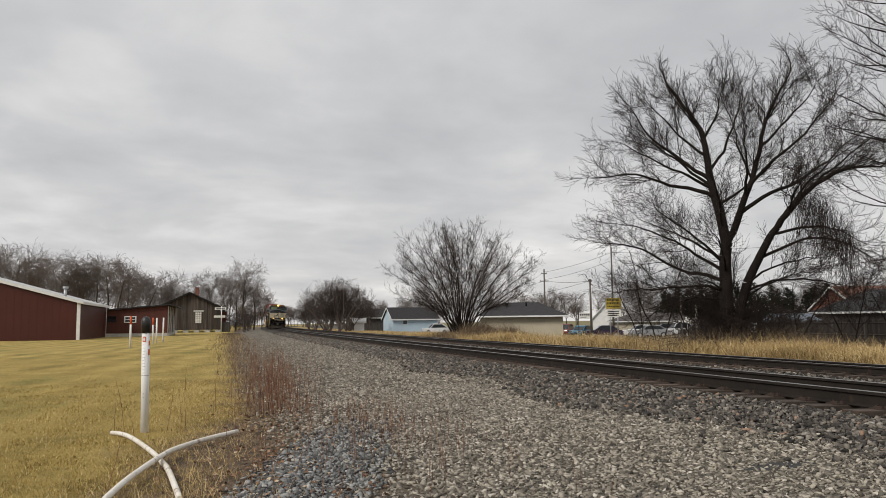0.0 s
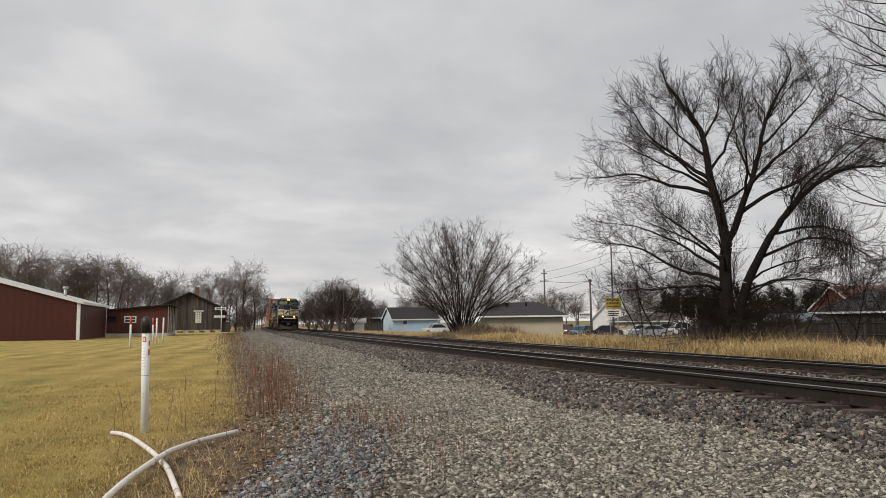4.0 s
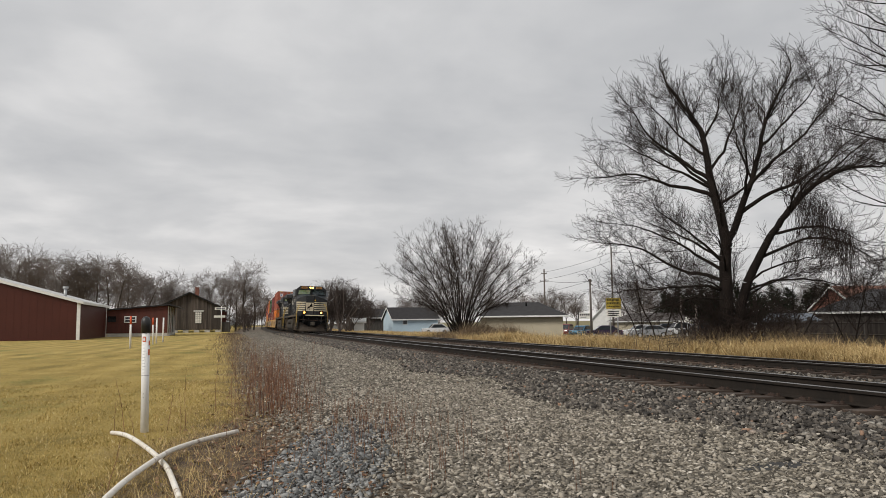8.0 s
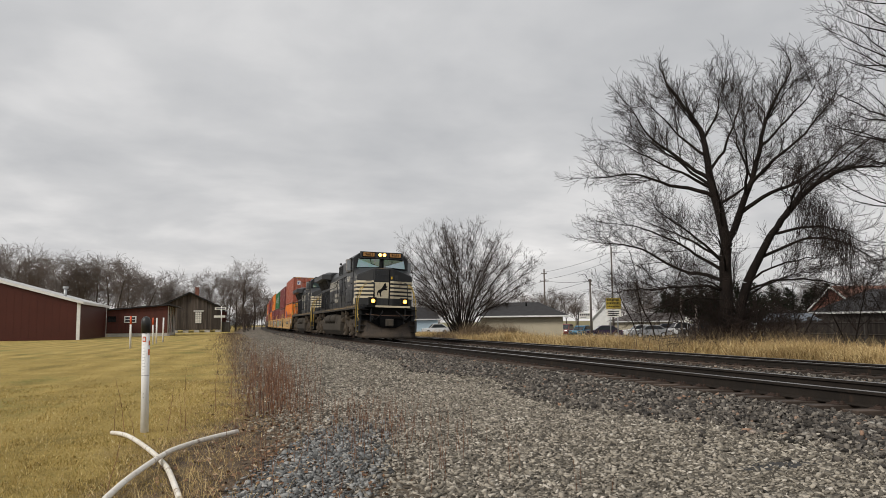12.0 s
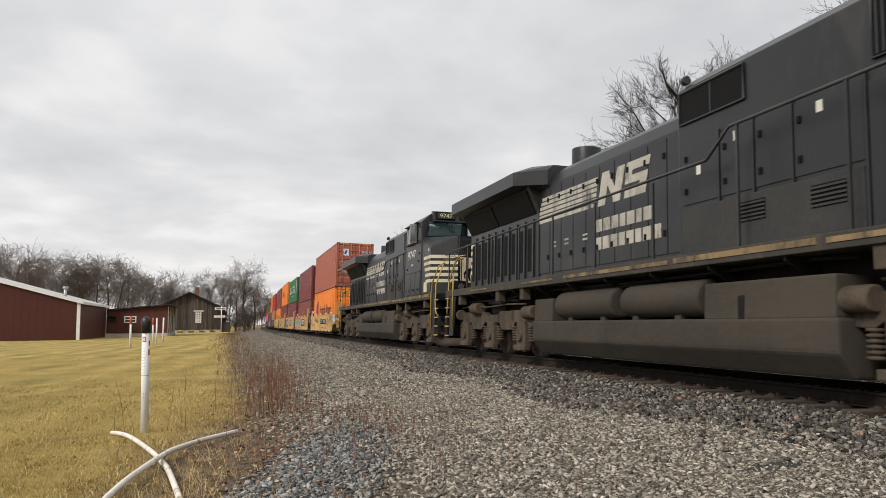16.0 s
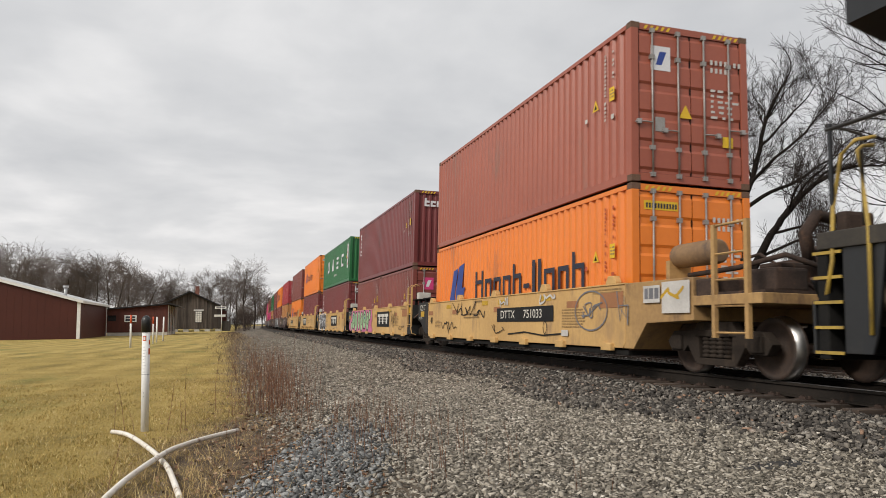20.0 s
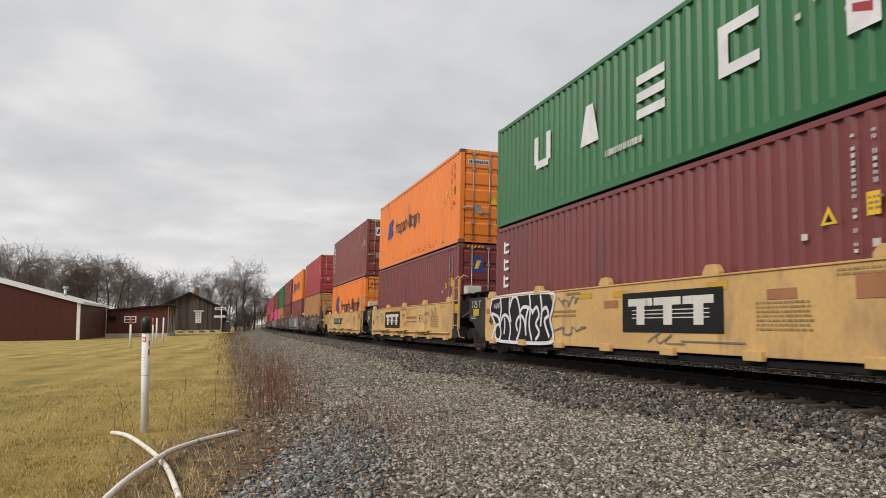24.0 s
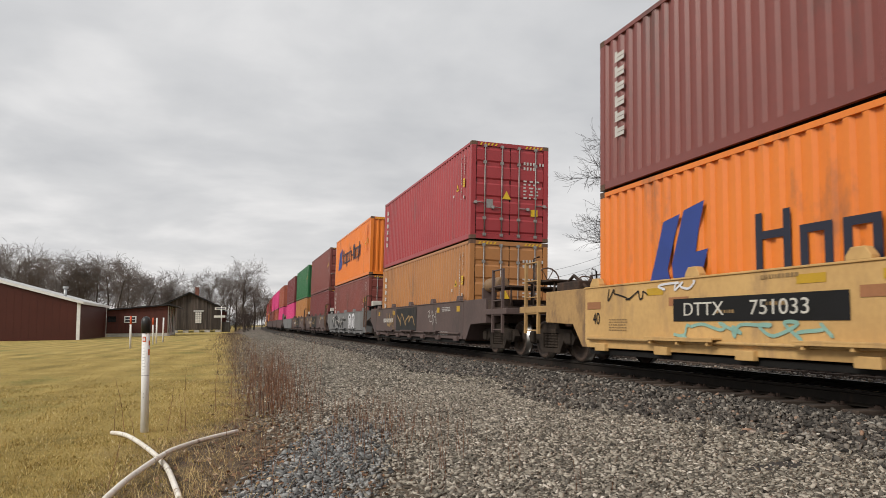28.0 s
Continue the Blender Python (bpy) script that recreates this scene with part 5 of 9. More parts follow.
def car_stencils(u, seed, letter="", forty=True):
    rnd = random.Random(seed)
    paint(u, [rect(a - 0.45, a, z, z + 0.11) for a, z in ((10.3, 1.20), (7.1, 1.22), (5.9, 1.21), (3.3, 1.22))], "patch_yellow", "yellow reflective patches")
    paint(u, [rect(a - 0.5, a, z, z + 0.13) for a, z in ((12.3, 1.02), (9.7, 1.02), (6.2, 1.03), (2.1, 1.05))] + [rect(-0.05, 0.75, 1.02, 1.3)], "faded_brown", "patched brown paint")
    ink = text_lines(rnd, 8.6, 0.98, 1.3, 2, 0.045, 0.085) + text_lines(rnd, 2.3, 1.0, 0.9, 7, 0.025, 0.055) + text_lines(rnd, 1.0, 1.33, 1.0, 2, 0.025, 0.05) + text_lines(rnd, 11.5, 0.82, 0.55, 5, 0.02, 0.045) + text_lines(rnd, 7.7, 1.31, 0.6, 1, 0.05, 0.08)
    paint(u, ink, "faded_ink")
    if forty:
        side_text(u, "40", 0.30, "gr_black", 11.95, 0.84, squash=0.85)
    if letter:
        side_text(u, letter, 0.30, "gr_black", 4.5, 0.98)


def bearing_text(u):
    side_text(u, "125 T", 0.27, "white_paint", 13.05, 1.27, squash=1.15, x=-1.436)
    paint(u, [rect(12.85, 13.3, 0.98, 1.16)], "patch_yellow", x=-1.434)
    paint(u, text_lines(random.Random(3), 13.5, 0.94, 0.4, 2, 0.02, 0.04), "dull_white", x=-1.434)


def front_flash(u):
    paint(u, [rect(-0.75, -0.3, 1.12, 1.34)], "patch_yellow", x=-1.424)


rnd = random.Random(21)
for i in range(5):
    if i == 3:
        fourth_stencils(WELLS[i])
    else:
        car_stencils(WELLS[i], 50 + i, ("B", "", "", "", "A")[i])
    if i < 4:
        bearing_text(WELLS[i])
    if i:
        front_flash(WELLS[i])
reporting_panel(WELLS[0], 5.96, 2.7)
reporting_panel(WELLS[4], 9.58, 6.33)
company_panel(WELLS[1], 5.61, 3.05)
company_panel(WELLS[2], 5.55, 2.93)
company_panel(WELLS[3], 9.4, 6.73)
# tags on the first well
u = WELLS[0]
paint(u, stroke(loop(1.1, 0.98, 0.62, 0.36, 26), 0.028) + stroke(scribble(rnd, 1.5, 0.86, 0.85, 0.22, 12), 0.03) + stroke(scribble(rnd, 1.45, 0.92, 0.8, 0.2, 9), 0.022), "label_ink", "grey spray-can tag in a ring")
paint(u, stroke([(0.15, 1.3), (0.05, 0.8), (-0.1, 1.2), (-0.15, 0.85), (0.1, 1.05), (-0.22, 1.05), (-0.2, 0.72)], 0.035), "label_ink")
paint(u, stroke(scribble(rnd, 9.5, 1.0, 1.9, 0.36, 20), 0.03) + stroke(scribble(rnd, 7.6, 0.9, 0.8, 0.2, 9), 0.035), "gr_black", "black spray-can scrawl")
paint(u, stroke(scribble(rnd, 10.7, 0.48, 1.4, 0.32, 16), 0.03), "gr_black")
paint(u, stroke(scribble(rnd, 6.6, 0.5, 1.3, 0.26, 8), 0.022) + stroke([(5.2, 0.5), (4.2, 0.56), (3.2, 0.50), (2.0, 0.56)], 0.03) + stroke(loop(3.1, 0.66, 0.09, 0.13, 14), 0.022), "gr_black")
paint(u, stroke(scribble(rnd, 5.8, 1.14, 0.6, 0.22, 10), 0.04) + stroke(scribble(rnd, 3.4, 1.16, 0.9, 0.24, 12), 0.045), "dull_white", "white spray-can scrawl")
paint(u, [rect(-1.93, -1.22, 0.90, 1.38)], "dull_white", "white-painted panel end")
paint(u, stroke(scribble(rnd, -1.30, 1.12, 0.5, 0.18, 9), 0.05), "patch_yellow")
paint(u, [rect(-1.17, -0.70, 1.07, 1.34)], "dull_white", "white data panel")
paint(u, [rect(-1.14, -1.02, 1.13, 1.30), rect(-0.99, -0.87, 1.13, 1.30), rect(-0.84, -0.74, 1.13, 1.30)], "label_ink")
paint(u, [rect(2.0, 2.3, 0.50, 0.62)], "dull_white")
# pink and green piece on the second
u = WELLS[1]
back = smooth([(12.5, 0.36), (13.1, 0.42), (13.25, 0.7), (13.0, 0.96), (12.7, 1.05), (12.45, 1.36), (12.0, 1.41), (7.2, 1.41), (6.85, 1.3), (6.7, 1.0), (6.9, 0.7), (6.6, 0.5), (6.8, 0.36)], 3)
paint(u, [back], "gr_pink", "pink sprayed background")
blobs = [(11.9, 0.92, 0.36, 0.42), (11.1, 0.85, 0.3, 0.44), (10.3, 0.92, 0.26, 0.42), (9.5, 0.86, 0.28, 0.44), (8.7, 0.94, 0.33, 0.42), (7.9, 0.86, 0.26, 0.4), (12.5, 0.6, 0.16, 0.2), (7.35, 1.15, 0.16, 0.2)]
paint(u, [loop(a, b, ra + 0.07, rb + 0.06, 24, 2.4)[:-1] for a, b, ra, rb in blobs], "gr_black")
paint(u, [loop(a, b, ra, rb, 24, 2.4)[:-1] for a, b, ra, rb in blobs], "gr_green", "pale green sprayed shapes")
paint(u, sum([stroke(loop(a, b + 0.05, ra * 0.45, rb * 0.5, 14), 0.045) for a, b, ra, rb in blobs[:6]], []), "gr_black")
paint(u, [loop(a, b, 0.09, 0.06, 12)[:-1] for a, b in ((12.0, 1.2), (11.8, 1.05), (12.05, 0.9), (8.8, 1.2), (8.7, 1.02))], "blue", "blue sprayed dots")
paint(u, stroke(scribble(rnd, 2.75, 0.62, 0.9, 0.62, 16), 0.03) + stroke(scribble(rnd, 1.2, 0.5, 0.8, 0.2, 9), 0.02), "gr_black", "black scrawl")
# black and white piece on the third
u = WELLS[2]
back = [(11.98, 1.08), (11.88, 1.32), (11.55, 1.41), (8.5, 1.41), (8.28, 1.15), (8.42, 0.85), (8.28, 0.55), (8.6, 0.36), (11.55, 0.36), (11.72, 0.55), (11.62, 0.76)]
paint(u, [back], "gr_black", "black sprayed letters without meaning")
white = [back[1:] + back[:2], [(11.86, 1.02), (11.60, 0.98), (11.42, 0.93), (11.30, 0.80), (11.22, 0.74)], loop(11.42, 0.56, 0.20, 0.19, 18), [(11.30, 0.70), (11.14, 0.92), (10.92, 0.97), (10.70, 0.86), (10.60, 0.62), (10.68, 0.38)],
         [(10.99, 0.90), (10.97, 0.72), (11.01, 0.52)], [(11.28, 1.38), (11.22, 1.10), (11.30, 0.86)], [(10.66, 1.38), (10.68, 1.05), (10.58, 0.80)], [(10.66, 1.15), (10.50, 1.36), (10.26, 1.38), (10.08, 1.15), (10.0, 0.85), (10.06, 0.58), (10.24, 0.38)],
         [(10.16, 0.60), (10.26, 0.76), (10.14, 0.90), (9.94, 0.94), (9.76, 0.80), (9.68, 0.50)], [(10.04, 1.02), (9.86, 1.13), (9.56, 1.12), (9.34, 1.04)], [(9.56, 1.10), (9.68, 0.90), (9.70, 0.66)], [(9.50, 1.40), (9.44, 1.08), (9.50, 0.74), (9.36, 0.40)],
         [(9.36, 0.98), (9.12, 1.12), (8.98, 0.94), (9.14, 0.76), (8.96, 0.58), (9.16, 0.42)], [(8.92, 1.38), (8.84, 1.06), (8.90, 0.70)], [(8.86, 1.02), (8.62, 1.10), (8.50, 0.94), (8.70, 0.82), (8.46, 0.48)]]
paint(u, sum([stroke(smooth(w), 0.075) for w in white], []) + stroke(scribble(rnd, 11.72, 1.14, 0.36, 0.16, 12), 0.022), "gr_white", "white sprayed outlines")
paint(u, stroke(scribble(rnd, 8.1, 1.1, 0.95, 0.2, 13), 0.028) + stroke(scribble(rnd, 8.1, 0.52, 1.2, 0.18, 12), 0.028) + stroke(scribble(rnd, 4.9, 0.46, 0.9, 0.16, 8), 0.02) + stroke([(3.9, 0.5), (3.2, 0.5), (2.5, 0.5)], 0.02), "label_ink", "grey scrawls")
# fainter tags on the fourth and fifth
u = WELLS[3]
paint(u, stroke(scribble(rnd, 3.4, 0.75, 0.9, 0.6, 10), 0.012) + stroke(scribble(rnd, 2.2, 1.0, 0.7, 0.3, 12), 0.02), "label_ink")
paint(u, stroke(scribble(rnd, 11.3, 0.85, 1.3, 0.4, 14), 0.03), "gr_teal", "teal scrawl")
u = WELLS[4]
paint(u, stroke(scribble(rnd, 9.6, 0.56, 3.2, 0.2, 26), 0.045), "gr_teal", "teal scrawl")
paint(u, stroke(scribble(rnd, 11.6, 1.15, 1.4, 0.22, 16), 0.025), "gr_black", "black scrawl")
paint(u, stroke(scribble(rnd, 10.0, 1.25, 1.1, 0.13, 12), 0.035), "gr_white", "white scrawl")
paint(u, stroke(scribble(rnd, 4.0, 0.85, 0.8, 0.4, 12), 0.03), "gr_pink", "pink scrawl")
# the brown and grey wells
for k in (5, 7, 8):
    u = WELLS[k]
    paint(u, [rect(a - 0.3, a, 1.12, 1.28) for a in (11.9, 9.0, 6.0, 2.6, 0.5)], "patch_yellow", "yellow reflective patches")
    paint(u, text_lines(rnd, 10.8, 0.84, 1.9, 1, 0.16, 0.2) + text_lines(rnd, 2.0, 1.25, 0.8, 3, 0.025, 0.05) + text_lines(rnd, 3.2, 0.5, 1.8, 2, 0.03, 0.06), "dull_white", "white lettering bars")
    paint(u, stroke(scribble(rnd, 10.2, 0.45, 1.4, 0.85, 13), 0.09), "faded_ink", "tan sprayed tag")
    paint(u, stroke(scribble(rnd, 3.6, 0.75, 1.1, 0.45, 15), 0.022), "dull_white")
    paint(u, [rect(5.2, 8.4, 0.5, 1.36)], "end_grey", "darker painted-over patch")
    paint(u, stroke(scribble(rnd, 8.0, 0.72, 2.2, 0.45, 12), 0.07), "faded_ink")
u = WELLS[6]
paint(u, [loop(a, 0.88, 0.45, 0.46, 22, 3)[:-1] for a in (3.2, 4.4)], "gr_white", "white sprayed shapes")
paint(u, sum([stroke(loop(a, 0.88, 0.25, 0.3, 14), 0.09) for a in (3.2, 4.4)], []), "end_grey")
paint(u, stroke(scribble(rnd, 11.5, 0.5, 5.5, 0.7, 22), 0.12), "end_grey")
paint(u, stroke(scribble(rnd, 11.0, 0.6, 4.5, 0.6, 18), 0.05), "dull_white")


# lettering on the boxes, as plain bars
def box_word(c, widths, style, y, z, size, m, gap=0.2):
    paint(c, word(widths, y, z, size, gap, style), m, "lettering drawn as plain bars", BOX_X, "lettering")


def shipping_mark(c, y, z, size, wy, wz, ws):
    paint(c, emblem(y, z, size), "blue", "slanting blue emblem", BOX_X, "emblem")
    box_word(c, (0.72, 0.58, 0.6, 0.58, 0.6, 0.4, 0.2, 0.2, 0.62, 0.58, 0.6), "HxpxP-IIxpH", wy, wz, ws, "navy", 0.17)


def placards(c, h, seed, color="dull_white"):
    """Number columns, caution triangles and plates near the front end of the side."""
    rnd = random.Random(seed)
    col = []
    for y, z0, z1 in ((0.95, h * 0.42, h - 0.32), (0.66, h * 0.70, h - 0.32)):
        z = z1
        while z > z0:
            e = rnd.uniform(0.035, 0.06)
            col.append(rect(y - 0.052, y, z - e, z))
            if rnd.random() < 0.5:
                col[-1:] = [rect(y - 0.052, y - 0.034, z - e, z), rect(y - 0.018, y, z - e, z)]
            z -= e + (0.03 if rnd.random() < 0.85 else 0.11)
    paint(c, col, color, "", BOX_X, "number_lettering")
    y, z = 1.42, h * 0.55
    paint(c, [[(y, z), (y - 0.25, z), (y - 0.125, z + 0.22)]], "hazard", "yellow warning triangle", BOX_X, "warning_triangle")
    paint(c, [[(y - 0.07, z + 0.03), (y - 0.18, z + 0.03), (y - 0.125, z + 0.13)]], "black", "", BOX_X, "triangle_mark")
    paint(c, [rect(0.58, 0.76, h * 0.56, h * 0.56 + 0.26)], "hazard", "yellow sticker", BOX_X, "sticker")
    paint(c, text_lines(rnd, 0.74, h * 0.56 + 0.18, 0.12, 3, 0.03, 0.06), "faded_ink", "", BOX_X, "sticker_print")
    paint(c, [rect(1.62, 1.72, h * 0.50, h * 0.50 + 0.08), rect(0.60, 0.70, h * 0.44, h * 0.44 + 0.09)], color, "", BOX_X, "sticker")


def front_marks(c, h, seed, logo=None, doors=True, plate=None):
    """Stickers and number bars on the end that leads."""
    rnd = random.Random(seed)
    Y = 0.004 if doors else -0.003
    def put(name, polys, m, label="", lift=0.0):
        bm = bmesh.new()
        for poly in polys:
            bm.faces.new([bm.verts.new((a, Y - lift, b)) for a, b in poly])
        tagged(part(name, bm, M[m], c, label), kind="stuff" if len(polys) > 1 else "")
    q = []
    for r, n in enumerate((6, 4)):
        x = 0.42
        for k in range(n):
            q.append(rect(x, x + 0.055, h - 0.61 - r * 0.15, h - 0.52 - r * 0.15))
            x += 0.10 if k != 3 else 0.2
    for r in range(6):
        x = 0.42
        while x < 0.9:
            e = rnd.uniform(0.05, 0.14)
            q.append(rect(x, x + e, h - 1.12 - r * 0.10, h - 1.075 - r * 0.10))
            x += e + rnd.uniform(0.03, 0.12)
    put("number_lettering", q, "dull_white", "white number bars")
    if logo:
        put("logo_plate", [rect(-0.82, -0.42, h - 0.85, h - 0.4)], logo[0], "square company sticker")
        put("logo_shape", [[(-0.72, h - 0.75), (-0.6, h - 0.75), (-0.5, h - 0.5), (-0.64, h - 0.5)]], logo[1], "", 0.002)
    if plate:
        put("name_plate", [rect(-0.98, -0.30, h - 0.46, h - 0.30)], plate, "name plate on the door")
        put("name_bars", [rect(-0.94 + k * 0.058, -0.94 + k * 0.058 + 0.038, h - 0.43, h - 0.34) for k in range(11)], "navy", "plain bars for the name", 0.002)
    put("warning_triangle", [[(-0.25, h * 0.42), (0.02, h * 0.42), (-0.115, h * 0.42 + 0.25)]], "hazard", "yellow warning triangle")
    put("data_plate", [rect(-0.74, -0.54, h * 0.32, h * 0.32 + 0.26)], "galv", "grey data plate")
    put("sticker", [rect(0.66, 0.88, h * 0.26, h * 0.26 + 0.2)], "hazard", "yellow sticker")


for i in range(9):
    lows, topc = BOXES[i]
    low, _, upp = CONSIST[i][2], 0, CONSIST[i][4]
    for c in lows:
        placards(c, HC if low != "pair" else STD, 70 + i, "dull_white" if low != "orange" else "faded_red")
    placards(topc, STD if i == 2 else HC, 90 + i, "dull_white" if upp != "orange" else "faded_red")
    front_marks(lows[0], HC if low != "pair" else STD, 110 + i, {3: ("blue", "hazard"), 6: None}.get(i) or (("c_pink", "gr_white") if low == "pair" else None), CONSIST[i][3], {0: "hazard", 4: "c_orange"}.get(i))
    if CONSIST[i][5]:
        front_marks(topc, HC, 130 + i, ("gr_white", "blue") if i in (0, 4) else None, True, "dull_white" if i == 3 else None)
shipping_mark(BOXES[0][0][0], 10.69, 1.00, 1.16, 8.23, 1.00, 0.88)
shipping_mark(BOXES[4][0][0], 10.56, 1.02, 1.18, 8.01, 1.02, 0.87)
shipping_mark(BOXES[3][1], 10.36, 1.20, 0.78, 8.78, 1.27, 0.515)
shipping_mark(BOXES[6][1], 10.8, 0.9, 1.2, 9.0, 1.15, 0.85)
c = BOXES[2][1]
for y, k in ((9.78, 0), (7.6, 1), (5.4, 2), (3.2, 3)):
    q = {0: [rect(-0.22, 0, 0.12, 0.75), rect(-0.87, -0.65, 0.12, 0.75), rect(-0.75, -0.1, 0, 0.17)],
         1: [[(-0.1, 0.0), (-0.85, 0.0), (-0.62, 0.78), (-0.34, 0.78)]],
         2: [rect(-0.85, 0, 0.0, 0.16), rect(-0.85, 0, 0.3, 0.46), rect(-0.85, 0, 0.6, 0.76)],
         3: [rect(-0.85, 0, 0.0, 0.16), rect(-0.85, 0, 0.6, 0.76), rect(-0.22, 0, 0.0, 0.76)]}[k]
    paint(c, [[(y + a, 1.03 + b) for a, b in poly] for poly in q], "gr_white", "white block mark", BOX_X, "block_mark")
paint(c, text_lines(random.Random(8), 6.5, 0.62, 1.2, 1, 0.12, 0.3), "dull_white", "", BOX_X, "lettering")
paint(c, [rect(0.46, 0.92, 0.80, 2.2)], "gr_white", "tall white sticker", BOX_X, "sticker")
paint(c, [[(0.56, b), (0.84, b + 0.10), (0.84, b + 0.20), (0.56, b + 0.12)] for b in (0.95, 1.28, 1.6, 1.92)], "c_red", "", BOX_X, "sticker")
for c, m in ((BOXES[2][0][0], "gr_white"), (BOXES[1][1], "gr_white"), (BOXES[4][1], "dull_white"), (BOXES[5][0][0], "dull_white"), (BOXES[6][0][0], "dull_white"), (BOXES[5][1], "dull_white")):
    n = 3 if m == "gr_white" else 6
    q = []
    for k in range(n):
        b = 2.5 - k * (0.42 if n == 3 else 0.28)
        e = 0.3 if n == 3 else 0.2
        q += [rect(11.62 - 0.09, 11.62, b - e, b), rect(11.62 - 0.32, 11.62 - 0.09, b - e, b - e + 0.07), rect(11.62 - 0.32, 11.62 - 0.09, b - 0.12, b - 0.05)]
    paint(c, q, m, "upright lettering bars", BOX_X, "lettering")
for c, x in ((BOXES[1][1], -0.85), (BOXES[2][0][0], -0.85)):
    bm = bmesh.new()
    for k in range(3):
        a = x + k * 0.24
        for p0, p1, z0, z1 in ((0, 0.08, 2.28, 2.60 if k == 0 else 2.5), (0.08, 0.2, 2.28, 2.35), (0.08, 0.2, 2.42, 2.5)):
            bm.faces.new([bm.verts.new((u2, -0.004, v2)) for u2, v2 in rect(a + p0, a + p1, z0, z1)])
    part("lettering", bm, M["gr_white"], c, "white lettering bars")
for dx, dz in ((0.10, 0.0), (0.62, 0.0), (0.10, -0.55), (0.62, -0.55)):
    bm = bmesh.new()
    bm.faces.new([bm.verts.new((a, 0.006, b)) for a, b in rect(0.05 + dx, 0.42 + dx, 1.55 + dz, 1.92 + dz)])
    part("sticker", bm, M["hazard"], BOXES[3][1], "yellow sticker")
# dents and rust on the fourth well's upper box
paint(BOXES[3][1], [loop(rnd.uniform(1.5, 9.5), 0.17 + 0.22 * rnd.random() ** 3, rnd.uniform(0.03, 0.16), rnd.uniform(0.006, 0.022), 9, 2)[:-1] for _ in range(30)], "rust_streak", "rust stains along the lower edge", BOX_X, "rust_stain")
for w in WELLS + [b for lo, t in BOXES for b in lo + [t]]:
    if "coats" in w:
        del w["coats"]


# ---- locomotives ----
LM = {}


def six_wheel_truck(parent, y):
    """A three-axle locomotive truck: cast frames, journal boxes, coil springs, brake cylinders, wheelsets."""
    if "tf" not in LM:
        out = [(-2.85, 0.92), (-2.6, 1.10), (-0.6, 1.08), (-0.45, 1.0), (0.45, 1.0), (0.6, 1.08), (2.6, 1.10), (2.85, 0.92), (2.8, 0.72), (2.45, 0.70),
               (2.3, 0.80), (1.6, 0.80), (1.45, 0.62), (0.75, 0.62), (0.55, 0.80), (-0.55, 0.80), (-0.75, 0.62), (-1.45, 0.62), (-1.6, 0.80), (-2.3, 0.80), (-2.45, 0.70), (-2.8, 0.72)]
        for s, nm in ((-1, "tf"), (1, "tf2")):
            x0, x1 = sorted((s * 1.05, s * 1.24))
            LM[nm] = mesh_of("side_frame", prism(out, x0, x1, "x", 0.018), M["truck"])
        jb = bmesh.new()
        bm_box(jb, -0.08, 0.10, -0.25, 0.25, -0.30, 0.30, 0.03)
        bm_box(jb, -0.12, 0.02, -0.34, 0.34, -0.36, -0.24, 0.02)
        bm_tube(jb, [(-0.14, 0, 0), (0.0, 0, 0)], 0.15, 14)
        LM["jb"] = mesh_of("journal_box", jb, M["truck"])
        sp = bmesh.new()
        coil = [(0, 0, 0)]
        rr = [0.075]
        for k in range(6):
            coil += [(0, 0, k * 0.06 + 0.008), (0, 0, k * 0.06 + 0.012), (0, 0, k * 0.06 + 0.044), (0, 0, k * 0.06 + 0.048)]
            rr += [0.075, 0.105, 0.105, 0.075]
        bm_tube(sp, coil, rr, 12)
        LM["sp"] = mesh_of("coil_spring", sp, M["truck"])
        LM["cyl"] = mesh_of("brake_cylinder", cyl((0, -0.28, 0), (0, 0.28, 0), 0.155, 16, 0.03), M["truck"])
        pb = bmesh.new()
        bm_tube(pb, [(0, -2.4, 0.1), (0, -1.2, 0.12), (0, 0.2, 0.08), (0, 1.4, 0.13), (0, 2.3, 0.1)], 0.022, 6)
        LM["pipe"] = mesh_of("brake_pipe", pb, M["truck"])
        LM["bol"] = mesh_of("bolster", box(-1.05, 1.05, -0.5, 0.5, 0.7, 1.25, 0.03), M["dark"])
        LM["set"] = wheelset_mesh(0.52)
    t = empty("truck")
    t.parent = parent
    t.matrix_basis = Matrix.Translation((0, y, 0))
    shared("side_frame", LM["tf"], t)
    shared("side_frame", LM["tf2"], t)
    shared("bolster", LM["bol"], t)
    for a in (-2.05, 0.0, 2.05):
        w = shared("wheelset", LM["set"], t, at=Matrix.Translation((0, a, 0.52)))
        SPIN.append((w, (0, a, 0.52), 0.52))
        for s in (-1, 1):
            shared("journal_box", LM["jb"], t, at=Matrix.Translation((s * 1.2, a, 0.52)) @ Matrix.Diagonal((-s if s > 0 else 1, 1, 1, 1)))
    for a in (-1.55, 0.5, 1.55, -0.5, 2.5, -2.5):
        for s in (-1, 1):
            shared("coil_spring", LM["sp"], t, at=Matrix.Translation((s * 1.17, a, 0.36)))
    for a in (-2.65, 2.65, 1.02):
        for s in (-1, 1):
            shared("brake_cylinder", LM["cyl"], t, at=Matrix.Translation((s * 1.28, a, 1.18 if abs(a) < 2 else 1.02)))
    for s in (-1, 1):
        shared("brake_pipe", LM["pipe"], t, at=Matrix.Translation((s * 1.27, 0, 1.12)))
    return t


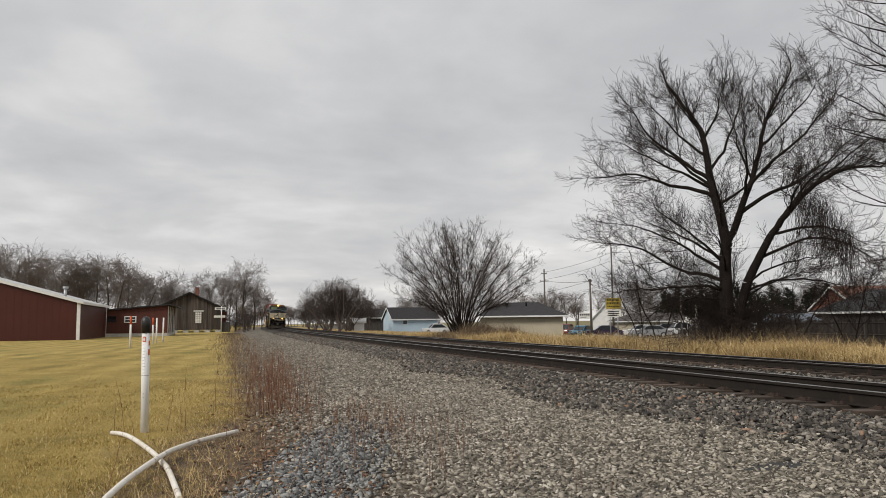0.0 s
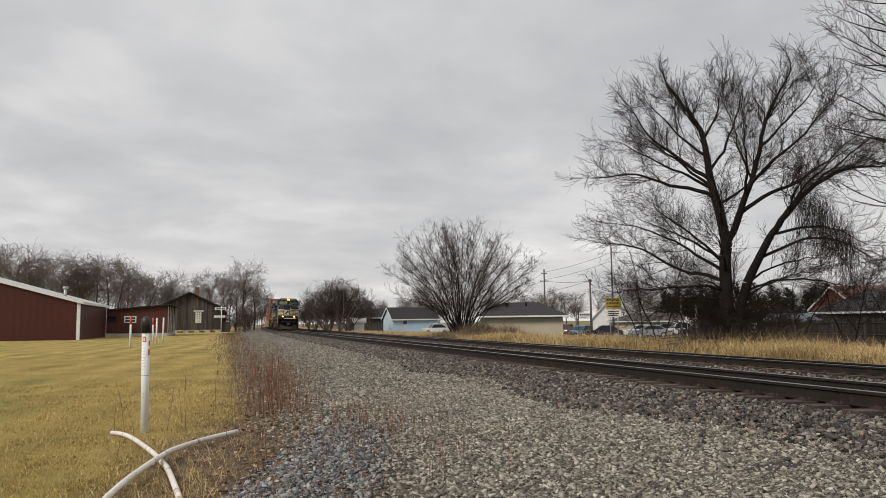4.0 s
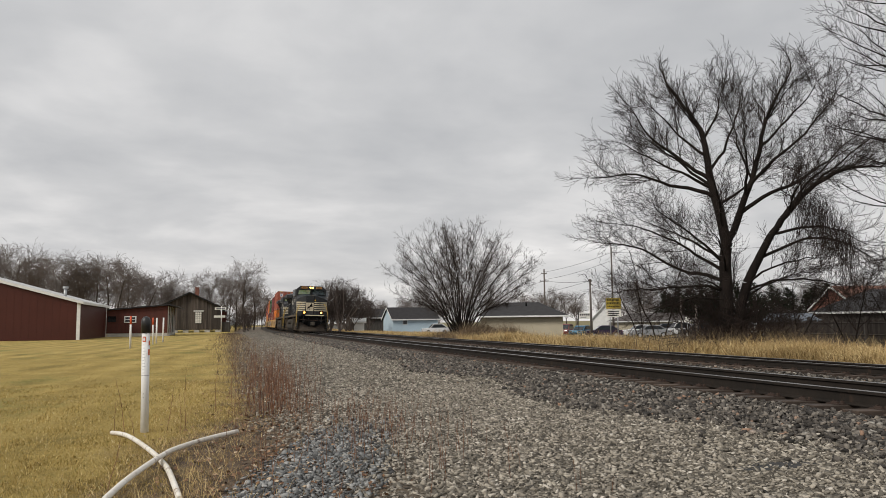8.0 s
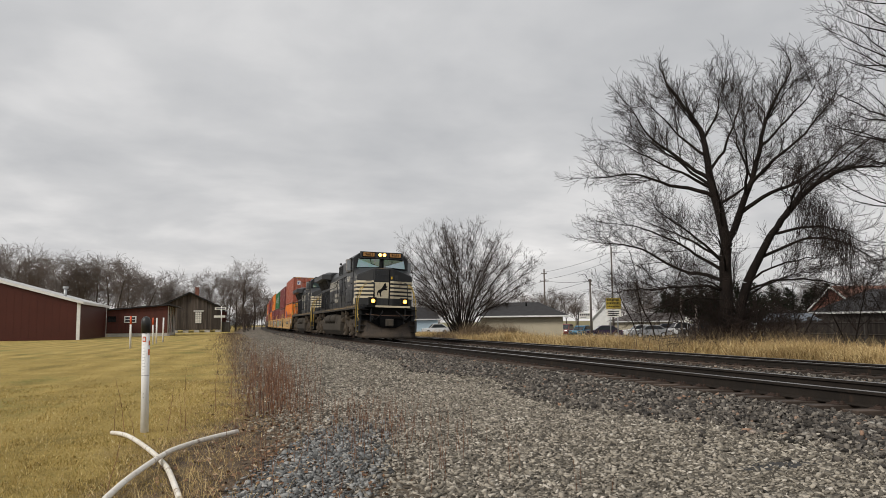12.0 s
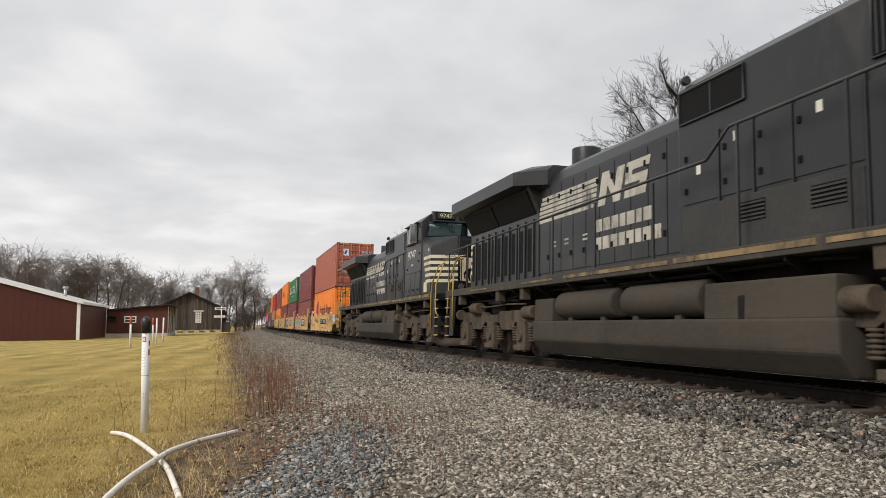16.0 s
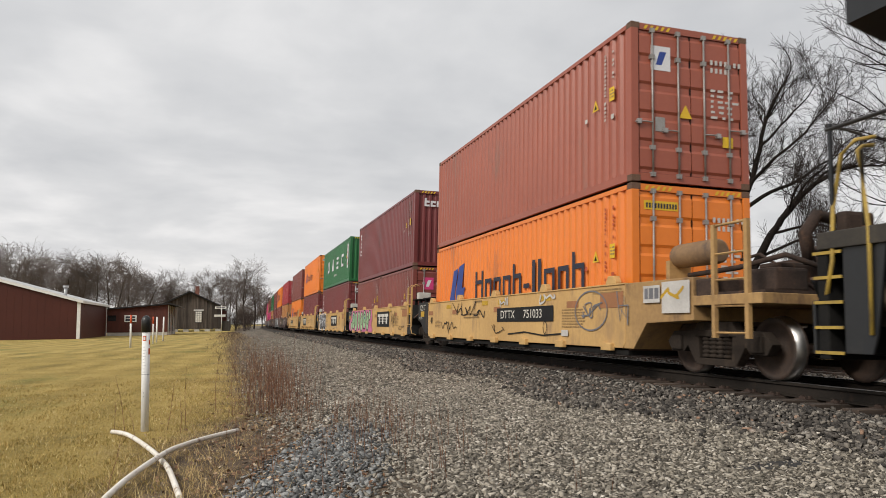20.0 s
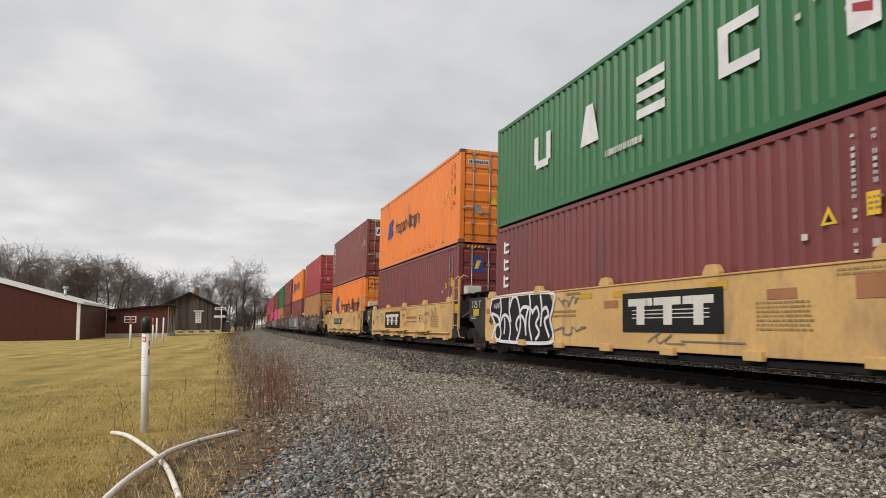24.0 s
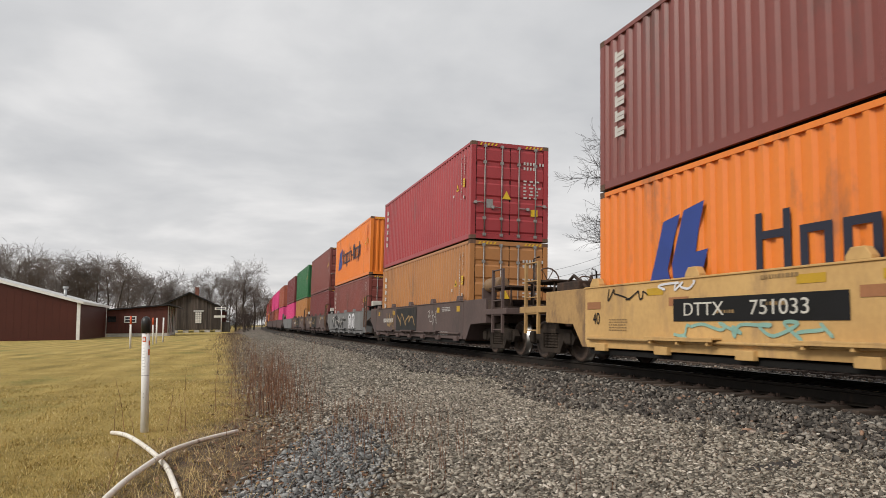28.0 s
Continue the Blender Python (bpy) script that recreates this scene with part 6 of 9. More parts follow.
def locomotive(number, lit):
    """A wide-cab freight locomotive, nose towards -y, in black with cream stripes."""
    state = "with its headlights lit" if lit else "with its headlights off"
    root = tagged(empty("locomotive"), "dusty black six-axle diesel locomotive with cream stripes, " + state, "locomotive", "locomotives")
    K, D, CR = M["loco_black"], M["loco_dirty"], M["cream"]
    P = lambda name, bm, m=K, parent=root, label="": part(name, bm, m, parent, label)
    # frame and walkways
    P("underframe", box(-0.9, 0.9, -10.4, 10.5, 1.1, 1.62, 0.03), M["dark"])
    deck = P("walkway", prism([(-1.54, 1.56), (1.54, 1.56), (1.54, 1.75), (-1.54, 1.75)], -9.75, 10.55, "y", 0.012), D)
    for s in (-1, 1):
        x0, x1 = sorted((s * 1.541, s * 1.553))
        for y0, y1, hi in ((-9.7, -8.75, 1.742), (-8.6, -6.2, 1.735), (-6.05, -4.1, 1.70), (-3.95, -1.2, 1.715), (-1.05, 2.5, 1.70), (3.0, 4.6, 1.68), (6.9, 8.2, 1.67)):
            P("sill_stripe", box(x0, x1, y0, y1, 1.635, hi), M["sill"], deck, "worn dirty cream sill stripe")
        for k in range(14):
            y = -9.2 + k * 1.45
            P("deck_bracket", prism([(s * 0.95, 1.56), (s * 1.5, 1.56), (s * 1.5, 1.50), (s * 0.95, 1.22)], y - 0.015, y + 0.015, "y"), M["dark"], deck)
        # pipes and conduits under the walkway
        for y0, y1, z, r in ((-9.2, -4.6, 1.42, 0.035), (-8.8, -4.9, 1.30, 0.022), (-6.9, -5.5, 1.36, 0.06), (4.6, 9.8, 1.40, 0.03), (5.6, 7.6, 1.32, 0.045), (-4.2, 4.4, 1.49, 0.028), (-1.5, 3.2, 1.44, 0.02)):
            P("under_pipe", tube([(s * 1.2, y0, z), (s * 1.2, y0 + 0.6, z + 0.03), (s * 1.25, (y0 + y1) / 2, z - 0.04), (s * 1.2, y1, z)], r, 7), M["dark"])
        for y in (-8.9, -6.2, -4.75, 4.75, 6.3, 9.3):
            P("hanger", box(min(s * 1.3, s * 1.5), max(s * 1.3, s * 1.5), y - 0.10, y + 0.10, 1.30, 1.57, 0.02), M["truck"], label="dusty bracket under the walkway")
    # fuel tank and air reservoirs
    tank = P("fuel_tank", prism([(-1.25, 0.14), (1.25, 0.14), (1.48, 0.42), (1.48, 0.82), (-1.48, 0.82), (-1.48, 0.42)], -4.15, 4.15, "y", 0.04), M["tank_dust"], label="dust-coated fuel tank")
    P("tank_end", prism([(-1.3, 0.82), (1.3, 0.82), (1.46, 0.80), (1.44, 1.31), (-1.44, 1.31), (-1.46, 0.80)], -4.1, -1.78, "y", 0.03), M["tank_dust"], tank)
    P("tank_rib", prism([(-1.47, 0.5), (1.47, 0.5), (1.47, 1.12), (-1.47, 1.12)], -2.62, -2.5, "y", 0.02), M["dark"], tank, "dark vertical strap on the tank")
    P("tank_end", prism([(-1.3, 0.82), (1.3, 0.82), (1.46, 0.80), (1.44, 1.28), (-1.44, 1.28), (-1.46, 0.80)], 3.2, 4.1, "y", 0.03), M["tank_dust"], tank)
    for s in (-1, 1):
        for y0, y1 in ((-1.66, 0.48), (0.80, 3.05)):
            P("air_reservoir", cyl((s * 1.22, y0, 1.13), (s * 1.22, y1, 1.13), 0.275, 24, 0.09), M["tank_dust"], tank, "dusty brown air reservoir")
        for y in (-1.0, 0.2, 1.3, 2.6):
            P("reservoir_saddle", box(min(s * 1.05, s * 1.35), max(s * 1.05, s * 1.35), y - 0.08, y + 0.08, 0.82, 0.94, 0.01), M["tank_dust"], tank)
    six_wheel_truck(root, TRUCK_Y[0])
    six_wheel_truck(root, TRUCK_Y[1])
    # nose
    bm = bmesh.new()
    low = [(-1.47, -8.2), (-1.47, -9.55), (-0.66, -9.98), (0.36, -10.02), (1.47, -9.55), (1.47, -8.2)]
    zt = [3.78, 3.31, 3.66, 3.66, 3.31, 3.78]
    a = [bm.verts.new((x, y, 1.75)) for x, y in low]
    b = [bm.verts.new((x, y, z)) for (x, y), z in zip(low, zt)]
    ctr = [bm.verts.new((-0.45, -8.2, 3.86)), bm.verts.new((0.45, -8.2, 3.86))]
    for i in range(5):
        bm.faces.new((a[i], a[i + 1], b[i + 1], b[i]))
    for q in ((b[0], b[1], b[2], ctr[0]), (ctr[0], b[2], b[3], ctr[1]), (ctr[1], b[3], b[4], b[5])):
        bm.faces.new(q)
    bm.faces.new(a[::-1])
    bm.faces.new((a[5], a[0], b[0], ctr[0], ctr[1], b[5]))
    bmesh.ops.recalc_face_normals(bm, faces=bm.faces[:])
    bmesh.ops.bevel(bm, geom=bm.edges[:], offset=0.035, segments=2, affect="EDGES")
    nose = P("nose", bm)
    # cream stripes wrap the nose and run back to a point on the cab side
    for k in range(5):
        z0 = 2.13 + k * 0.198
        z1 = z0 + 0.108
        q = [(-1.478, -8.98 + 0.075 * k), (-1.478, -9.556), (-0.67, -9.986)], [(0.20, -10.024), (0.37, -10.030), (1.478, -9.56), (1.478, -8.98 + 0.075 * k)]
        for line in q:
            bs = bmesh.new()
            for (x0, y0), (x1, y1) in zip(line, line[1:]):
                n = Vector((y1 - y0, -(x1 - x0), 0)).normalized() * 0.008
                vs = [Vector(v) for v in ((x0, y0, z0), (x1, y1, z0), (x1, y1, z1), (x0, y0, z1))]
                lo = [bs.verts.new(v + n) for v in vs]
                hi = [bs.verts.new(v - n) for v in vs]
                bs.faces.new(lo), bs.faces.new(hi[::-1])
                for g in range(4):
                    bs.faces.new((lo[g], lo[(g + 1) % 4], hi[(g + 1) % 4], hi[g]))
            bmesh.ops.recalc_face_normals(bs, faces=bs.faces[:])
            P("nose_stripe", bs, CR, nose, "cream paint stripe")
    # the nose door carries a cream panel with a dark rearing shape
    P("emblem_panel", box(-0.60, 0.12, -10.030, -10.018, 2.13, 2.95), CR, nose, "cream panel with a dark rearing shape")
    P("emblem_stub", box(-0.66, -0.60, -10.026, -10.016, 2.66, 2.95), CR, nose, "cream paint stripe")
    shape = [(-0.02, 2.86), (-0.07, 2.93), (-0.13, 2.86), (-0.20, 2.72), (-0.28, 2.60), (-0.42, 2.54), (-0.49, 2.42), (-0.46, 2.26), (-0.42, 2.27), (-0.44, 2.40), (-0.37, 2.42), (-0.34, 2.32),
             (-0.30, 2.20), (-0.25, 2.21), (-0.28, 2.34), (-0.26, 2.46), (-0.14, 2.55), (0.02, 2.54), (0.06, 2.62), (-0.04, 2.62), (0.03, 2.70), (0.06, 2.78), (-0.02, 2.74)]
    eb = prism(shape, -10.037, -10.031, "y")
    P("emblem", eb, M["black"], nose)
    for x, w in ((-0.655, 0.03), (0.145, 0.045)):
        P("door_seam", box(x - w / 2, x + w / 2, -10.05, -9.97, 1.78, 3.60 if x > 0 else 2.98), M["black"], nose)
    P("nose_door", prism([(-0.58, 3.02), (0.10, 3.02), (0.10, 3.55), (-0.58, 3.55)], -10.034, -10.0, "y", 0.01), K, nose)
    P("grab_iron", tube([(-0.50, -10.02, 3.36), (-0.50, -10.09, 3.34), (-0.05, -10.10, 3.34), (-0.05, -10.02, 3.36)], 0.013, 5), K, nose)
    P("grab_iron", tube([(-1.05, -9.80, 3.02), (-1.02, -9.87, 3.02), (-0.78, -10.0, 3.02), (-0.78, -9.92, 3.02)], 0.012, 5), K, nose)
    P("latch_plate", box(-0.16, -0.07, -10.042, -10.03, 3.14, 3.24), K, nose)
    for z in (3.42, 3.05):
        P("bolt", cyl((-0.52, -10.05, z), (-0.52, -10.03, z), 0.03, 8), K, nose)
    P("nose_window", box(0.42, 0.62, -9.99, -9.975, 3.12, 3.36, 0.004), K, nose)
    P("yellow_label", box(0.22, 0.30, -10.036, -10.028, 3.12, 3.26), M["hazard"], nose, "small yellow label")
    P("step_panel", box(-1.484, -1.472, -9.12, -8.72, 1.83, 2.16), CR, nose, "cream panel low on the nose side")
    if lit:
        P("step_panel", prism([(-9.0, 2.16), (-8.93, 2.16), (-8.93, 2.36), (-9.0, 2.36)], -1.484, -1.472, "x"), CR, nose)
    P("side_tag", box(-1.482, -1.47, -9.30, -9.22, 3.18, 3.27), M["white_paint"], nose)
    # posts with folded bars on the front platform
    for x in (-0.70, 1.02):
        P("front_rail", tube([(x, -10.46, 1.75), (x, -10.46, 2.86), (x - 0.08, -10.3, 2.92), (x - 0.08, -10.06, 2.92)], 0.02, 6), K, nose)
    # cab
    cab = P("cab", prism([(-1.5, 1.75), (1.5, 1.75), (1.5, 4.30), (1.18, 4.60), (0.6, 4.68), (-0.6, 4.68), (-1.18, 4.60), (-1.5, 4.32)], -8.35, -6.1, "y", 0.03))
    # sloping brow over the windscreens
    P("brow", prism([(-8.62, 4.30), (-8.30, 4.22), (-8.30, 4.69), (-8.55, 4.66)], -1.16, 1.16, "x", 0.02), K, cab)
    for s in (-1, 1):
        sx = lambda a, b: sorted((s * a, s * b))
        # windscreens lean back from the nose to the brow
        wb = bmesh.new()
        vs = [wb.verts.new(v) for v in ((s * 0.12, -8.50, 3.87), (s * 1.32, -8.40, 3.80), (s * 1.24, -8.42, 4.24), (s * 0.12, -8.52, 4.29))]
        ws = [wb.verts.new(v.co + Vector((0, 0.02, 0))) for v in vs]
        wb.faces.new(vs), wb.faces.new(ws[::-1])
        for j in range(4):
            wb.faces.new((vs[j], vs[(j + 1) % 4], ws[(j + 1) % 4], ws[j]))
        P("windscreen", wb, M["screen"], cab, "iridescent sloping windscreen")
        P("windscreen_frame", tube([(s * 0.10, -8.50, 3.85), (s * 1.34, -8.40, 3.78), (s * 1.26, -8.43, 4.27), (s * 0.10, -8.53, 4.32), (s * 0.10, -8.50, 3.85)], 0.03, 6), K, cab)
        P("wiper", tube([(s * 0.62, -8.60, 4.32), (s * 0.56, -8.56, 4.02), (s * 0.38, -8.58, 3.96)], 0.014, 5), M["black"], cab)
        nb = P("number_board", box(*sx(0.42, 1.02), -8.66, -8.61, 4.40, 4.60, 0.01), M["board_on" if lit else "board_off"], cab, "lit amber number board" if lit else "dark number board with pale digits")
        text(number, 0.20, M["black" if lit else "pale_digits"], nb, Matrix.Translation((s * 0.72, -8.666, 4.495)) @ Matrix.Rotation(math.pi / 2, 4, "X"), "number", 0.001, 1.15)
        P("board_frame", box(*sx(0.37, 1.07), -8.62, -8.56, 4.35, 4.65, 0.01), M["black"], cab)
        lamp = P("headlight", cyl((s * 0.12, -8.66, 4.50), (s * 0.12, -8.56, 4.50), 0.105, 18), M["black"], cab)
        P("headlight_lens", cyl((s * 0.12, -8.675, 4.50), (s * 0.12, -8.662, 4.50), 0.085, 18), M["lamp_on" if lit else "lamp_off"], lamp)
        # side windows, awning and mirrors
        P("side_window", box(*sx(1.494, 1.506), -7.72, -6.36, 3.66, 4.27), M["cab_window"], cab, "dark cab side window")
        P("window_pane", box(*sx(1.506, 1.514), -6.98, -6.42, 3.70, 4.23), M["pale_glass"], cab, "pale sliding window pane reflecting the sky")
        P("side_window", box(*sx(1.494, 1.506), -8.22, -7.95, 3.70, 4.10), M["cab_window"], cab)
        for y in (-7.75, -7.02, -6.36):
            P("window_frame", box(*sx(1.5, 1.53), y - 0.03, y + 0.03, 3.62, 4.30), M["galv"] if y == -6.36 else K, cab)
        P("window_sill", box(*sx(1.5, 1.60), -7.8, -6.33, 3.61, 3.655, 0.01), K, cab)
        P("awning", box(*sx(1.46, 1.62), -8.0, -6.2, 4.29, 4.325, 0.01), K, cab)
        mr_ = P("mirror", box(*sx(1.53, 1.80), -7.84, -7.79, 3.60, 4.27, 0.02), M["galv"], cab, "grey upright mirror beside the cab window")
        P("mirror_face", box(*sx(1.555, 1.775), -7.846, -7.841, 3.66, 4.21), M["pale_glass"], mr_)
        # battery-box doors under the window
        P("lower_panel", box(*sx(1.5, 1.514), -8.28, -6.05, 1.80, 2.58, 0.006), K, cab)
        P("panel_rim", box(*sx(1.5, 1.528), -8.30, -6.03, 2.58, 2.61), K, cab)
        for y in (-7.0, -7.62):
            P("panel_seam", box(*sx(1.512, 1.518), y - 0.008, y + 0.008, 1.80, 2.57), M["black"], cab)
        for y in (-6.3, -6.75, -7.25, -7.45, -7.85, -8.1):
            P("panel_latch", box(*sx(1.514, 1.528), y - 0.02, y + 0.02, 1.92, 2.0), M["black"], cab)
        for y, z in ((-6.4, 2.75), (-8.15, 3.22), (-8.02, 2.95)):
            P("bolt", cyl((s * 1.5, y, z), (s * 1.53, y, z), 0.03, 8), M["black"], cab)
        tm = Matrix.Translation((s * 1.506, -7.02, 3.225)) @ Matrix.Rotation(-s * -math.pi / 2, 4, "Z") @ Matrix.Rotation(math.pi / 2, 4, "X")
        text(number, 0.43, M["white_paint"], cab, tm, "number", 0.002, 1.36)
        for a, b in ((-7.12, -7.0), (-7.24, -7.18)):
            P("small_mark", box(*sx(1.5, 1.506), a, b, 2.84, 2.91), M["white_paint"], cab)
    # tall hood behind the cab, then the engine hood, then the radiator section
    hood = P("tall_hood", prism([(-1.18, 1.75), (1.18, 1.75), (1.18, 4.40), (0.95, 4.60), (-0.95, 4.60), (-1.18, 4.40)], -6.1, -0.82, "y", 0.025))
    eng = P("engine_hood", prism([(-0.98, 1.75), (0.98, 1.75), (0.98, 3.90), (0.88, 4.14), (0.66, 4.30), (-0.66, 4.30), (-0.88, 4.14), (-0.98, 3.90)], -0.82, 4.9, "y", 0.02))
    rad = P("radiator_hood", prism([(-1.02, 1.75), (1.02, 1.75), (1.02, 3.28), (1.30, 3.95), (1.30, 4.3), (-1.30, 4.3), (-1.30, 3.95), (-1.02, 3.35)], 4.9, 9.75, "y", 0.02))
    wg = bmesh.new()
    sec = [(-1.57, 3.97), (-1.57, 4.28), (-1.1, 4.46), (1.1, 4.46), (1.57, 4.28), (1.57, 3.97), (1.08, 3.84), (-1.08, 3.84)]
    near_ = [(-1.05, 3.90), (-1.05, 4.24), (-0.9, 4.36), (0.9, 4.36), (1.05, 4.24), (1.05, 3.90), (0.95, 3.84), (-0.95, 3.84)]
    rings = [[wg.verts.new((x, y, z)) for x, z in sc] for y, sc in ((10.0, sec), (5.15, sec), (4.35, near_))]
    for r0, r1 in zip(rings, rings[1:]):
        for k in range(8):
            wg.faces.new((r0[k], r0[(k + 1) % 8], r1[(k + 1) % 8], r1[k]))
    wg.faces.new(rings[0]), wg.faces.new(rings[-1][::-1])
    bmesh.ops.recalc_face_normals(wg, faces=wg.faces[:])
    P("radiator_wing", wg, K, rad)
    P("exhaust_outlet", cyl((0, 4.5, 4.12), (0, 4.5, 4.84), 0.34, 20, 0.02), K, eng)
    P("horn", cyl((-0.2, -5.2, 4.70), (-0.2, -4.7, 4.70), 0.09, 12), K, hood)
    for y in (-5.2, -1.0):
        P("lifting_eye", cyl((-1.12, y, 4.56), (-1.12, y + 0.1, 4.56), 0.07, 10), K, hood)
    for s in (-1, 1):
        sx = lambda a, b: sorted((s * a, s * b))
        # grilles and doors of the tall hood
        for y0, y1, z0, z1, lou in ((-5.62, -5.30, 4.06, 4.36, 0), (-5.12, -4.48, 3.66, 4.34, 7), (-2.38, -0.90, 3.84, 4.34, 0)):
            P("grille", box(*sx(1.18, 1.195), y0, y1, z0, z1), M["black"], hood, "dark intake grille")
            P("grille_frame", tube([(s * 1.2, y0, z0), (s * 1.2, y1, z0), (s * 1.2, y1, z1), (s * 1.2, y0, z1), (s * 1.2, y0, z0)], 0.022, 5), K, hood)
            for k in range(lou):
                P("louver", box(*sx(1.195, 1.21), y0 + 0.05 + k * 0.085, y0 + 0.08 + k * 0.085, z0 + 0.03, z1 - 0.03), K, hood)
        P("grille_mesh", box(*sx(1.195, 1.198), -1.66, -1.63, 3.86, 4.32), K, hood)
        for y0, y1 in ((-4.32, -3.28), (-3.22, -2.58), (-2.50, -1.86), (-1.78, -0.95)):
            dr = P("hood_door", box(*sx(1.18, 1.196), y0, y1, 2.56, 3.48, 0.006), K, hood)
            for z in (3.22, 2.72):
                P("latch", box(*sx(1.196, 1.218), y1 - 0.12, y1 - 0.07, z, z + 0.09), M["black"], dr)
        P("hood_door", box(*sx(1.18, 1.2), -6.0, -4.40, 1.80, 3.42, 0.006), K, hood)
        for y in (-4.36, -3.25, -2.54, -1.82):
            P("seam_strip", box(*sx(1.18, 1.21), y - 0.02, y + 0.02, 1.78, 3.55), K, hood)
        for y, z in ((-1.35, 2.98), (-2.2, 3.3), (-3.7, 3.28)):
            P("warning_label", box(*sx(1.196, 1.2), y - 0.05, y + 0.05, z, z + 0.14), M["white_paint"], hood, "small white warning label")
        P("lower_casing", box(*sx(1.18, 1.215), -4.32, -0.95, 1.75, 2.50, 0.012), M["hood_dust"], hood, "dust-grey lower hood doors")
        for y in (-2.5, -3.82):
            lv = P("louver_vent", box(*sx(1.215, 1.219), y - 0.27, y + 0.27, 2.13, 2.40), M["black"], hood, "slotted vent")
            for k in range(5):
                P("slat", box(*sx(1.216, 1.236), y - 0.27, y + 0.27, 2.135 + k * 0.054, 2.162 + k * 0.054), M["hood_dust"], lv)
        # engine doors with battens
        for k in range(10):
            y0 = -0.8 + k * 0.57
            dr = P("engine_door", box(*sx(0.98, 0.995), y0 + 0.012, y0 + 0.558, 1.9, 3.84, 0.008), K, eng)
            P("latch", box(*sx(0.995, 1.02), y0 + 0.06, y0 + 0.11, 3.5, 3.6), M["dark"], dr)
            P("latch", box(*sx(0.995, 1.02), y0 + 0.06, y0 + 0.11, 2.2, 2.3), M["dark"], dr)
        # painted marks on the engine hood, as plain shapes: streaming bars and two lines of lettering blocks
        X = s * 0.9975
        bars = []
        f = (lambda a: a) if s < 0 else (lambda a: 4.4 - a + 0.2)
        for k in range(6):
            bars.append(rect(f(5.05 - 0.06 * k), f(2.22 - 0.02 * k), 3.06 + k * 0.101, 3.06 + k * 0.101 + 0.072))
        for a0 in (2.12, 1.55):
            bars.append([(f(a0), 3.04), (f(a0 - 0.28), 3.04), (f(a0 - 0.46), 3.68), (f(a0 - 0.18), 3.68)])
        bars.append([(f(1.92), 3.68), (f(1.70), 3.68), (f(1.27), 3.04), (f(1.49), 3.04)])
        for a0, a1, z0, z1 in ((1.14, 0.42, 3.04, 3.20), (1.10, 0.36, 3.29, 3.43), (1.06, 0.28, 3.52, 3.68), (0.62, 0.40, 3.20, 3.29), (1.09, 0.86, 3.43, 3.52)):
            bars.append([(f(a0), z0), (f(a1), z0), (f(a1 - (z1 - z0) * 0.25), z1), (f(a0 - (z1 - z0) * 0.25), z1)])
        tagged(on_side("painted_mark", bars, M["faded_mark"], eng, X, "worn white painted mark"), kind="stuff")
        for z, ws in ((2.53, (0.25, 0.26, 0.25, 0.20, 0.26, 0.19, 0.26)), (2.18, (0.22, 0.26, 0.24, 0.22, 0.25, 0.20, 0.25, 0.26))):
            q, pos = [], 2.20
            for wd in ws:
                q.append(rect(f(pos), f(pos - wd), z + 0.015, z + 0.255))
                pos -= wd + 0.05
            tagged(on_side("lettering", q, M["faded_mark"], eng, X, "white lettering drawn as blocks"), kind="stuff")
        tagged(on_side("lettering", [rect(f(a), f(a - 0.2), 2.45 + dz, 2.49 + dz) for a in (4.2, 3.6, 2.75) for dz in (0.0, 0.09)], M["faded_mark"], eng, X, "small white stencil bars"), kind="stuff")
        # radiator screens and door battens
        for y0, y1 in ((5.05, 7.3), (7.42, 9.65)):
            P("radiator_screen", prism([(s * 1.05, 3.33), (s * 1.315, 3.86), (s * 1.30, 3.86), (s * 1.03, 3.33)], y0, y1, "y"), M["black"], rad, "black slanting radiator screen")
        for k in range(9):
            y0 = 5.1 + k * 0.51
            P("radiator_door", box(*sx(1.02, 1.035), y0 + 0.16, y0 + 0.40, 2.0, 3.02, 0.004), M["black"], rad)
            P("batten", box(*sx(1.02, 1.06), y0 + 0.02, y0 + 0.10, 1.80, 3.22, 0.006), K, rad)
        # handrails along the walkway
        for k in range(5):
            P("rear_stripe", box(*sx(1.02, 1.027), 9.45, 9.73, 2.2 + k * 0.19, 2.305 + k * 0.19), CR, rad, "cream paint stripe")
        rail_pts = [(s * 1.5, 10.4, 2.90), (s * 1.5, -1.95, 3.04), (s * 1.5, -2.45, 3.40), (s * 1.5, -6.1, 3.44)]
        hr = P("handrail", tube(rail_pts, 0.024, 7), M["handrail"], root, "dusty steel handrail")
        for y in (10.35, 8.6, 6.7, 4.9, 3.1, 1.3, -0.6, -2.6, -4.4, -5.9):
            z1 = 2.96 if y > -2.2 else 3.41
            P("stanchion", box(*sx(1.485, 1.515), y - 0.022, y + 0.022, 1.75, z1), K, hr)
        # corner steps, front and rear
        for way in (-1, 1):
            F_ = lambda y: y if way < 0 else -y
            yb = lambda a, b: sorted((F_(a), F_(b)))
            st = P("step_well", box(*sx(0.86, 0.90), *yb(-9.7, -10.66), 0.40, 1.60), K, root)
            plate = [(-9.66, 1.745), (-10.24, 1.745), (-10.24, 0.42), (-9.90, 0.42), (-9.84, 0.60)]
            P("step_panel", prism([(F_(y), z) for y, z in plate], *sx(1.46, 1.495), "x", 0.008), K, st, "black side plate beside the steps")
            P("step_back", box(*sx(0.9, 1.47), *yb(-10.22, -10.25), 0.42, 1.72), K, st)
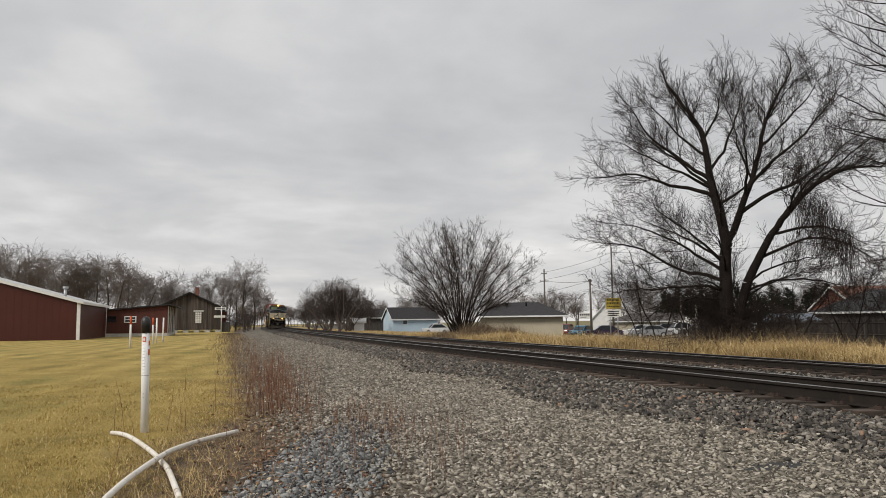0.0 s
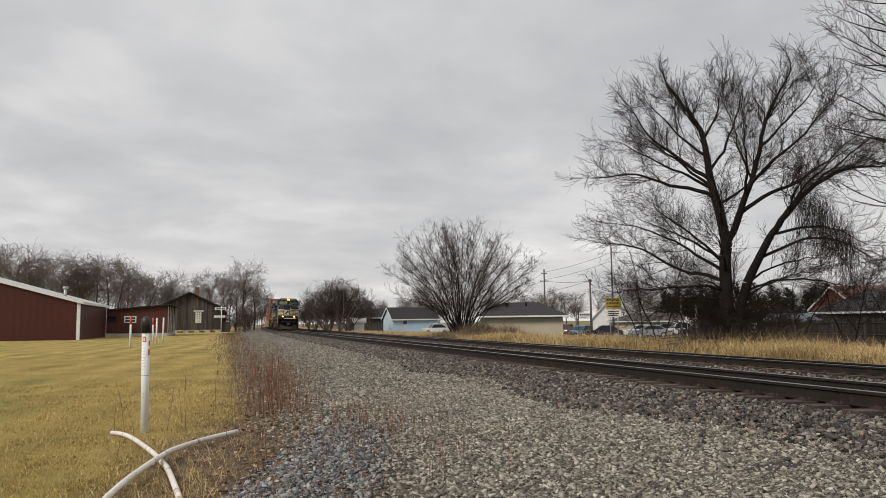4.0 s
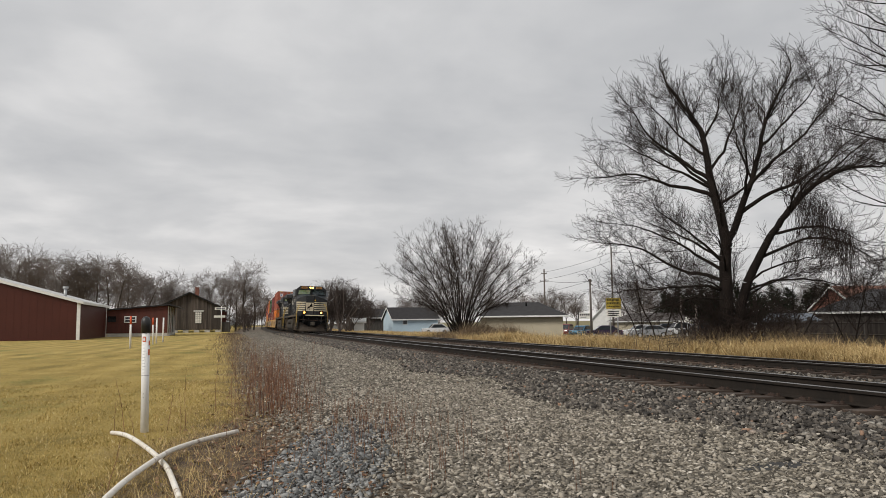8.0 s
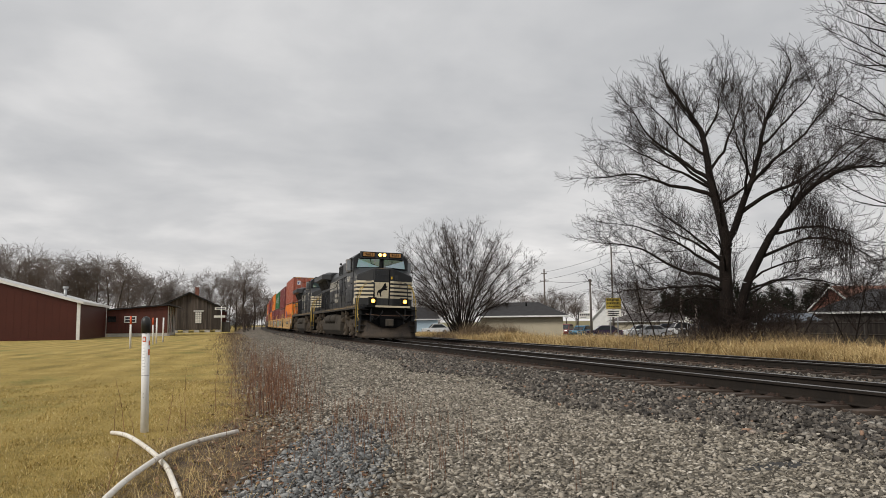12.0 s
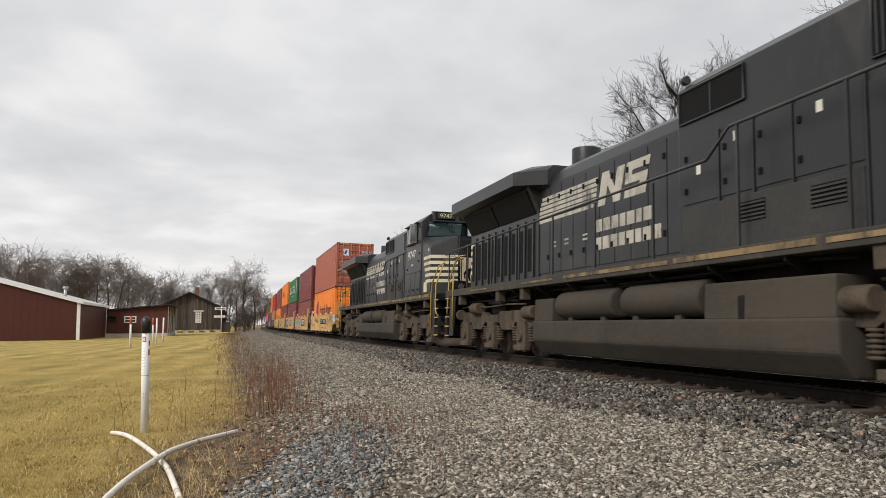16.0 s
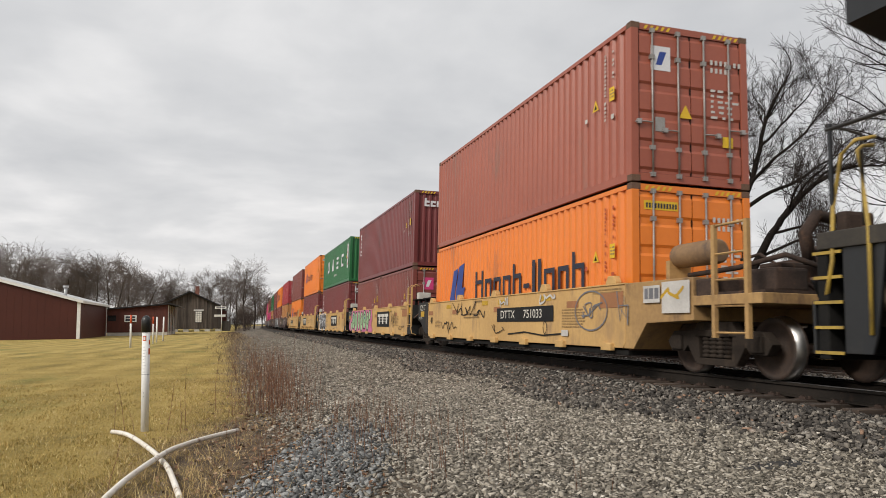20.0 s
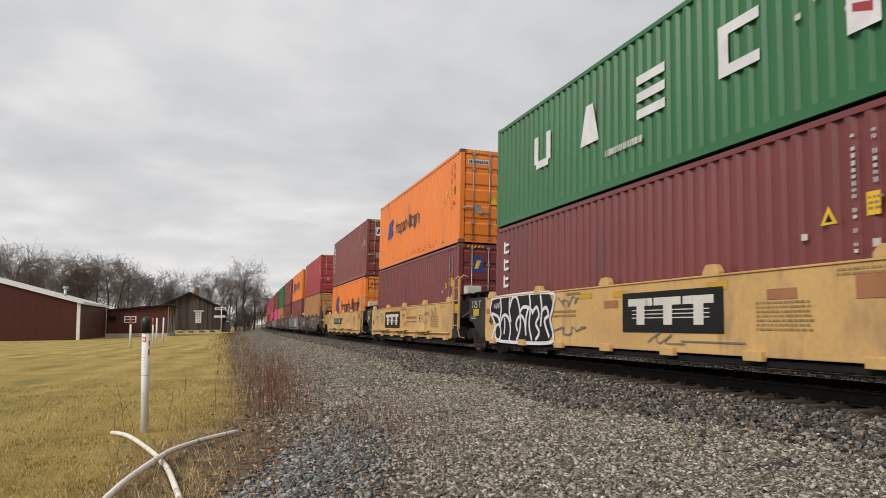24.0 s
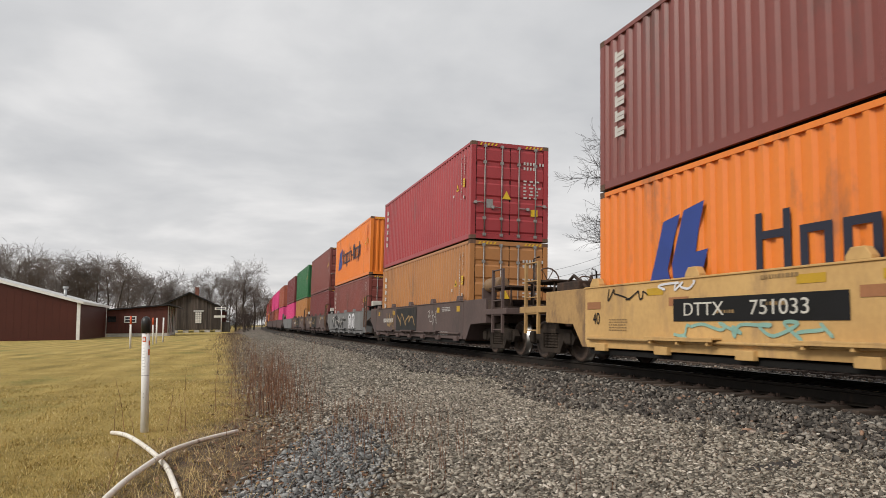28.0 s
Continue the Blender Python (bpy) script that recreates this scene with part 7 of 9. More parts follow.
            P("pilot_side", box(*sx(1.40, 1.5), *yb(-10.64, -10.68), 0.40, 1.0, 0.01), K, st)
            for k in range(5):
                z = 0.41 + k * 0.275
                P("step", box(*sx(0.9, 1.5), *yb(-10.25, -10.64), z, z + 0.035, 0.006), M["dark"], st)
                P("step_edge", box(*sx(1.5, 1.515), *yb(-10.25, -10.64), z - 0.005, z + 0.03), M["rail_yellow"], st, "worn yellow step edge")
            for rail_line in (((1.515, -9.88, 0.62), (1.525, -9.86, 1.72), (1.50, -9.93, 2.12), (1.36, -10.12, 2.62), (1.22, -10.18, 2.70), (1.14, -10.1, 2.70)),
                              ((1.43, -10.56, 0.96), (1.51, -10.44, 1.12), (1.515, -10.36, 1.42), (1.50, -10.34, 2.02), (1.30, -10.40, 2.64), (1.20, -10.3, 2.80), (1.05, -10.16, 2.82))):
                P("grab_rail", tube([(s * px, F_(py), pz) for px, py, pz in rail_line], 0.023, 7), M["rail_yellow"], st, "yellow bent grab rail")
        dl = P("ditch_light", cyl((s * 0.82, -10.80, 1.95), (s * 0.82, -10.62, 1.95), 0.13, 18), M["black"], root)
        P("ditch_lens", cyl((s * 0.82, -10.815, 1.95), (s * 0.82, -10.801, 1.95), 0.105, 18), M["ditch_on" if lit else "lamp_off"], dl, "amber glowing lamp lens" if lit else "")
        if lit:
            P("lamp_core", cyl((s * 0.82, -10.825, 1.95), (s * 0.82, -10.816, 1.95), 0.06, 14), M["ditch_core"], dl, "white-hot lamp core")
        P("lamp_bracket", box(*sx(0.62, 1.02), -10.70, -10.42, 1.75, 2.14, 0.02), M["dark"], dl)
        P("lamp_hood", tube([(s * 0.66, -10.83, 2.02), (s * 0.72, -10.83, 2.09), (s * 0.82, -10.83, 2.11), (s * 0.92, -10.83, 2.09), (s * 0.98, -10.83, 2.02)], 0.02, 5), M["black"], dl)
    # ends: anticlimber, plough, coupler, hoses
    P("anticlimber", prism([(-1.15, 1.62), (1.15, 1.62), (1.15, 1.745), (-1.15, 1.745)], -10.80, -9.75, "y", 0.015), M["black"])
    P("anticlimber_stripe", box(-0.70, 1.1, -10.812, -10.801, 1.64, 1.735), CR, root, "chipped cream stripe")
    pl = bmesh.new()
    cols = [(-1.5, -10.35), (-1.1, -10.75), (-0.35, -11.0), (0.35, -11.0), (1.1, -10.75), (1.5, -10.35)]
    rows = [(0.10, -0.16), (0.25, -0.06), (0.52, 0.08), (0.80, 0.10), (0.98, 0.05)]
    grid = [[pl.verts.new((x, y + dy, z if not (abs(x) < 0.5 and z > 0.5) else 0.5 + (z - 0.5) * 0.25)) for x, y in cols] for z, dy in rows]
    for r0, r1 in zip(grid, grid[1:]):
        for i in range(5):
            f = pl.faces.new((r0[i], r0[i + 1], r1[i + 1], r1[i]))
            f.smooth = True
    bmesh.ops.solidify(pl, geom=pl.faces[:], thickness=0.03)
    P("snow_plough", pl, M["plough"], label="brown dusty curved snow plough")
    P("drawbar_pocket", box(-0.38, 0.38, -10.45, -10.3, 0.62, 1.2, 0.03), M["black"])
    for px in (-0.75, 0.75):
        P("plough_brace", tube([(px, -10.5, 1.3), (px * 1.1, -10.85, 0.95)], 0.05, 7), M["dark"])
    # near-black pilot: deep shade behind the plough is put into its colour
    P("pilot", box(-1.3, 1.3, -10.32, -10.2, 0.35, 1.62, 0.02), M["black"])
    P("rear_pilot", box(-1.5, 1.5, 10.45, 10.6, 0.35, 1.7, 0.02), M["dark"])
    for way, y in ((-1, -10.5), (1, 10.5)):
        cb = bmesh.new()
        bm_box(cb, -0.1, 0.1, min(y, y + way * 0.5), max(y, y + way * 0.5), 0.76, 1.0, 0.02)
        bm_box(cb, -0.2, 0.2, min(y + way * 0.42, y + way * 0.66), max(y + way * 0.42, y + way * 0.66), 0.70, 1.06, 0.05)
        P("coupler", cb, D)
        for s in (-1, 1):
            P("air_hose", tube([(s * 0.35, y + way * 0.45, 1.45), (s * 0.45, y + way * 0.75, 1.30), (s * 0.75, y + way * 0.8, 1.0), (s * 1.05, y + way * 0.62, 1.28)], 0.035, 7), M["black"])
        P("cut_lever", tube([(-1.2, y + way * 0.5, 1.28), (-0.5, y + way * 0.55, 1.22), (0.5, y + way * 0.55, 1.22), (1.2, y + way * 0.5, 1.28)], 0.018, 6), M["rust"])
    for x in (-0.9, 0.9):
        P("end_rail", tube([(x, 10.5, 1.88), (x, 10.5, 2.95), (x * 1.6, 10.45, 2.98)], 0.022, 6), D)
    return root


M["faded_mark"] = mat("faded_white_paint", (0.46, 0.44, 0.38), (0.33, 0.31, 0.27), 0.65, 0, 1.5, 18, 0.05, (0.04, 0.04, 0.04), 0.35)
M["plough"] = mat("plough_dust", (0.090, 0.068, 0.049), (0.048, 0.038, 0.030), 0.9, 0, 1.1, 16, 0.15, (0.025, 0.023, 0.022), 0.25)
M["handrail"] = mat("worn_handrail", (0.055, 0.054, 0.052), (0.03, 0.03, 0.03), 0.5, 0.2, 3, 30, 0.05)
TRUCK_Y = (-6.85, 7.35)
M["tank_dust"] = mat("tank_road_dust", (0.062, 0.053, 0.042), (0.040, 0.035, 0.029), 0.85, 0, 0.9, 14, 0.08, (0.034, 0.031, 0.028), 0.2, (1, 0.5, 1), spec=0.2)
M["hood_dust"] = mat("dusty_hood_doors", (0.048, 0.047, 0.045), (0.030, 0.030, 0.031), 0.7, 0, 0.8, 16, 0.05, (0.062, 0.056, 0.046), 0.2, spec=0.25)
M["pale_digits"] = mat("pale_board_digits", (0.62, 0.64, 0.40), (0.5, 0.52, 0.33), 0.5, 0, 9, 60, 0)
M["pale_glass"] = mat("sky_lit_glass", (0.25, 0.26, 0.265), (0.20, 0.21, 0.22), 0.12, 0.6, 1.0, 3, 0)
M["screen"] = mat("iridescent_glass", (0.36, 0.44, 0.50), (0.26, 0.42, 0.40), 0.06, 0.85, 1.6, 2, 0, (0.46, 0.36, 0.56), 0.4)
M["cab_window"] = mat("dim_window_glass", (0.10, 0.115, 0.125), (0.06, 0.07, 0.08), 0.08, 0.0, 1.0, 4, 0)
for number, off, lit in (("9681", -37.1, True), ("9747", -15.0, False)):
    MOVING.append((locomotive(number, lit), off))


# ---- posts, pipes and buildings on the lawn side ----
def spot(bearing, distance, z=0.0):
    """World place at a compass bearing (degrees right of the track's direction) and distance from where the film was taken."""
    a = radians(bearing)
    return Vector((math.sin(a) * distance, math.cos(a) * distance, z))


M["pale_ink"] = mat("pale_grey_ink", (0.42, 0.42, 0.43), (0.34, 0.34, 0.35), 0.6, 0, 5, 30, 0)


def marker_post():
    x, y = -0.77, 8.55
    root = tagged(empty("marker_post", pose(x, y, 0, 0.4, -0.7, 0)), "white round cable marker post with a black dome cap", "marker post")
    bm = bmesh.new()
    bm_tube(bm, [(0, 0, -0.1), (0, 0, 1.07)], 0.041, 20)
    body = part("post", bm, M["post_white"], root)
    bm = bmesh.new()
    bm_tube(bm, [(0, 0, 1.05), (0, 0, 1.17), (0, 0, 1.20), (0, 0, 1.222), (0, 0, 1.228)], [0.049, 0.049, 0.042, 0.023, 0.004], 20)
    part("dome_cap", bm, M["post_black"], root, "matt black dome cap")

    def wrap(name, a0, a1, z0, z1, m, label=""):
        b = bmesh.new()
        n = 6
        lo = [b.verts.new((0.042 * math.sin(a0 + (a1 - a0) * k / n), -0.042 * math.cos(a0 + (a1 - a0) * k / n), z0)) for k in range(n + 1)]
        hi = [b.verts.new((v.co.x, v.co.y, z1)) for v in lo]
        for k in range(n):
            b.faces.new((lo[k], lo[k + 1], hi[k + 1], hi[k]))
        part(name, b, m, body, label)

    wrap("label", -0.75, 0.15, 0.955, 1.01, M["label_orange"], "small orange sticker")
    wrap("label", 0.85, 1.45, 0.915, 0.965, M["label_orange"], "small orange sticker")
    wrap("label", 0.75, 1.4, 0.81, 0.875, M["label_orange"], "small orange sticker")
    wrap("inner_label", -0.55, -0.05, 0.965, 1.0, M["post_white"])
    for k in range(10):
        wrap("printed_line", -0.7, -0.7 + 0.45 + 0.5 * ((k * 7) % 5) / 5, 0.92 - k * 0.033, 0.925 - k * 0.033, M["pale_ink"])
    wrap("band", -1.6, 1.6, 0.595, 0.60, M["label_ink"])
    for z in (0.36, 0.40):
        wrap("screw", -0.35, -0.25, z, z + 0.012, M["label_ink"])


marker_post()


def stake(bearing, dist, h, r, top, label):
    p = spot(bearing, dist)
    root = tagged(empty("boundary_post", pose(p.x, p.y, 0, 0, random.Random(int(dist)).uniform(-2, 2), 0)), label, "post", "posts on the lawn")
    part("post", tube([(0, 0, -0.1), (0, 0, h)], r, 10), M["post_white"], root)
    if top:
        part("top_band", tube([(0, 0, h - 0.42), (0, 0, h + 0.004)], r * 1.04, 10), M["label_orange"], root, "orange top band")


stake(-6.25, 40.3, 1.62, 0.05, True, "white round post with an orange top")
stake(-4.75, 47.9, 1.60, 0.045, True, "white round post with an orange top")
stake(-4.52, 50.6, 1.62, 0.05, False, "plain white round post in the lawn")
stake(-4.08, 53.6, 1.66, 0.05, False, "plain white round post in the lawn")


def pipe(name, pts, label):
    bm = bmesh.new()
    out = []
    pts = [Vector(p) for p in pts]
    for i in range(len(pts) - 1):
        p0, p1, p2, p3 = pts[max(i - 1, 0)], pts[i], pts[i + 1], pts[min(i + 2, len(pts) - 1)]
        for k in range(6):
            t = k / 6
            out.append(0.5 * ((2 * p1) + (p2 - p0) * t + (2 * p0 - 5 * p1 + 4 * p2 - p3) * t * t + (3 * p1 - p0 - 3 * p2 + p3) * t ** 3))
    out.append(pts[-1])
    bm_tube(bm, out, 0.0215, 10)
    ob = new(name, mesh_of(name, bm, M["pipe_white"]))
    return tagged(ob, label, "pipe", "fallen pipes")


M["pipe_white"] = mat("weathered_white_pipe", (0.76, 0.73, 0.66), (0.62, 0.57, 0.49), 0.6, 0, 5, 40, 0.1, (0.22, 0.13, 0.08), 0.22)
pipe("fallen_pipe", [(-1.07, 8.40, 0.03), (-0.92, 8.10, 0.045), (-0.76, 7.62, 0.05), (-0.55, 6.90, 0.04), (-0.44, 6.45, 0.03), (-0.36, 6.03, 0.025), (-0.24, 5.12, 0.02)], "bent dirty white plastic pipe lying under another")
pipe("fallen_pipe", [(-0.70, 5.05, 0.04), (-0.63, 5.55, 0.06), (-0.55, 6.0, 0.07), (-0.45, 6.45, 0.08), (-0.36, 6.78, 0.08), (-0.145, 7.36, 0.06), (0.17, 7.95, 0.04)], "bent dirty white plastic pipe lying on the ground")


def ribbed(bm, x0, x1, y, z0, z1, pitch=0.3, out=-1):
    n = int(abs(x1 - x0) / pitch)
    for k in range(n):
        x = x0 + (k + 0.5) * (x1 - x0) / n
        bm_box(bm, x - 0.018, x + 0.018, min(y, y + out * 0.008), max(y, y + out * 0.008), z0, z1(x) if callable(z1) else z1)


def red_barn():
    """Sheet-metal barn: gable end towards the camera, long side towards the track."""
    root = tagged(empty("metal_barn"), "dark red ribbed sheet-metal barn with a white-edged roof", "barn")
    x1, y0, y1, eave, half = -11.55, 68.6, 83.6, 3.2, 11.0
    xr = x1 - half
    ridge = eave + half * 0.285
    outline = [(x1 - 2 * half, 0), (x1, 0), (x1, eave), (xr, ridge), (x1 - 2 * half, eave)]
    part("wall", prism(outline, y0, y1, "y"), M["red_metal"], root)
    rb = bmesh.new()
    ribbed(rb, xr, x1 - 0.1, y0, 0.05, lambda x: ridge - (x - xr) * 0.285 - 0.12, 0.55)
    tagged(part("wall_ribs", rb, M["red_metal"], root), kind="stuff")
    rb = bmesh.new()
    for k in range(26):
        y = y0 + 0.3 + k * 0.57
        bm_box(rb, x1, x1 + 0.006, y - 0.018, y + 0.018, 0.05, eave - 0.1)
    tagged(part("wall_ribs", rb, M["red_metal"], root), kind="stuff")
    for s in (1, -1):
        roof = [(xr, ridge + 0.02), (xr + s * (half + 0.25), eave - 0.07 + 0.02), (xr + s * (half + 0.25), eave + 0.03), (xr, ridge + 0.12)]
        part("roof", prism(roof, y0 - 0.2, y1 + 0.2, "y"), M["barn_roof"], root, "pale metal roof")
        part("rake_trim", prism([(xr, ridge - 0.12), (xr + s * (half + 0.26), eave - 0.19), (xr + s * (half + 0.26), eave + 0.035), (xr, ridge + 0.125)], y0 - 0.25, y0 - 0.2, "y"), M["trim_white"], root, "white rake trim")
    part("eave_trim", box(x1 + 0.25, x1 + 0.32, y0 - 0.2, y1 + 0.2, eave - 0.2, eave + 0.02), M["trim_white"], root, "white gutter")
    part("corner_trim", box(x1 - 0.22, x1 + 0.03, y0 - 0.03, y0 + 0.2, 0.0, eave - 0.05), M["trim_white"], root, "white corner board")
    part("corner_trim", box(x1 - 0.1, x1 + 0.03, y1 - 0.15, y1 + 0.02, 0.0, eave - 0.05), M["trim_white"], root, "white corner board")
    part("roof_vent", tube([(x1 - 1.9, y0 + 4, eave + 0.3), (x1 - 1.9, y0 + 4, eave + 1.35)], 0.14, 10), M["steel"], root, "galvanised vent pipe")
    part("vent_cap", cyl((x1 - 1.9, y0 + 4, eave + 1.3), (x1 - 1.9, y0 + 4, eave + 1.5), 0.24, 12), M["steel"], root)


M["barn_roof"] = mat("pale_roof_metal", (0.55, 0.55, 0.54), (0.45, 0.45, 0.44), 0.5, 0.2, 0.5, 6, 0.05)
red_barn()


def red_shed():
    root = tagged(empty("wooden_shed"), "long low red-brown wooden shed with a shallow roof and white posts", "shed")
    x0, x1, y0, y1 = -11.6, -5.6, 84.3, 97.0
    body = prism([(x0, 0.35), (x1, 0.35), (x1, 3.25), (x0, 2.75)], y0, y1, "y")
    wall = part("wall", body, M["red_wood"], root)
    part("foundation", box(x0 + 0.02, x1 - 0.02, y0 + 0.03, y1 - 0.03, -0.05, 0.35), M["concrete"], root, "pale block foundation")
    bb = bmesh.new()
    for k in range(20):
        x = x0 + 0.15 + k * 0.3
        bm_box(bb, x - 0.012, x + 0.012, y0 - 0.012, y0, 0.36, 2.7 + (x - x0) * 0.08)
    tagged(part("wall_boarding", bb, M["red_wood"], root), kind="stuff")
    part("roof", prism([(x0 - 0.3, 2.74), (x1 + 0.15, 3.30), (x1 + 0.15, 3.42), (x0 - 0.3, 2.86)], y0 - 0.35, y1 + 0.2, "y"), M["shingle"], root, "dark shallow roof")
    part("porch_roof", prism([(x1 + 0.15, 3.32), (x1 + 1.05, 3.08), (x1 + 1.05, 3.18), (x1 + 0.15, 3.44)], y0 - 0.35, y1 + 0.2, "y"), M["shingle"], root, "dark porch roof")
    part("fascia", box(x1 + 1.05, x1 + 1.09, y0 - 0.35, y1 + 0.2, 3.05, 3.17), M["grey_wood"], root)
    for k in range(5):
        y = y0 + 0.25 + k * 2.9
        part("porch_post", box(x1 + 0.01, x1 + 0.10, y - 0.09, y + 0.09, 0, 3.2), M["trim_white"], root, "white porch post")
    w = part("window", box(-9.9, -8.7, y0 - 0.05, y0 + 0.02, 1.45, 2.15), M["trim_white"], root, "small white-framed window")
    part("pane", box(-9.78, -8.82, y0 - 0.06, y0 - 0.045, 1.55, 2.05), M["car_glass"], w)
    part("mullion", box(-9.78, -8.82, y0 - 0.07, y0 - 0.06, 1.78, 1.82), M["trim_white"], w)
    v = part("louver_vent", box(-11.5, -10.7, y0 - 0.04, y0 + 0.02, 1.55, 2.15), M["black"], root)
    for k in range(5):
        part("slat", box(-11.5, -10.7, y0 - 0.07, y0 - 0.04, 1.57 + k * 0.12, 1.63 + k * 0.12), M["shingle"], v)
    for k in range(2):
        part("door", box(x1, x1 + 0.05, y0 + 1.4 + k * 5.8, y0 + 2.5 + k * 5.8, 0.36, 2.4), M["black"], root, "dark side door")


red_shed()


def depot():
    """Old weathered wooden depot, gable end towards the camera."""
    root = tagged(empty("old_depot"), "weathered grey wooden railway depot with a steep dark roof", "depot")
    xc, w, y0, y1, eave, ridge = -4.9, 4.6, 122.0, 140.0, 3.9, 6.15
    part("wall", prism([(xc - w, 0.4), (xc + w, 0.4), (xc + w, eave), (xc, ridge), (xc - w, eave)], y0, y1, "y"), M["grey_wood"], root)
    rnd = random.Random(8)
    for k in range(36):
        # rough upright boards, some short or slipped
        x = xc - w + 0.13 + k * 0.255
        d = rnd.uniform(0.012, 0.04)
        top = ridge - abs(x - xc) * (ridge - eave) / w - 0.12
        part("board", box(x - 0.118, x + 0.118, y0 - d, y0, 0.36 + rnd.uniform(0, 0.16), top - (rnd.uniform(0.3, 1.4) if rnd.random() < 0.12 else 0)), M["depot_board"], root)
    for s in (-1, 1):
        part("roof", prism([(xc, ridge + 0.02), (xc + s * (w + 0.75), eave - 0.35), (xc + s * (w + 0.75), eave - 0.2), (xc, ridge + 0.2)], y0 - 0.7, y1 + 0.7, "y"), M["shingle"], root, "dark shingled roof slope")
    for k in range(6):
        x = xc - w + 0.5 + k * 1.6
        part("foundation_pier", box(x, x + 0.8, y0 + 0.05, y0 + 0.5, -0.05, 0.42), M["concrete"], root, "pale stone pier")
    wx = -3.55
    win = part("window", box(wx - 0.55, wx + 0.55, y0 - 0.1, y0 + 0.02, 1.35, 3.2), M["grey_wood"], root, "tall window with white panes")
    for i in range(3):
        for j in range(5):
            part("pane", box(wx - 0.46 + i * 0.31, wx - 0.18 + i * 0.31, y0 - 0.115, y0 - 0.098, 1.45 + j * 0.34, 1.75 + j * 0.34), M["sign_white"], win)
    part("lintel", box(wx - 0.75, wx + 0.75, y0 - 0.16, y0, 3.25, 3.42), M["trim_white"], root)
    ch = part("chimney", box(xc + 0.65, xc + 1.25, y0 + 4, y0 + 4.7, ridge - 0.6, ridge + 1.0, 0.02), M["brick"], root, "red brick chimney")
    part("chimney_cap", box(xc + 0.58, xc + 1.32, y0 + 3.93, y0 + 4.77, ridge + 1.0, ridge + 1.12), M["brick"], ch)
    part("bay", box(xc + w, xc + w + 1.0, y0 + 3, y0 + 8, 0.0, 3.3), M["red_wood"], root, "red-brown side bay")
    part("crate", box(xc + w + 0.1, xc + w + 1.6, y0 + 0.5, y0 + 1.8, 0.0, 1.6, 0.05), M["grey_wood"], root)
    # boards on a post beside it
    p = spot(-0.05, 120.5)
    sg = tagged(empty("trackside_sign", pose(p.x, p.y, 0)), "white boards on a thin post beside the depot", "sign")
    part("post", tube([(0, 0, 0), (0, 0, 4.0)], 0.07, 8), M["trim_white"], sg)
    part("board", box(-1.0, 0.7, -0.05, 0.0, 3.5, 3.85), M["sign_white"], sg)
    part("board", box(-1.1, 0.6, -0.05, 0.0, 2.25, 2.6), M["sign_white"], sg)
    part("lettering_bar", box(-0.8, 0.5, -0.06, -0.05, 3.6, 3.75), M["label_ink"], sg)


depot()


# ---- houses, signs, cars and fence beyond the tracks ----
def facing(bearing, dist, turn=0.0):
    p = spot(bearing, dist)
    return pose(p.x, p.y, 0, 0, 0, -bearing + turn)


def house(name, label, m, w, d, eave, ridge, wall, roof, hip=0.0, trim="trim_white", base=-1.3, windows=(), over=0.5):
    """A small house: its long side, w wide, faces -y; ridge along x; hip: how far the ridge ends draw in."""
    root = tagged(empty(name, m), label, "house")
    if hip:
        part("wall", box(-w / 2, w / 2, 0, d, base, eave), M[wall], root)
        bm = bmesh.new()
        e = [bm.verts.new(v) for v in ((-w / 2 - over, -over, eave), (w / 2 + over, -over, eave), (w / 2 + over, d + over, eave), (-w / 2 - over, d + over, eave))]
        r = [bm.verts.new((-w / 2 + hip, d / 2, ridge)), bm.verts.new((w / 2 - hip, d / 2, ridge))]
        for q in ((e[0], e[1], r[1], r[0]), (e[1], e[2], r[1]), (e[2], e[3], r[0], r[1]), (e[3], e[0], r[0]), (e[3], e[2], e[1], e[0])):
            bm.faces.new(q)
        part("roof", bm, M[roof], root)
        part("gutter", box(-w / 2 - over - 0.02, w / 2 + over + 0.02, -over - 0.12, -over, eave - 0.14, eave + 0.02), M[trim], root, "pale eaves gutter")
        part("gutter", box(w / 2 + over, w / 2 + over + 0.1, -over, d + over, eave - 0.14, eave + 0.02), M[trim], root)
    else:
        part("wall", prism([(0, base), (d, base), (d, eave), (d / 2, ridge), (0, eave)], -w / 2, w / 2, "x"), M[wall], root)
        k = (ridge - eave) / (d / 2)
        for s in (1, -1):
            y0 = -over if s > 0 else d + over
            part("roof", prism([(y0, eave - over * k + 0.02), (d / 2, ridge + 0.02), (d / 2, ridge + 0.16), (y0, eave - over * k + 0.16)], -w / 2 - 0.3, w / 2 + 0.3, "x"), M[roof], root)
        part("eave_board", box(-w / 2 - 0.3, w / 2 + 0.3, -over - 0.04, -over, eave - over * k - 0.08, eave - over * k + 0.15), M[trim], root)
        for s in (-1, 1):
            x0, x1 = sorted((s * (w / 2 + 0.3), s * (w / 2 + 0.34)))
            part("bargeboard", prism([(-over, eave - over * k - 0.08), (d / 2, ridge - 0.06), (d + over, eave - over * k - 0.08), (d + over, eave - over * k + 0.17), (d / 2, ridge + 0.18), (-over, eave - over * k + 0.17)], x0, x1, "x"), M[trim], root, "white bargeboard")
    for x, z, ww, hh in windows:
        win = part("window", box(x - ww / 2, x + ww / 2, -0.06, 0.02, z, z + hh), M["trim_white"], root)
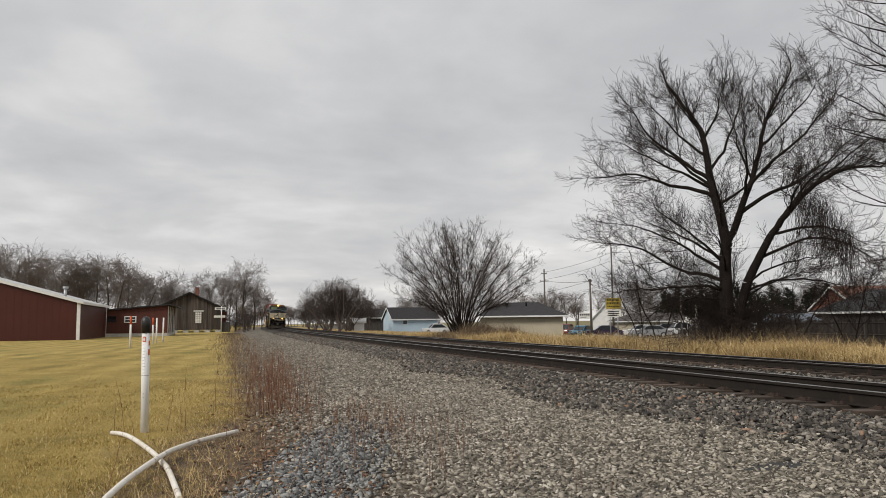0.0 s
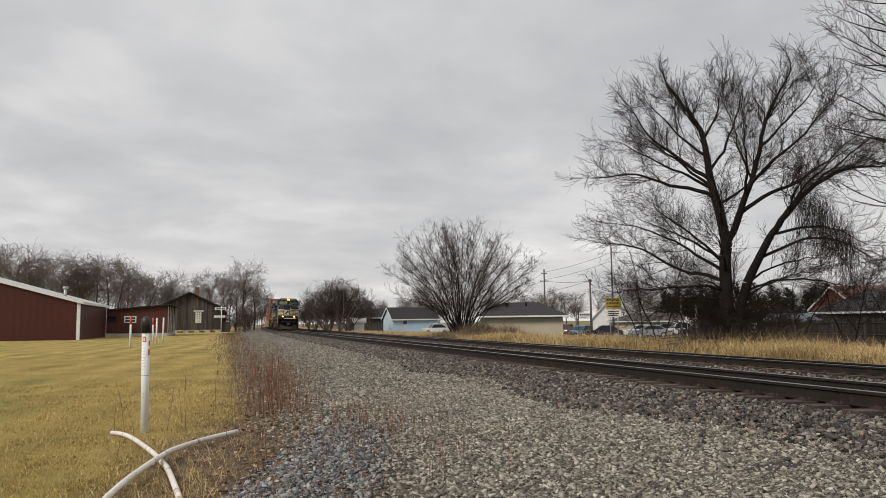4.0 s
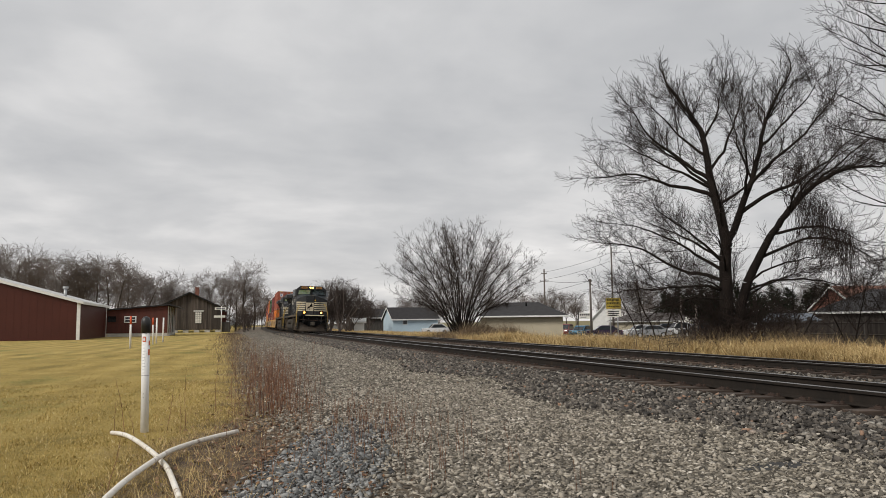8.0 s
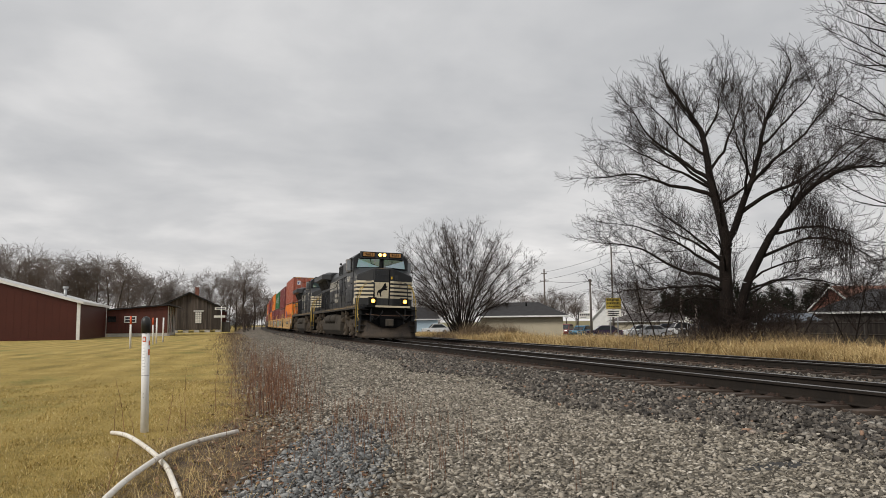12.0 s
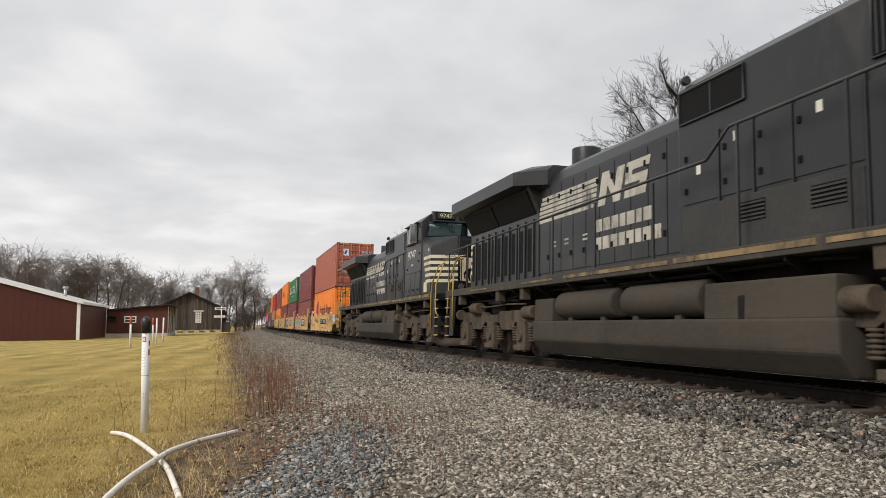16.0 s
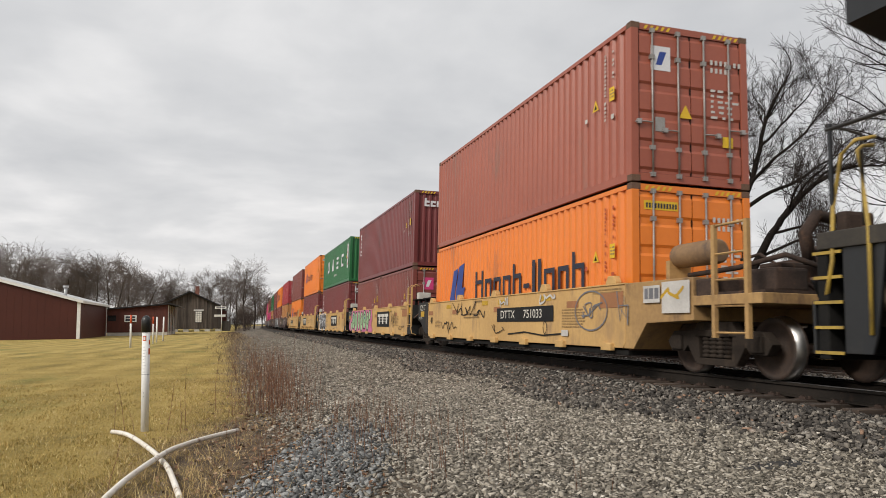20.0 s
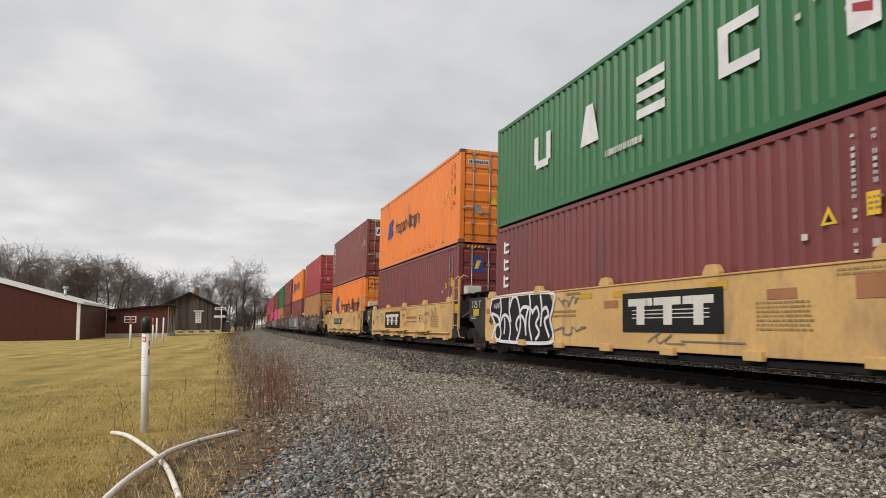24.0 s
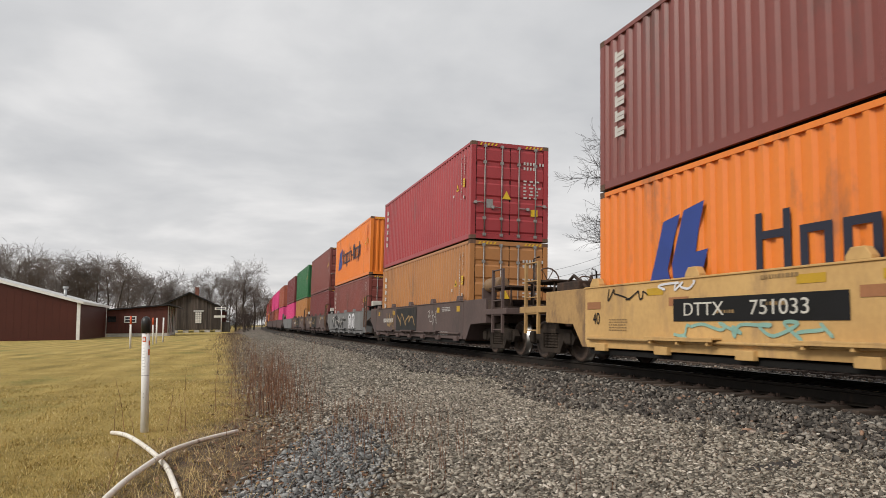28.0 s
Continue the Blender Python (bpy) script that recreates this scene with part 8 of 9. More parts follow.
        part("pane", box(x - ww / 2 + 0.08, x + ww / 2 - 0.08, -0.075, -0.058, z + 0.08, z + hh - 0.08), M["car_glass"], win)
    return root


beige = house("beige_building", "low beige stucco building with a dark hipped roof", facing(22.75, 84, 0), 9.3, 9.0, 1.75, 3.4, "beige", "shingle", hip=2.6, base=-1.3, over=0.7)
part("roof_vent", tube([(0.6, 3, 2.9), (0.6, 3, 3.35)], 0.09, 8), M["black"], beige)
part("roof_vent", box(-1.9, -1.5, 2.6, 3.0, 3.0, 3.3), M["black"], beige)
house("pale_blue_house", "small pale blue sided house with a dark gable roof", facing(14.55, 132, 20), 8.6, 5.4, 1.9, 3.75, "pale_blue", "shingle", windows=((-2.0, 0.8, 0.9, 0.9),), over=0.4)
house("garage", "grey low gabled garage with weathered walls", facing(11.2, 150, 12), 8.5, 5.5, 2.4, 3.9, "grey_wood", "shingle")
house("storage_shed", "small white shed by the tracks", facing(10.2, 118, 0), 1.6, 1.6, 1.3, 1.8, "trim_white", "trim_white", over=0.1)
house("white_house", "white gabled house behind the parked cars", facing(30.0, 126, 90), 4.0, 4.0, 1.5, 3.7, "trim_white", "shingle", windows=((0, 1.2, 0.7, 0.9),), over=0.3)
M["shingle_grey"] = mat("grey_shingles", (0.085, 0.075, 0.07), (0.06, 0.052, 0.05), 0.95, 0, 2, 18, 0.4)
house("long_building", "long low building with a brown-grey roof behind the cars", facing(32.6, 116, 0), 13.0, 8.0, 0.95, 2.2, "beige", "shingle_grey", hip=3.0)
house("side_house", "low house with a dark roof and white gutter behind a fence", facing(49.35, 70, 4), 14.2, 9.0, 1.6, 3.6, "grey_wood", "shingle", hip=4.2)
house("brown_roof_house", "house with a brown gable roof and white bargeboards", facing(48.4, 92, 38), 9.0, 8.0, 2.2, 4.5, "brick", "shingle_brown")


def fence():
    """A board fence of upright planks on posts and rails."""
    root = tagged(empty("wooden_fence"), "old dark wooden board fence with posts", "fence")
    a, b = spot(41.5, 47), spot(52.5, 40)
    n = 82
    bd = mesh_of("board", box(-0.075, 0.075, -0.011, 0.011, -1.0, 1.0), M["fence"])
    d = (b - a)
    rot = Matrix.Rotation(math.atan2(d.y, d.x), 4, "Z")
    rnd = random.Random(5)
    for k in range(n):
        p = a + d * (k / n)
        if rnd.random() < 0.05:
            continue
        shared("board", bd, root, at=Matrix.Translation(p + Vector((0, 0, -0.1))) @ rot @ Matrix.Rotation(rnd.uniform(-0.03, 0.03), 4, "Y") @ Matrix.Diagonal((1, 1, 1.12 + rnd.uniform(-0.07, 0.07), 1)))
    pb = mesh_of("post", box(-0.06, 0.06, -0.08, 0.04, -1.2, 1.18), M["fence"])
    for k in range(7):
        shared("post", pb, root, at=Matrix.Translation(a + d * (k / 6)) @ rot)
    for z in (0.25, 0.85):
        part("rail", tube([a + Vector((0, -0.05, z)), b + Vector((0, -0.05, z))], 0.045, 4), M["fence"], root)


fence()


def utility_pole(bearing, dist, h, arms=(), r=0.17):
    root = tagged(empty("utility_pole", facing(bearing, dist)), "weathered wooden utility pole with wires", "utility pole", "utility poles")
    part("pole", tube([(0, 0, -1.3), (0, 0, h)], [r, r * 0.65], 10), M["pole"], root)
    for z, wd in arms:
        arm = part("crossarm", box(-wd / 2, wd / 2, -0.06, 0.06, z, z + 0.12), M["pole"], root)
        for x in (-wd / 2 + 0.1, wd / 2 - 0.1):
            part("insulator", tube([(x, 0, z + 0.12), (x, 0, z + 0.3)], 0.05, 8), M["steel"], arm)
    return root


utility_pole(24.58, 118, 9.4, ((7.4, 1.4), (8.6, 0.9)))
utility_pole(28.05, 92, 6.2, ((5.9, 0.5),))
utility_pole(29.7, 112, 12.0)
utility_pole(22.9, 160, 7.0, ((6.4, 1.2),))
utility_pole(34.6, 58, 2.9, (), 0.085)
utility_pole(35.65, 58, 2.2, (), 0.12)


def wires():
    root = tagged(empty("overhead_wires"), "thin sagging overhead wires between the poles", "wires")
    for (b0, d0, z0), (b1, d1, z1) in (((24.58, 118, 8.9), (29.7, 112, 11.2)), ((24.58, 118, 7.7), (29.7, 112, 10.0)), ((24.58, 118, 7.6), (28.05, 92, 6.0)), ((28.05, 92, 6.0), (22.9, 160, 6.6)), ((29.7, 112, 11.2), (46, 120, 12))):
        p, q = spot(b0, d0, z0), spot(b1, d1, z1)
        part("wire", tube([p.lerp(q, k / 10) - Vector((0, 0, 1.2 * (k / 10) * (1 - k / 10))) for k in range(11)], 0.02, 4), M["black"], root)


wires()


def pole_sign():
    root = tagged(empty("business_sign", facing(29.75, 74)), "yellow and white business sign on a post by the car park", "sign")
    for x in (-0.35, 0.35):
        part("post", tube([(x, 0.05, -1.3), (x, 0.05, 3.4)], 0.06, 8), M["steel"], root)
    up = part("upper_face", box(-0.72, 0.72, -0.1, 0.1, 2.25, 3.30, 0.02), M["sign_yellow"], root, "yellow sign face")
    lo = part("lower_face", box(-0.70, 0.70, -0.08, 0.08, 1.45, 2.18, 0.02), M["sign_white"], root, "white letter board")
    rnd = random.Random(3)
    for z, h in ((3.0, 0.2), (2.7, 0.18), (2.42, 0.14)):
        x = -0.6
        while x < 0.5:
            w = rnd.uniform(0.06, 0.14)
            part("lettering_bar", box(x, x + w, -0.108, -0.1, z, z + h), M["gr_black"], up)
            x += w + 0.05
    for z in (1.95, 1.75, 1.55):
        part("lettering_bar", box(-0.55, 0.5 - 0.2 * (z < 1.6), -0.088, -0.08, z, z + 0.09), M["gr_black"], lo)
    s2 = tagged(empty("shop_sign", facing(27.55, 96) @ Matrix.Diagonal((0.62, 0.62, 0.62, 1)) @ Matrix.Translation((0, 0, 0.3))), "white board sign with dark lettering bars", "sign")
    part("post", tube([(-1.2, 0, -2.4), (-1.2, 0, 3.3)], 0.07, 8), M["black"], s2)
    bd = part("board", box(-1.1, 1.2, -0.1, 0.1, 1.9, 3.1, 0.02), M["sign_white"], s2)
    for k in range(5):
        part("lettering_bar", box(-0.95 + k * 0.42, -0.65 + k * 0.42, -0.11, -0.1, 2.55, 2.95), M["gr_black"], bd)
    part("lettering_bar", box(-0.8, 0.4, -0.11, -0.1, 2.15, 2.3), M["label_ink"], bd)
    for b, d, h in ((35.0, 58, 1.3),):
        s3 = tagged(empty("parking_sign", facing(b, d)), "small white parking sign on a thin post", "sign", "parking signs")
        part("post", tube([(0, 0, -1.2), (0, 0, h)], 0.03, 6), M["steel"], s3)
        part("plate", box(-0.16, 0.16, -0.05, -0.035, h - 0.4, h), M["sign_white"], s3)


pole_sign()

CAR = {}


def car(paint, label, m, tall=0.0):
    """A parked car, along x."""
    root = tagged(empty("parked_car", m), label, "car", "parked cars")
    h = 1.42 + tall
    key = round(tall, 2)
    if key not in CAR:
        body = prism([(-2.2, 0.32), (-2.25, 0.62), (-2.15, 0.88), (-1.2, 0.96), (1.5, 0.98), (2.15, 0.92), (2.22, 0.5), (2.15, 0.3)], -0.88, 0.88, "y", 0.05)
        roof = prism([(-1.1, 0.95), (-0.45, h - 0.05), (0.0, h), (1.0, h - 0.02), (1.75 + tall, 0.97)], -0.72, 0.72, "y", 0.06)
        gl = prism([(-0.92, 1.0), (-0.42, h - 0.13), (0.95, h - 0.12), (1.5 + tall, 1.0)], -0.735, 0.735, "y")
        fw = prism([(-1.105, 0.99), (-0.53, h - 0.12), (-0.5, h - 0.1), (-1.06, 0.97)], -0.62, 0.62, "y")
        wh = cyl((0, -0.11, 0), (0, 0.11, 0), 0.33, 18, 0.03)
        rm = cyl((0, -0.118, 0), (0, 0.118, 0), 0.2, 14)
        CAR[key] = [mesh_of(n, b, q) for n, b, q in (("body", body, M["car_white"]), ("cabin", roof, M["car_white"]), ("side_glass", gl, M["car_glass"]), ("windscreen", fw, M["car_glass"]), ("tyre", wh, M["tyre"]), ("rim", rm, M["steel"]))]
        lb = bmesh.new()
        bm_box(lb, -2.24, -2.1, -0.2, 0.2, 0.68, 0.82, 0.02)
        CAR["lamp"] = mesh_of("headlight", lb, M["lamp_off"])
        tb = bmesh.new()
        bm_box(tb, 2.1, 2.23, -0.2, 0.2, 0.7, 0.86, 0.02)
        CAR["tail"] = mesh_of("tail_light", tb, M["c_red"])
    me = CAR[key]
    shared("body", me[0], root, M[paint])
    shared("cabin", me[1], root, M[paint])
    shared("side_glass", me[2], root)
    shared("windscreen", me[3], root)
    for x in (-1.38, 1.36):
        for y in (-0.8, 0.8):
            w = shared("tyre", me[4], root, at=Matrix.Translation((x, y, 0.33)))
            shared("rim", me[5], w)
    for y in (-0.6, 0.6):
        shared("headlight", CAR["lamp"], root, at=Matrix.Translation((0, y, 0)))
        shared("tail_light", CAR["tail"], root, at=Matrix.Translation((0, y, 0)))
    return root


for paint, b, d, turn, tall, z, label in (
        ("car_blue", 27.3, 98, 68, 0.1, -1.0, "blue parked car beside the beige building"), ("c_maroon", 26.1, 102, 75, 0.25, -0.95, "maroon parked car beside the beige building"),
        ("car_plum", 28.95, 94, 8, 0.1, -1.0, "dark plum parked car in the car park"), ("car_white", 31.6, 96, 14, 0.15, -1.0, "white parked saloon car"),
        ("car_silver", 32.35, 92, 12, 0.1, -1.0, "silver parked car in the car park"), ("car_white", 34.4, 100, 20, 0.35, -0.95, "white parked sport utility car"),
        ("car_dark", 33.4, 106, 12, 0.2, -1.0, "dark parked car in the car park"), ("car_dark", 35.7, 96, 12, 0.2, -1.0, "dark parked sport utility car"),
        ("car_dark", 36.6, 100, 15, 0.1, -1.0, "dark parked car in the car park"), ("car_white", 39.3, 80, 70, 0.3, -1.0, "white parked van behind the big tree"),
        ("car_dark", 25.4, 108, 80, 0.3, -0.95, "dark parked car beside the beige building"), ("car_white", 16.1, 122, 12, 0.25, -0.75, "white pickup beside the pale blue house")):
    car(paint, label, Matrix.Translation((0, 0, z)) @ facing(b, d, turn), tall)
M["shed_roof"] = mat("blue_grey_sheet_roof", (0.13, 0.155, 0.185), (0.10, 0.12, 0.145), 0.6, 0, 1, 10, 0.05)
house("low_shed", "low shed with a blue-grey roof behind the fence", facing(41.9, 60, 0), 3.5, 3.6, 1.0, 1.5, "grey_wood", "shed_roof", hip=0.3, trim="shed_roof", over=0.2)


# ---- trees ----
# far trunks are paled in colour as well, as haze would do
M["far_bark"] = mat("distance_paled_bark", (0.085, 0.070, 0.061), (0.055, 0.046, 0.040), 0.95, 0, 2, 12, 0, spec=0.15)


def tubes(segs, sides):
    """Arrays for many tapered bars: rows of (start, end, radius, radius)."""
    a = np.array([s[0] for s in segs], float)
    b = np.array([s[1] for s in segs], float)
    r0, r1 = np.array([s[2] for s in segs]), np.array([s[3] for s in segs])
    d = b - a
    d /= np.linalg.norm(d, axis=1, keepdims=True) + 1e-9
    ref = np.where(np.abs(d[:, 2:3]) < 0.9, [[0, 0, 1.0]], [[1.0, 0, 0]])
    u = np.cross(d, ref)
    u /= np.linalg.norm(u, axis=1, keepdims=True) + 1e-9
    v = np.cross(d, u)
    ang = np.arange(sides) * math.tau / sides
    ring = u[:, None] * np.cos(ang)[None, :, None] + v[:, None] * np.sin(ang)[None, :, None]
    V = np.concatenate([a[:, None] + ring * r0[:, None, None], b[:, None] + ring * r1[:, None, None]], 1).reshape(-1, 3)
    k = np.arange(sides)
    f = np.stack([k, (k + 1) % sides, sides + (k + 1) % sides, sides + k], 1)
    F = (f[None] + (np.arange(len(segs)) * 2 * sides)[:, None, None]).reshape(-1, 4)
    return V, F


def tree_segments(seed, height, trunks, envelope, counts, lengths, radius, min_r=0.008, up=0.10, wander=0.22, start=0.22, droop=0.0, lean=0.2, stem=0.9):
    """Branches grown level by level inside an egg-shaped crown. envelope: (centre height, half width, half height)."""
    rnd = random.Random(seed)
    segs = {k: [] for k in range(len(counts) + 1)}
    cz, ew, eh = envelope

    def inside(p, k):
        return (p.x / ew) ** 2 + (p.y / ew) ** 2 + ((p.z - cz) / eh) ** 2 < k * k

    def rv():
        return Vector((rnd.gauss(0, 1), rnd.gauss(0, 1), rnd.gauss(0, 1)))

    def grow(p, d, length, r, lvl):
        n = (9, 7, 6, 4, 3, 2)[min(lvl, 5)]
        step = length / n
        kids = counts[lvl] if lvl < len(counts) else 0
        at = sorted(rnd.uniform(start if lvl == 0 else 0.15, 1.0) * n for _ in range(kids))
        r_end = max(min_r, r * (0.3 if lvl else 0.4))
        room = rnd.uniform(0.72, 1.12)
        for i in range(n):
            pull = up if lvl < 3 else up * 0.6 - droop
            d = (d + rv() * wander * (0.6 if lvl == 0 else 1) + Vector((0, 0, pull))).normalized()
            q = p + d * step
            if lvl and not inside(q, room):
                return
            ra, rb = r + (r_end - r) * i / n, r + (r_end - r) * (i + 1) / n
            segs[min(lvl, len(counts))].append((p.copy(), q.copy(), ra, rb))
            while at and at[0] <= i + 1:
                at.pop(0)
                side = rv()
                side = (side - side.project(d)).normalized()
                a = rnd.uniform(0.55, 1.05)
                grow(q.copy(), (d * math.cos(a) + side * math.sin(a)).normalized(), lengths[lvl] * rnd.uniform(0.6, 1.15), max(min_r, rb * rnd.uniform(0.45, 0.7)), lvl + 1)
            p = q

    for k in range(trunks):
        a = k * math.tau / max(trunks, 1) + rnd.uniform(-0.4, 0.4)
        off = Vector((math.cos(a), math.sin(a), 0)) * (radius * 0.9 if trunks > 1 else 0)
        ln = lean * (1 if trunks == 2 else 0.3 if trunks == 1 else rnd.uniform(0.1, 1.5))
        grow(off, Vector((math.cos(a) * ln, math.sin(a) * ln, 1)).normalized(), height * stem * rnd.uniform(0.9, 1.05), radius, 0)
    return segs


def tree(name, label, m, segs, thick_levels=2, bark="bark", twig="twig", group=""):
    root = tagged(empty(name, m), label, "tree", group)
    thick = [s for k in segs for s in segs[k] if k < thick_levels]
    thin = [s for k in segs for s in segs[k] if k >= thick_levels]
    V, F = tubes(thick, 7)
    raw("trunk", V, F, M[bark], root, True)
    V, F = tubes(thin, 3)
    tagged(raw("crown", V, F, M[twig], root), "mass of bare branches and twigs")
    return root


def limb_tree(seed, stems, counts=(4.0, 7, 5), lengths=(1.5, 0.8, 0.42), min_r=0.0056, up=0.07):
    """A tree from curving stems and limbs, each grown from the ground or from an earlier one: (parent or None, share of the parent's length or the foot,
    azimuth, elevations from root to tip, length, radius, share of its own length that stays bare); side shoots grow along the rest."""
    rnd = random.Random(seed)
    segs = {k: [] for k in range(5)}
    paths = []

    def rv():
        return Vector((rnd.gauss(0, 1), rnd.gauss(0, 1), rnd.gauss(0, 1)))

    def heading(az, el):
        a, e = radians(az), radians(el)
        return Vector((math.cos(a) * math.cos(e), math.sin(a) * math.cos(e), math.sin(e)))

    def shoots(p, d, length, r, lvl):
        n = (5, 4, 3)[lvl - 2]
        for i in range(n):
            d = (d + rv() * 0.16 + Vector((0, 0, up if lvl < 4 else up * 0.4))).normalized()
            q = p + d * length / n
            ra, rb = max(min_r, r * (1 - 0.6 * i / n)), max(min_r, r * (1 - 0.6 * (i + 1) / n))
            segs[lvl].append((p.copy(), q.copy(), ra, rb))
            if lvl < 4:
                for _ in range(round(counts[lvl - 1] / n + rnd.uniform(-0.5, 0.5))):
                    side = rv()
                    side = (side - side.project(d)).normalized()
                    a = rnd.uniform(0.4, 0.8)
                    shoots(q.copy(), (d * math.cos(a) + side * math.sin(a)).normalized(), lengths[lvl - 1] * rnd.uniform(0.55, 1.2), rb * 0.55, lvl + 1)
            p = q

    for parent, at, az, els, length, r, bare in stems:
        p = Vector(at) if parent is None else paths[parent][int(at * (len(paths[parent]) - 1))][0].copy()
        n = max(7, int(length * 2.6))
        tip = 0.16 if parent is None else 0.2
        pts = [(p.copy(), r)]
        for i in range(n):
            az += rnd.gauss(0, 5)
            d = (heading(az, float(np.interp(i / (n - 1), np.linspace(0, 1, len(els)), els))) + rv() * 0.10).normalized()
            q = p + d * length / n
            ra, rb = r * (1 - (1 - tip) * i / n), r * (1 - (1 - tip) * (i + 1) / n)
            segs[0 if r > 0.11 else 1].append((p.copy(), q.copy(), ra, rb))
            pts.append((q.copy(), rb))
            p = q
        paths.append(pts)
        for _ in range(round(length * (1 - bare) * counts[0])):
            k = min(n - 1, int((bare + (1 - bare) * rnd.random() ** 0.85) * n))
            d = (pts[k + 1][0] - pts[k][0]).normalized()
            side = rv()
            side = (side - side.project(d)).normalized()
            a = rnd.uniform(0.4, 0.9)
            shoots(pts[k][0].copy(), (d * math.cos(a) + side * math.sin(a) + Vector((0, 0, up))).normalized(), lengths[0] * rnd.uniform(0.45, 1.15), max(min_r * 1.6, min(0.03, pts[k][1] * 0.4)), 2)
        shoots(pts[-1][0].copy(), d, lengths[0] * 0.8, pts[-1][1], 2)
    return segs


p = spot(38.2, 33.2)
BIG = [
    # the main stem, its right-hand fork, and the second stem that arches over
    (None, (-0.30, 0, 0), 180, (86, 84, 92, 98, 84, 78, 76, 84, 70, 58, 48), 12.9, 0.34, 0.72),
    (0, 0.37, 0, (66, 68, 68, 77, 78, 76, 64, 52), 8.3, 0.17, 0.55),
    (None, (0.28, 0.1, 0), 0, (90, 86, 76, 66, 60, 54, 46, 32, 20, -8), 10.9, 0.26, 0.62),
    (None, (0.0, -0.15, 0), 20, (95, 88, 84, 70), 3.2, 0.20, 0.9), (None, (0.1, 0.2, 0), 170, (92, 84, 88, 80), 2.6, 0.18, 0.8), (None, (-0.55, 0.05, 0), 180, (80, 84, 70, 60), 3.4, 0.10, 0.5),
    # limbs to one side, from high to low
    (0, 0.56, 180, (22, 14, 22, 4, -8), 5.6, 0.10, 0.3), (0, 0.63, 176, (46, 38, 52, 62), 5.2, 0.10, 0.3), (0, 0.72, 184, (40, 44, 52), 3.6, 0.07, 0.25),
    (0, 0.60, 196, (34, 28, 30), 4.4, 0.075, 0.3), (0, 0.58, 165, (50, 44, 36), 4.8, 0.075, 0.3), (0, 0.80, 186, (60, 60, 66), 2.6, 0.05, 0.2), (0, 0.78, 20, (62, 72, 74), 3.2, 0.06, 0.25), (0, 0.66, 15, (52, 66, 78), 4.4, 0.075, 0.35),
    # limbs to the other
    (0, 0.53, 5, (30, 40, 34, 40), 3.4, 0.07, 0.35), (1, 0.20, 5, (36, 24, 30, 34, 42), 6.4, 0.10, 0.35), (1, 0.36, 352, (48, 38, 50, 54), 5.6, 0.085, 0.3), (1, 0.58, 8, (52, 50, 58), 3.6, 0.065, 0.25),
    (1, 0.40, 172, (70, 82, 76), 3.8, 0.06, 0.3), (1, 0.70, 20, (62, 55, 50), 2.6, 0.05, 0.2), (1, 0.3, 75, (40, 45, 50), 4.2, 0.07, 0.3), (1, 0.3, 285, (45, 40, 45), 4.0, 0.07, 0.3),
    # along the arching stem
    (2, 0.60, 10, (58, 50, 40, 34), 4.2, 0.075, 0.3), (2, 0.72, 350, (48, 40, 28), 3.4, 0.06, 0.25), (2, 0.52, 355, (16, 2, -18, -40), 4.0, 0.07, 0.3), (2, 0.40, 5, (34, 14, -2, -30, -52), 5.2, 0.075, 0.3),
    (2, 0.62, 80, (36, 20, 0), 3.4, 0.05, 0.3), (2, 0.64, 280, (34, 16, -8), 3.2, 0.05, 0.3), (2, 0.28, 6, (24, 10, -6, -18), 4.4, 0.06, 0.25), (2, 0.30, 330, (30, 14, -10), 3.8, 0.055, 0.3),
    # low limbs
    (0, 0.26, 182, (28, 12, 34, 24, 4), 5.6, 0.095, 0.3), (0, 0.29, 172, (40, 36, 24, 12), 5.4, 0.08, 0.3), (0, 0.24, 188, (14, -4, 2, -14), 4.8, 0.075, 0.3), (0, 0.21, 178, (10, -10, -22, -34), 3.8, 0.06, 0.3),
    (0, 0.31, 200, (46, 34, 20), 4.6, 0.07, 0.3), (0, 0.33, 160, (40, 30, 22), 4.6, 0.07, 0.3), (0, 0.30, 270, (34, 24, 10), 3.8, 0.06, 0.3), (0, 0.40, 90, (40, 36, 30), 4.2, 0.065, 0.3), (0, 0.44, 265, (44, 40, 34), 3.8, 0.06, 0.3),
    (0, 0.22, 225, (24, 4, -20), 3.2, 0.05, 0.3), (2, 0.22, 40, (30, 20, 0), 3.6, 0.05, 0.3)]
tree("bare_tree", "large bare two-stemmed tree in dry grass beside the tracks", pose(p.x, p.y, -0.3, 0, 0, -38) @ Matrix.Diagonal((0.97, 0.97, 0.955, 1)), limb_tree(14, BIG), 2)
p = spot(55.6, 29.5)
EDGE = [(None, (0, 0, 0), 180, (90, 86, 80, 84), 13.5, 0.30, 0.7)]
for at, az, els, length in ((0.30, 180, (30, 18, 24), 5.6), (0.36, 160, (44, 30, 30), 6.2), (0.42, 195, (36, 26, 20), 6.4), (0.48, 175, (42, 34, 30), 6.6), (0.55, 165, (50, 44, 36), 6.4), (0.60, 190, (46, 40, 42), 6.0),
                            (0.66, 178, (52, 48, 46), 6.0), (0.72, 205, (56, 50, 44), 5.4), (0.78, 170, (60, 56, 50), 5.0), (0.5, 60, (45, 40, 40), 6.0), (0.6, 320, (45, 40, 40), 6.0), (0.7, 20, (50, 50, 50), 5.0), (0.26, 185, (14, 0, -10), 4.8)):
    EDGE.append((0, at, az, els, length * 0.92, 0.06, 0.35))
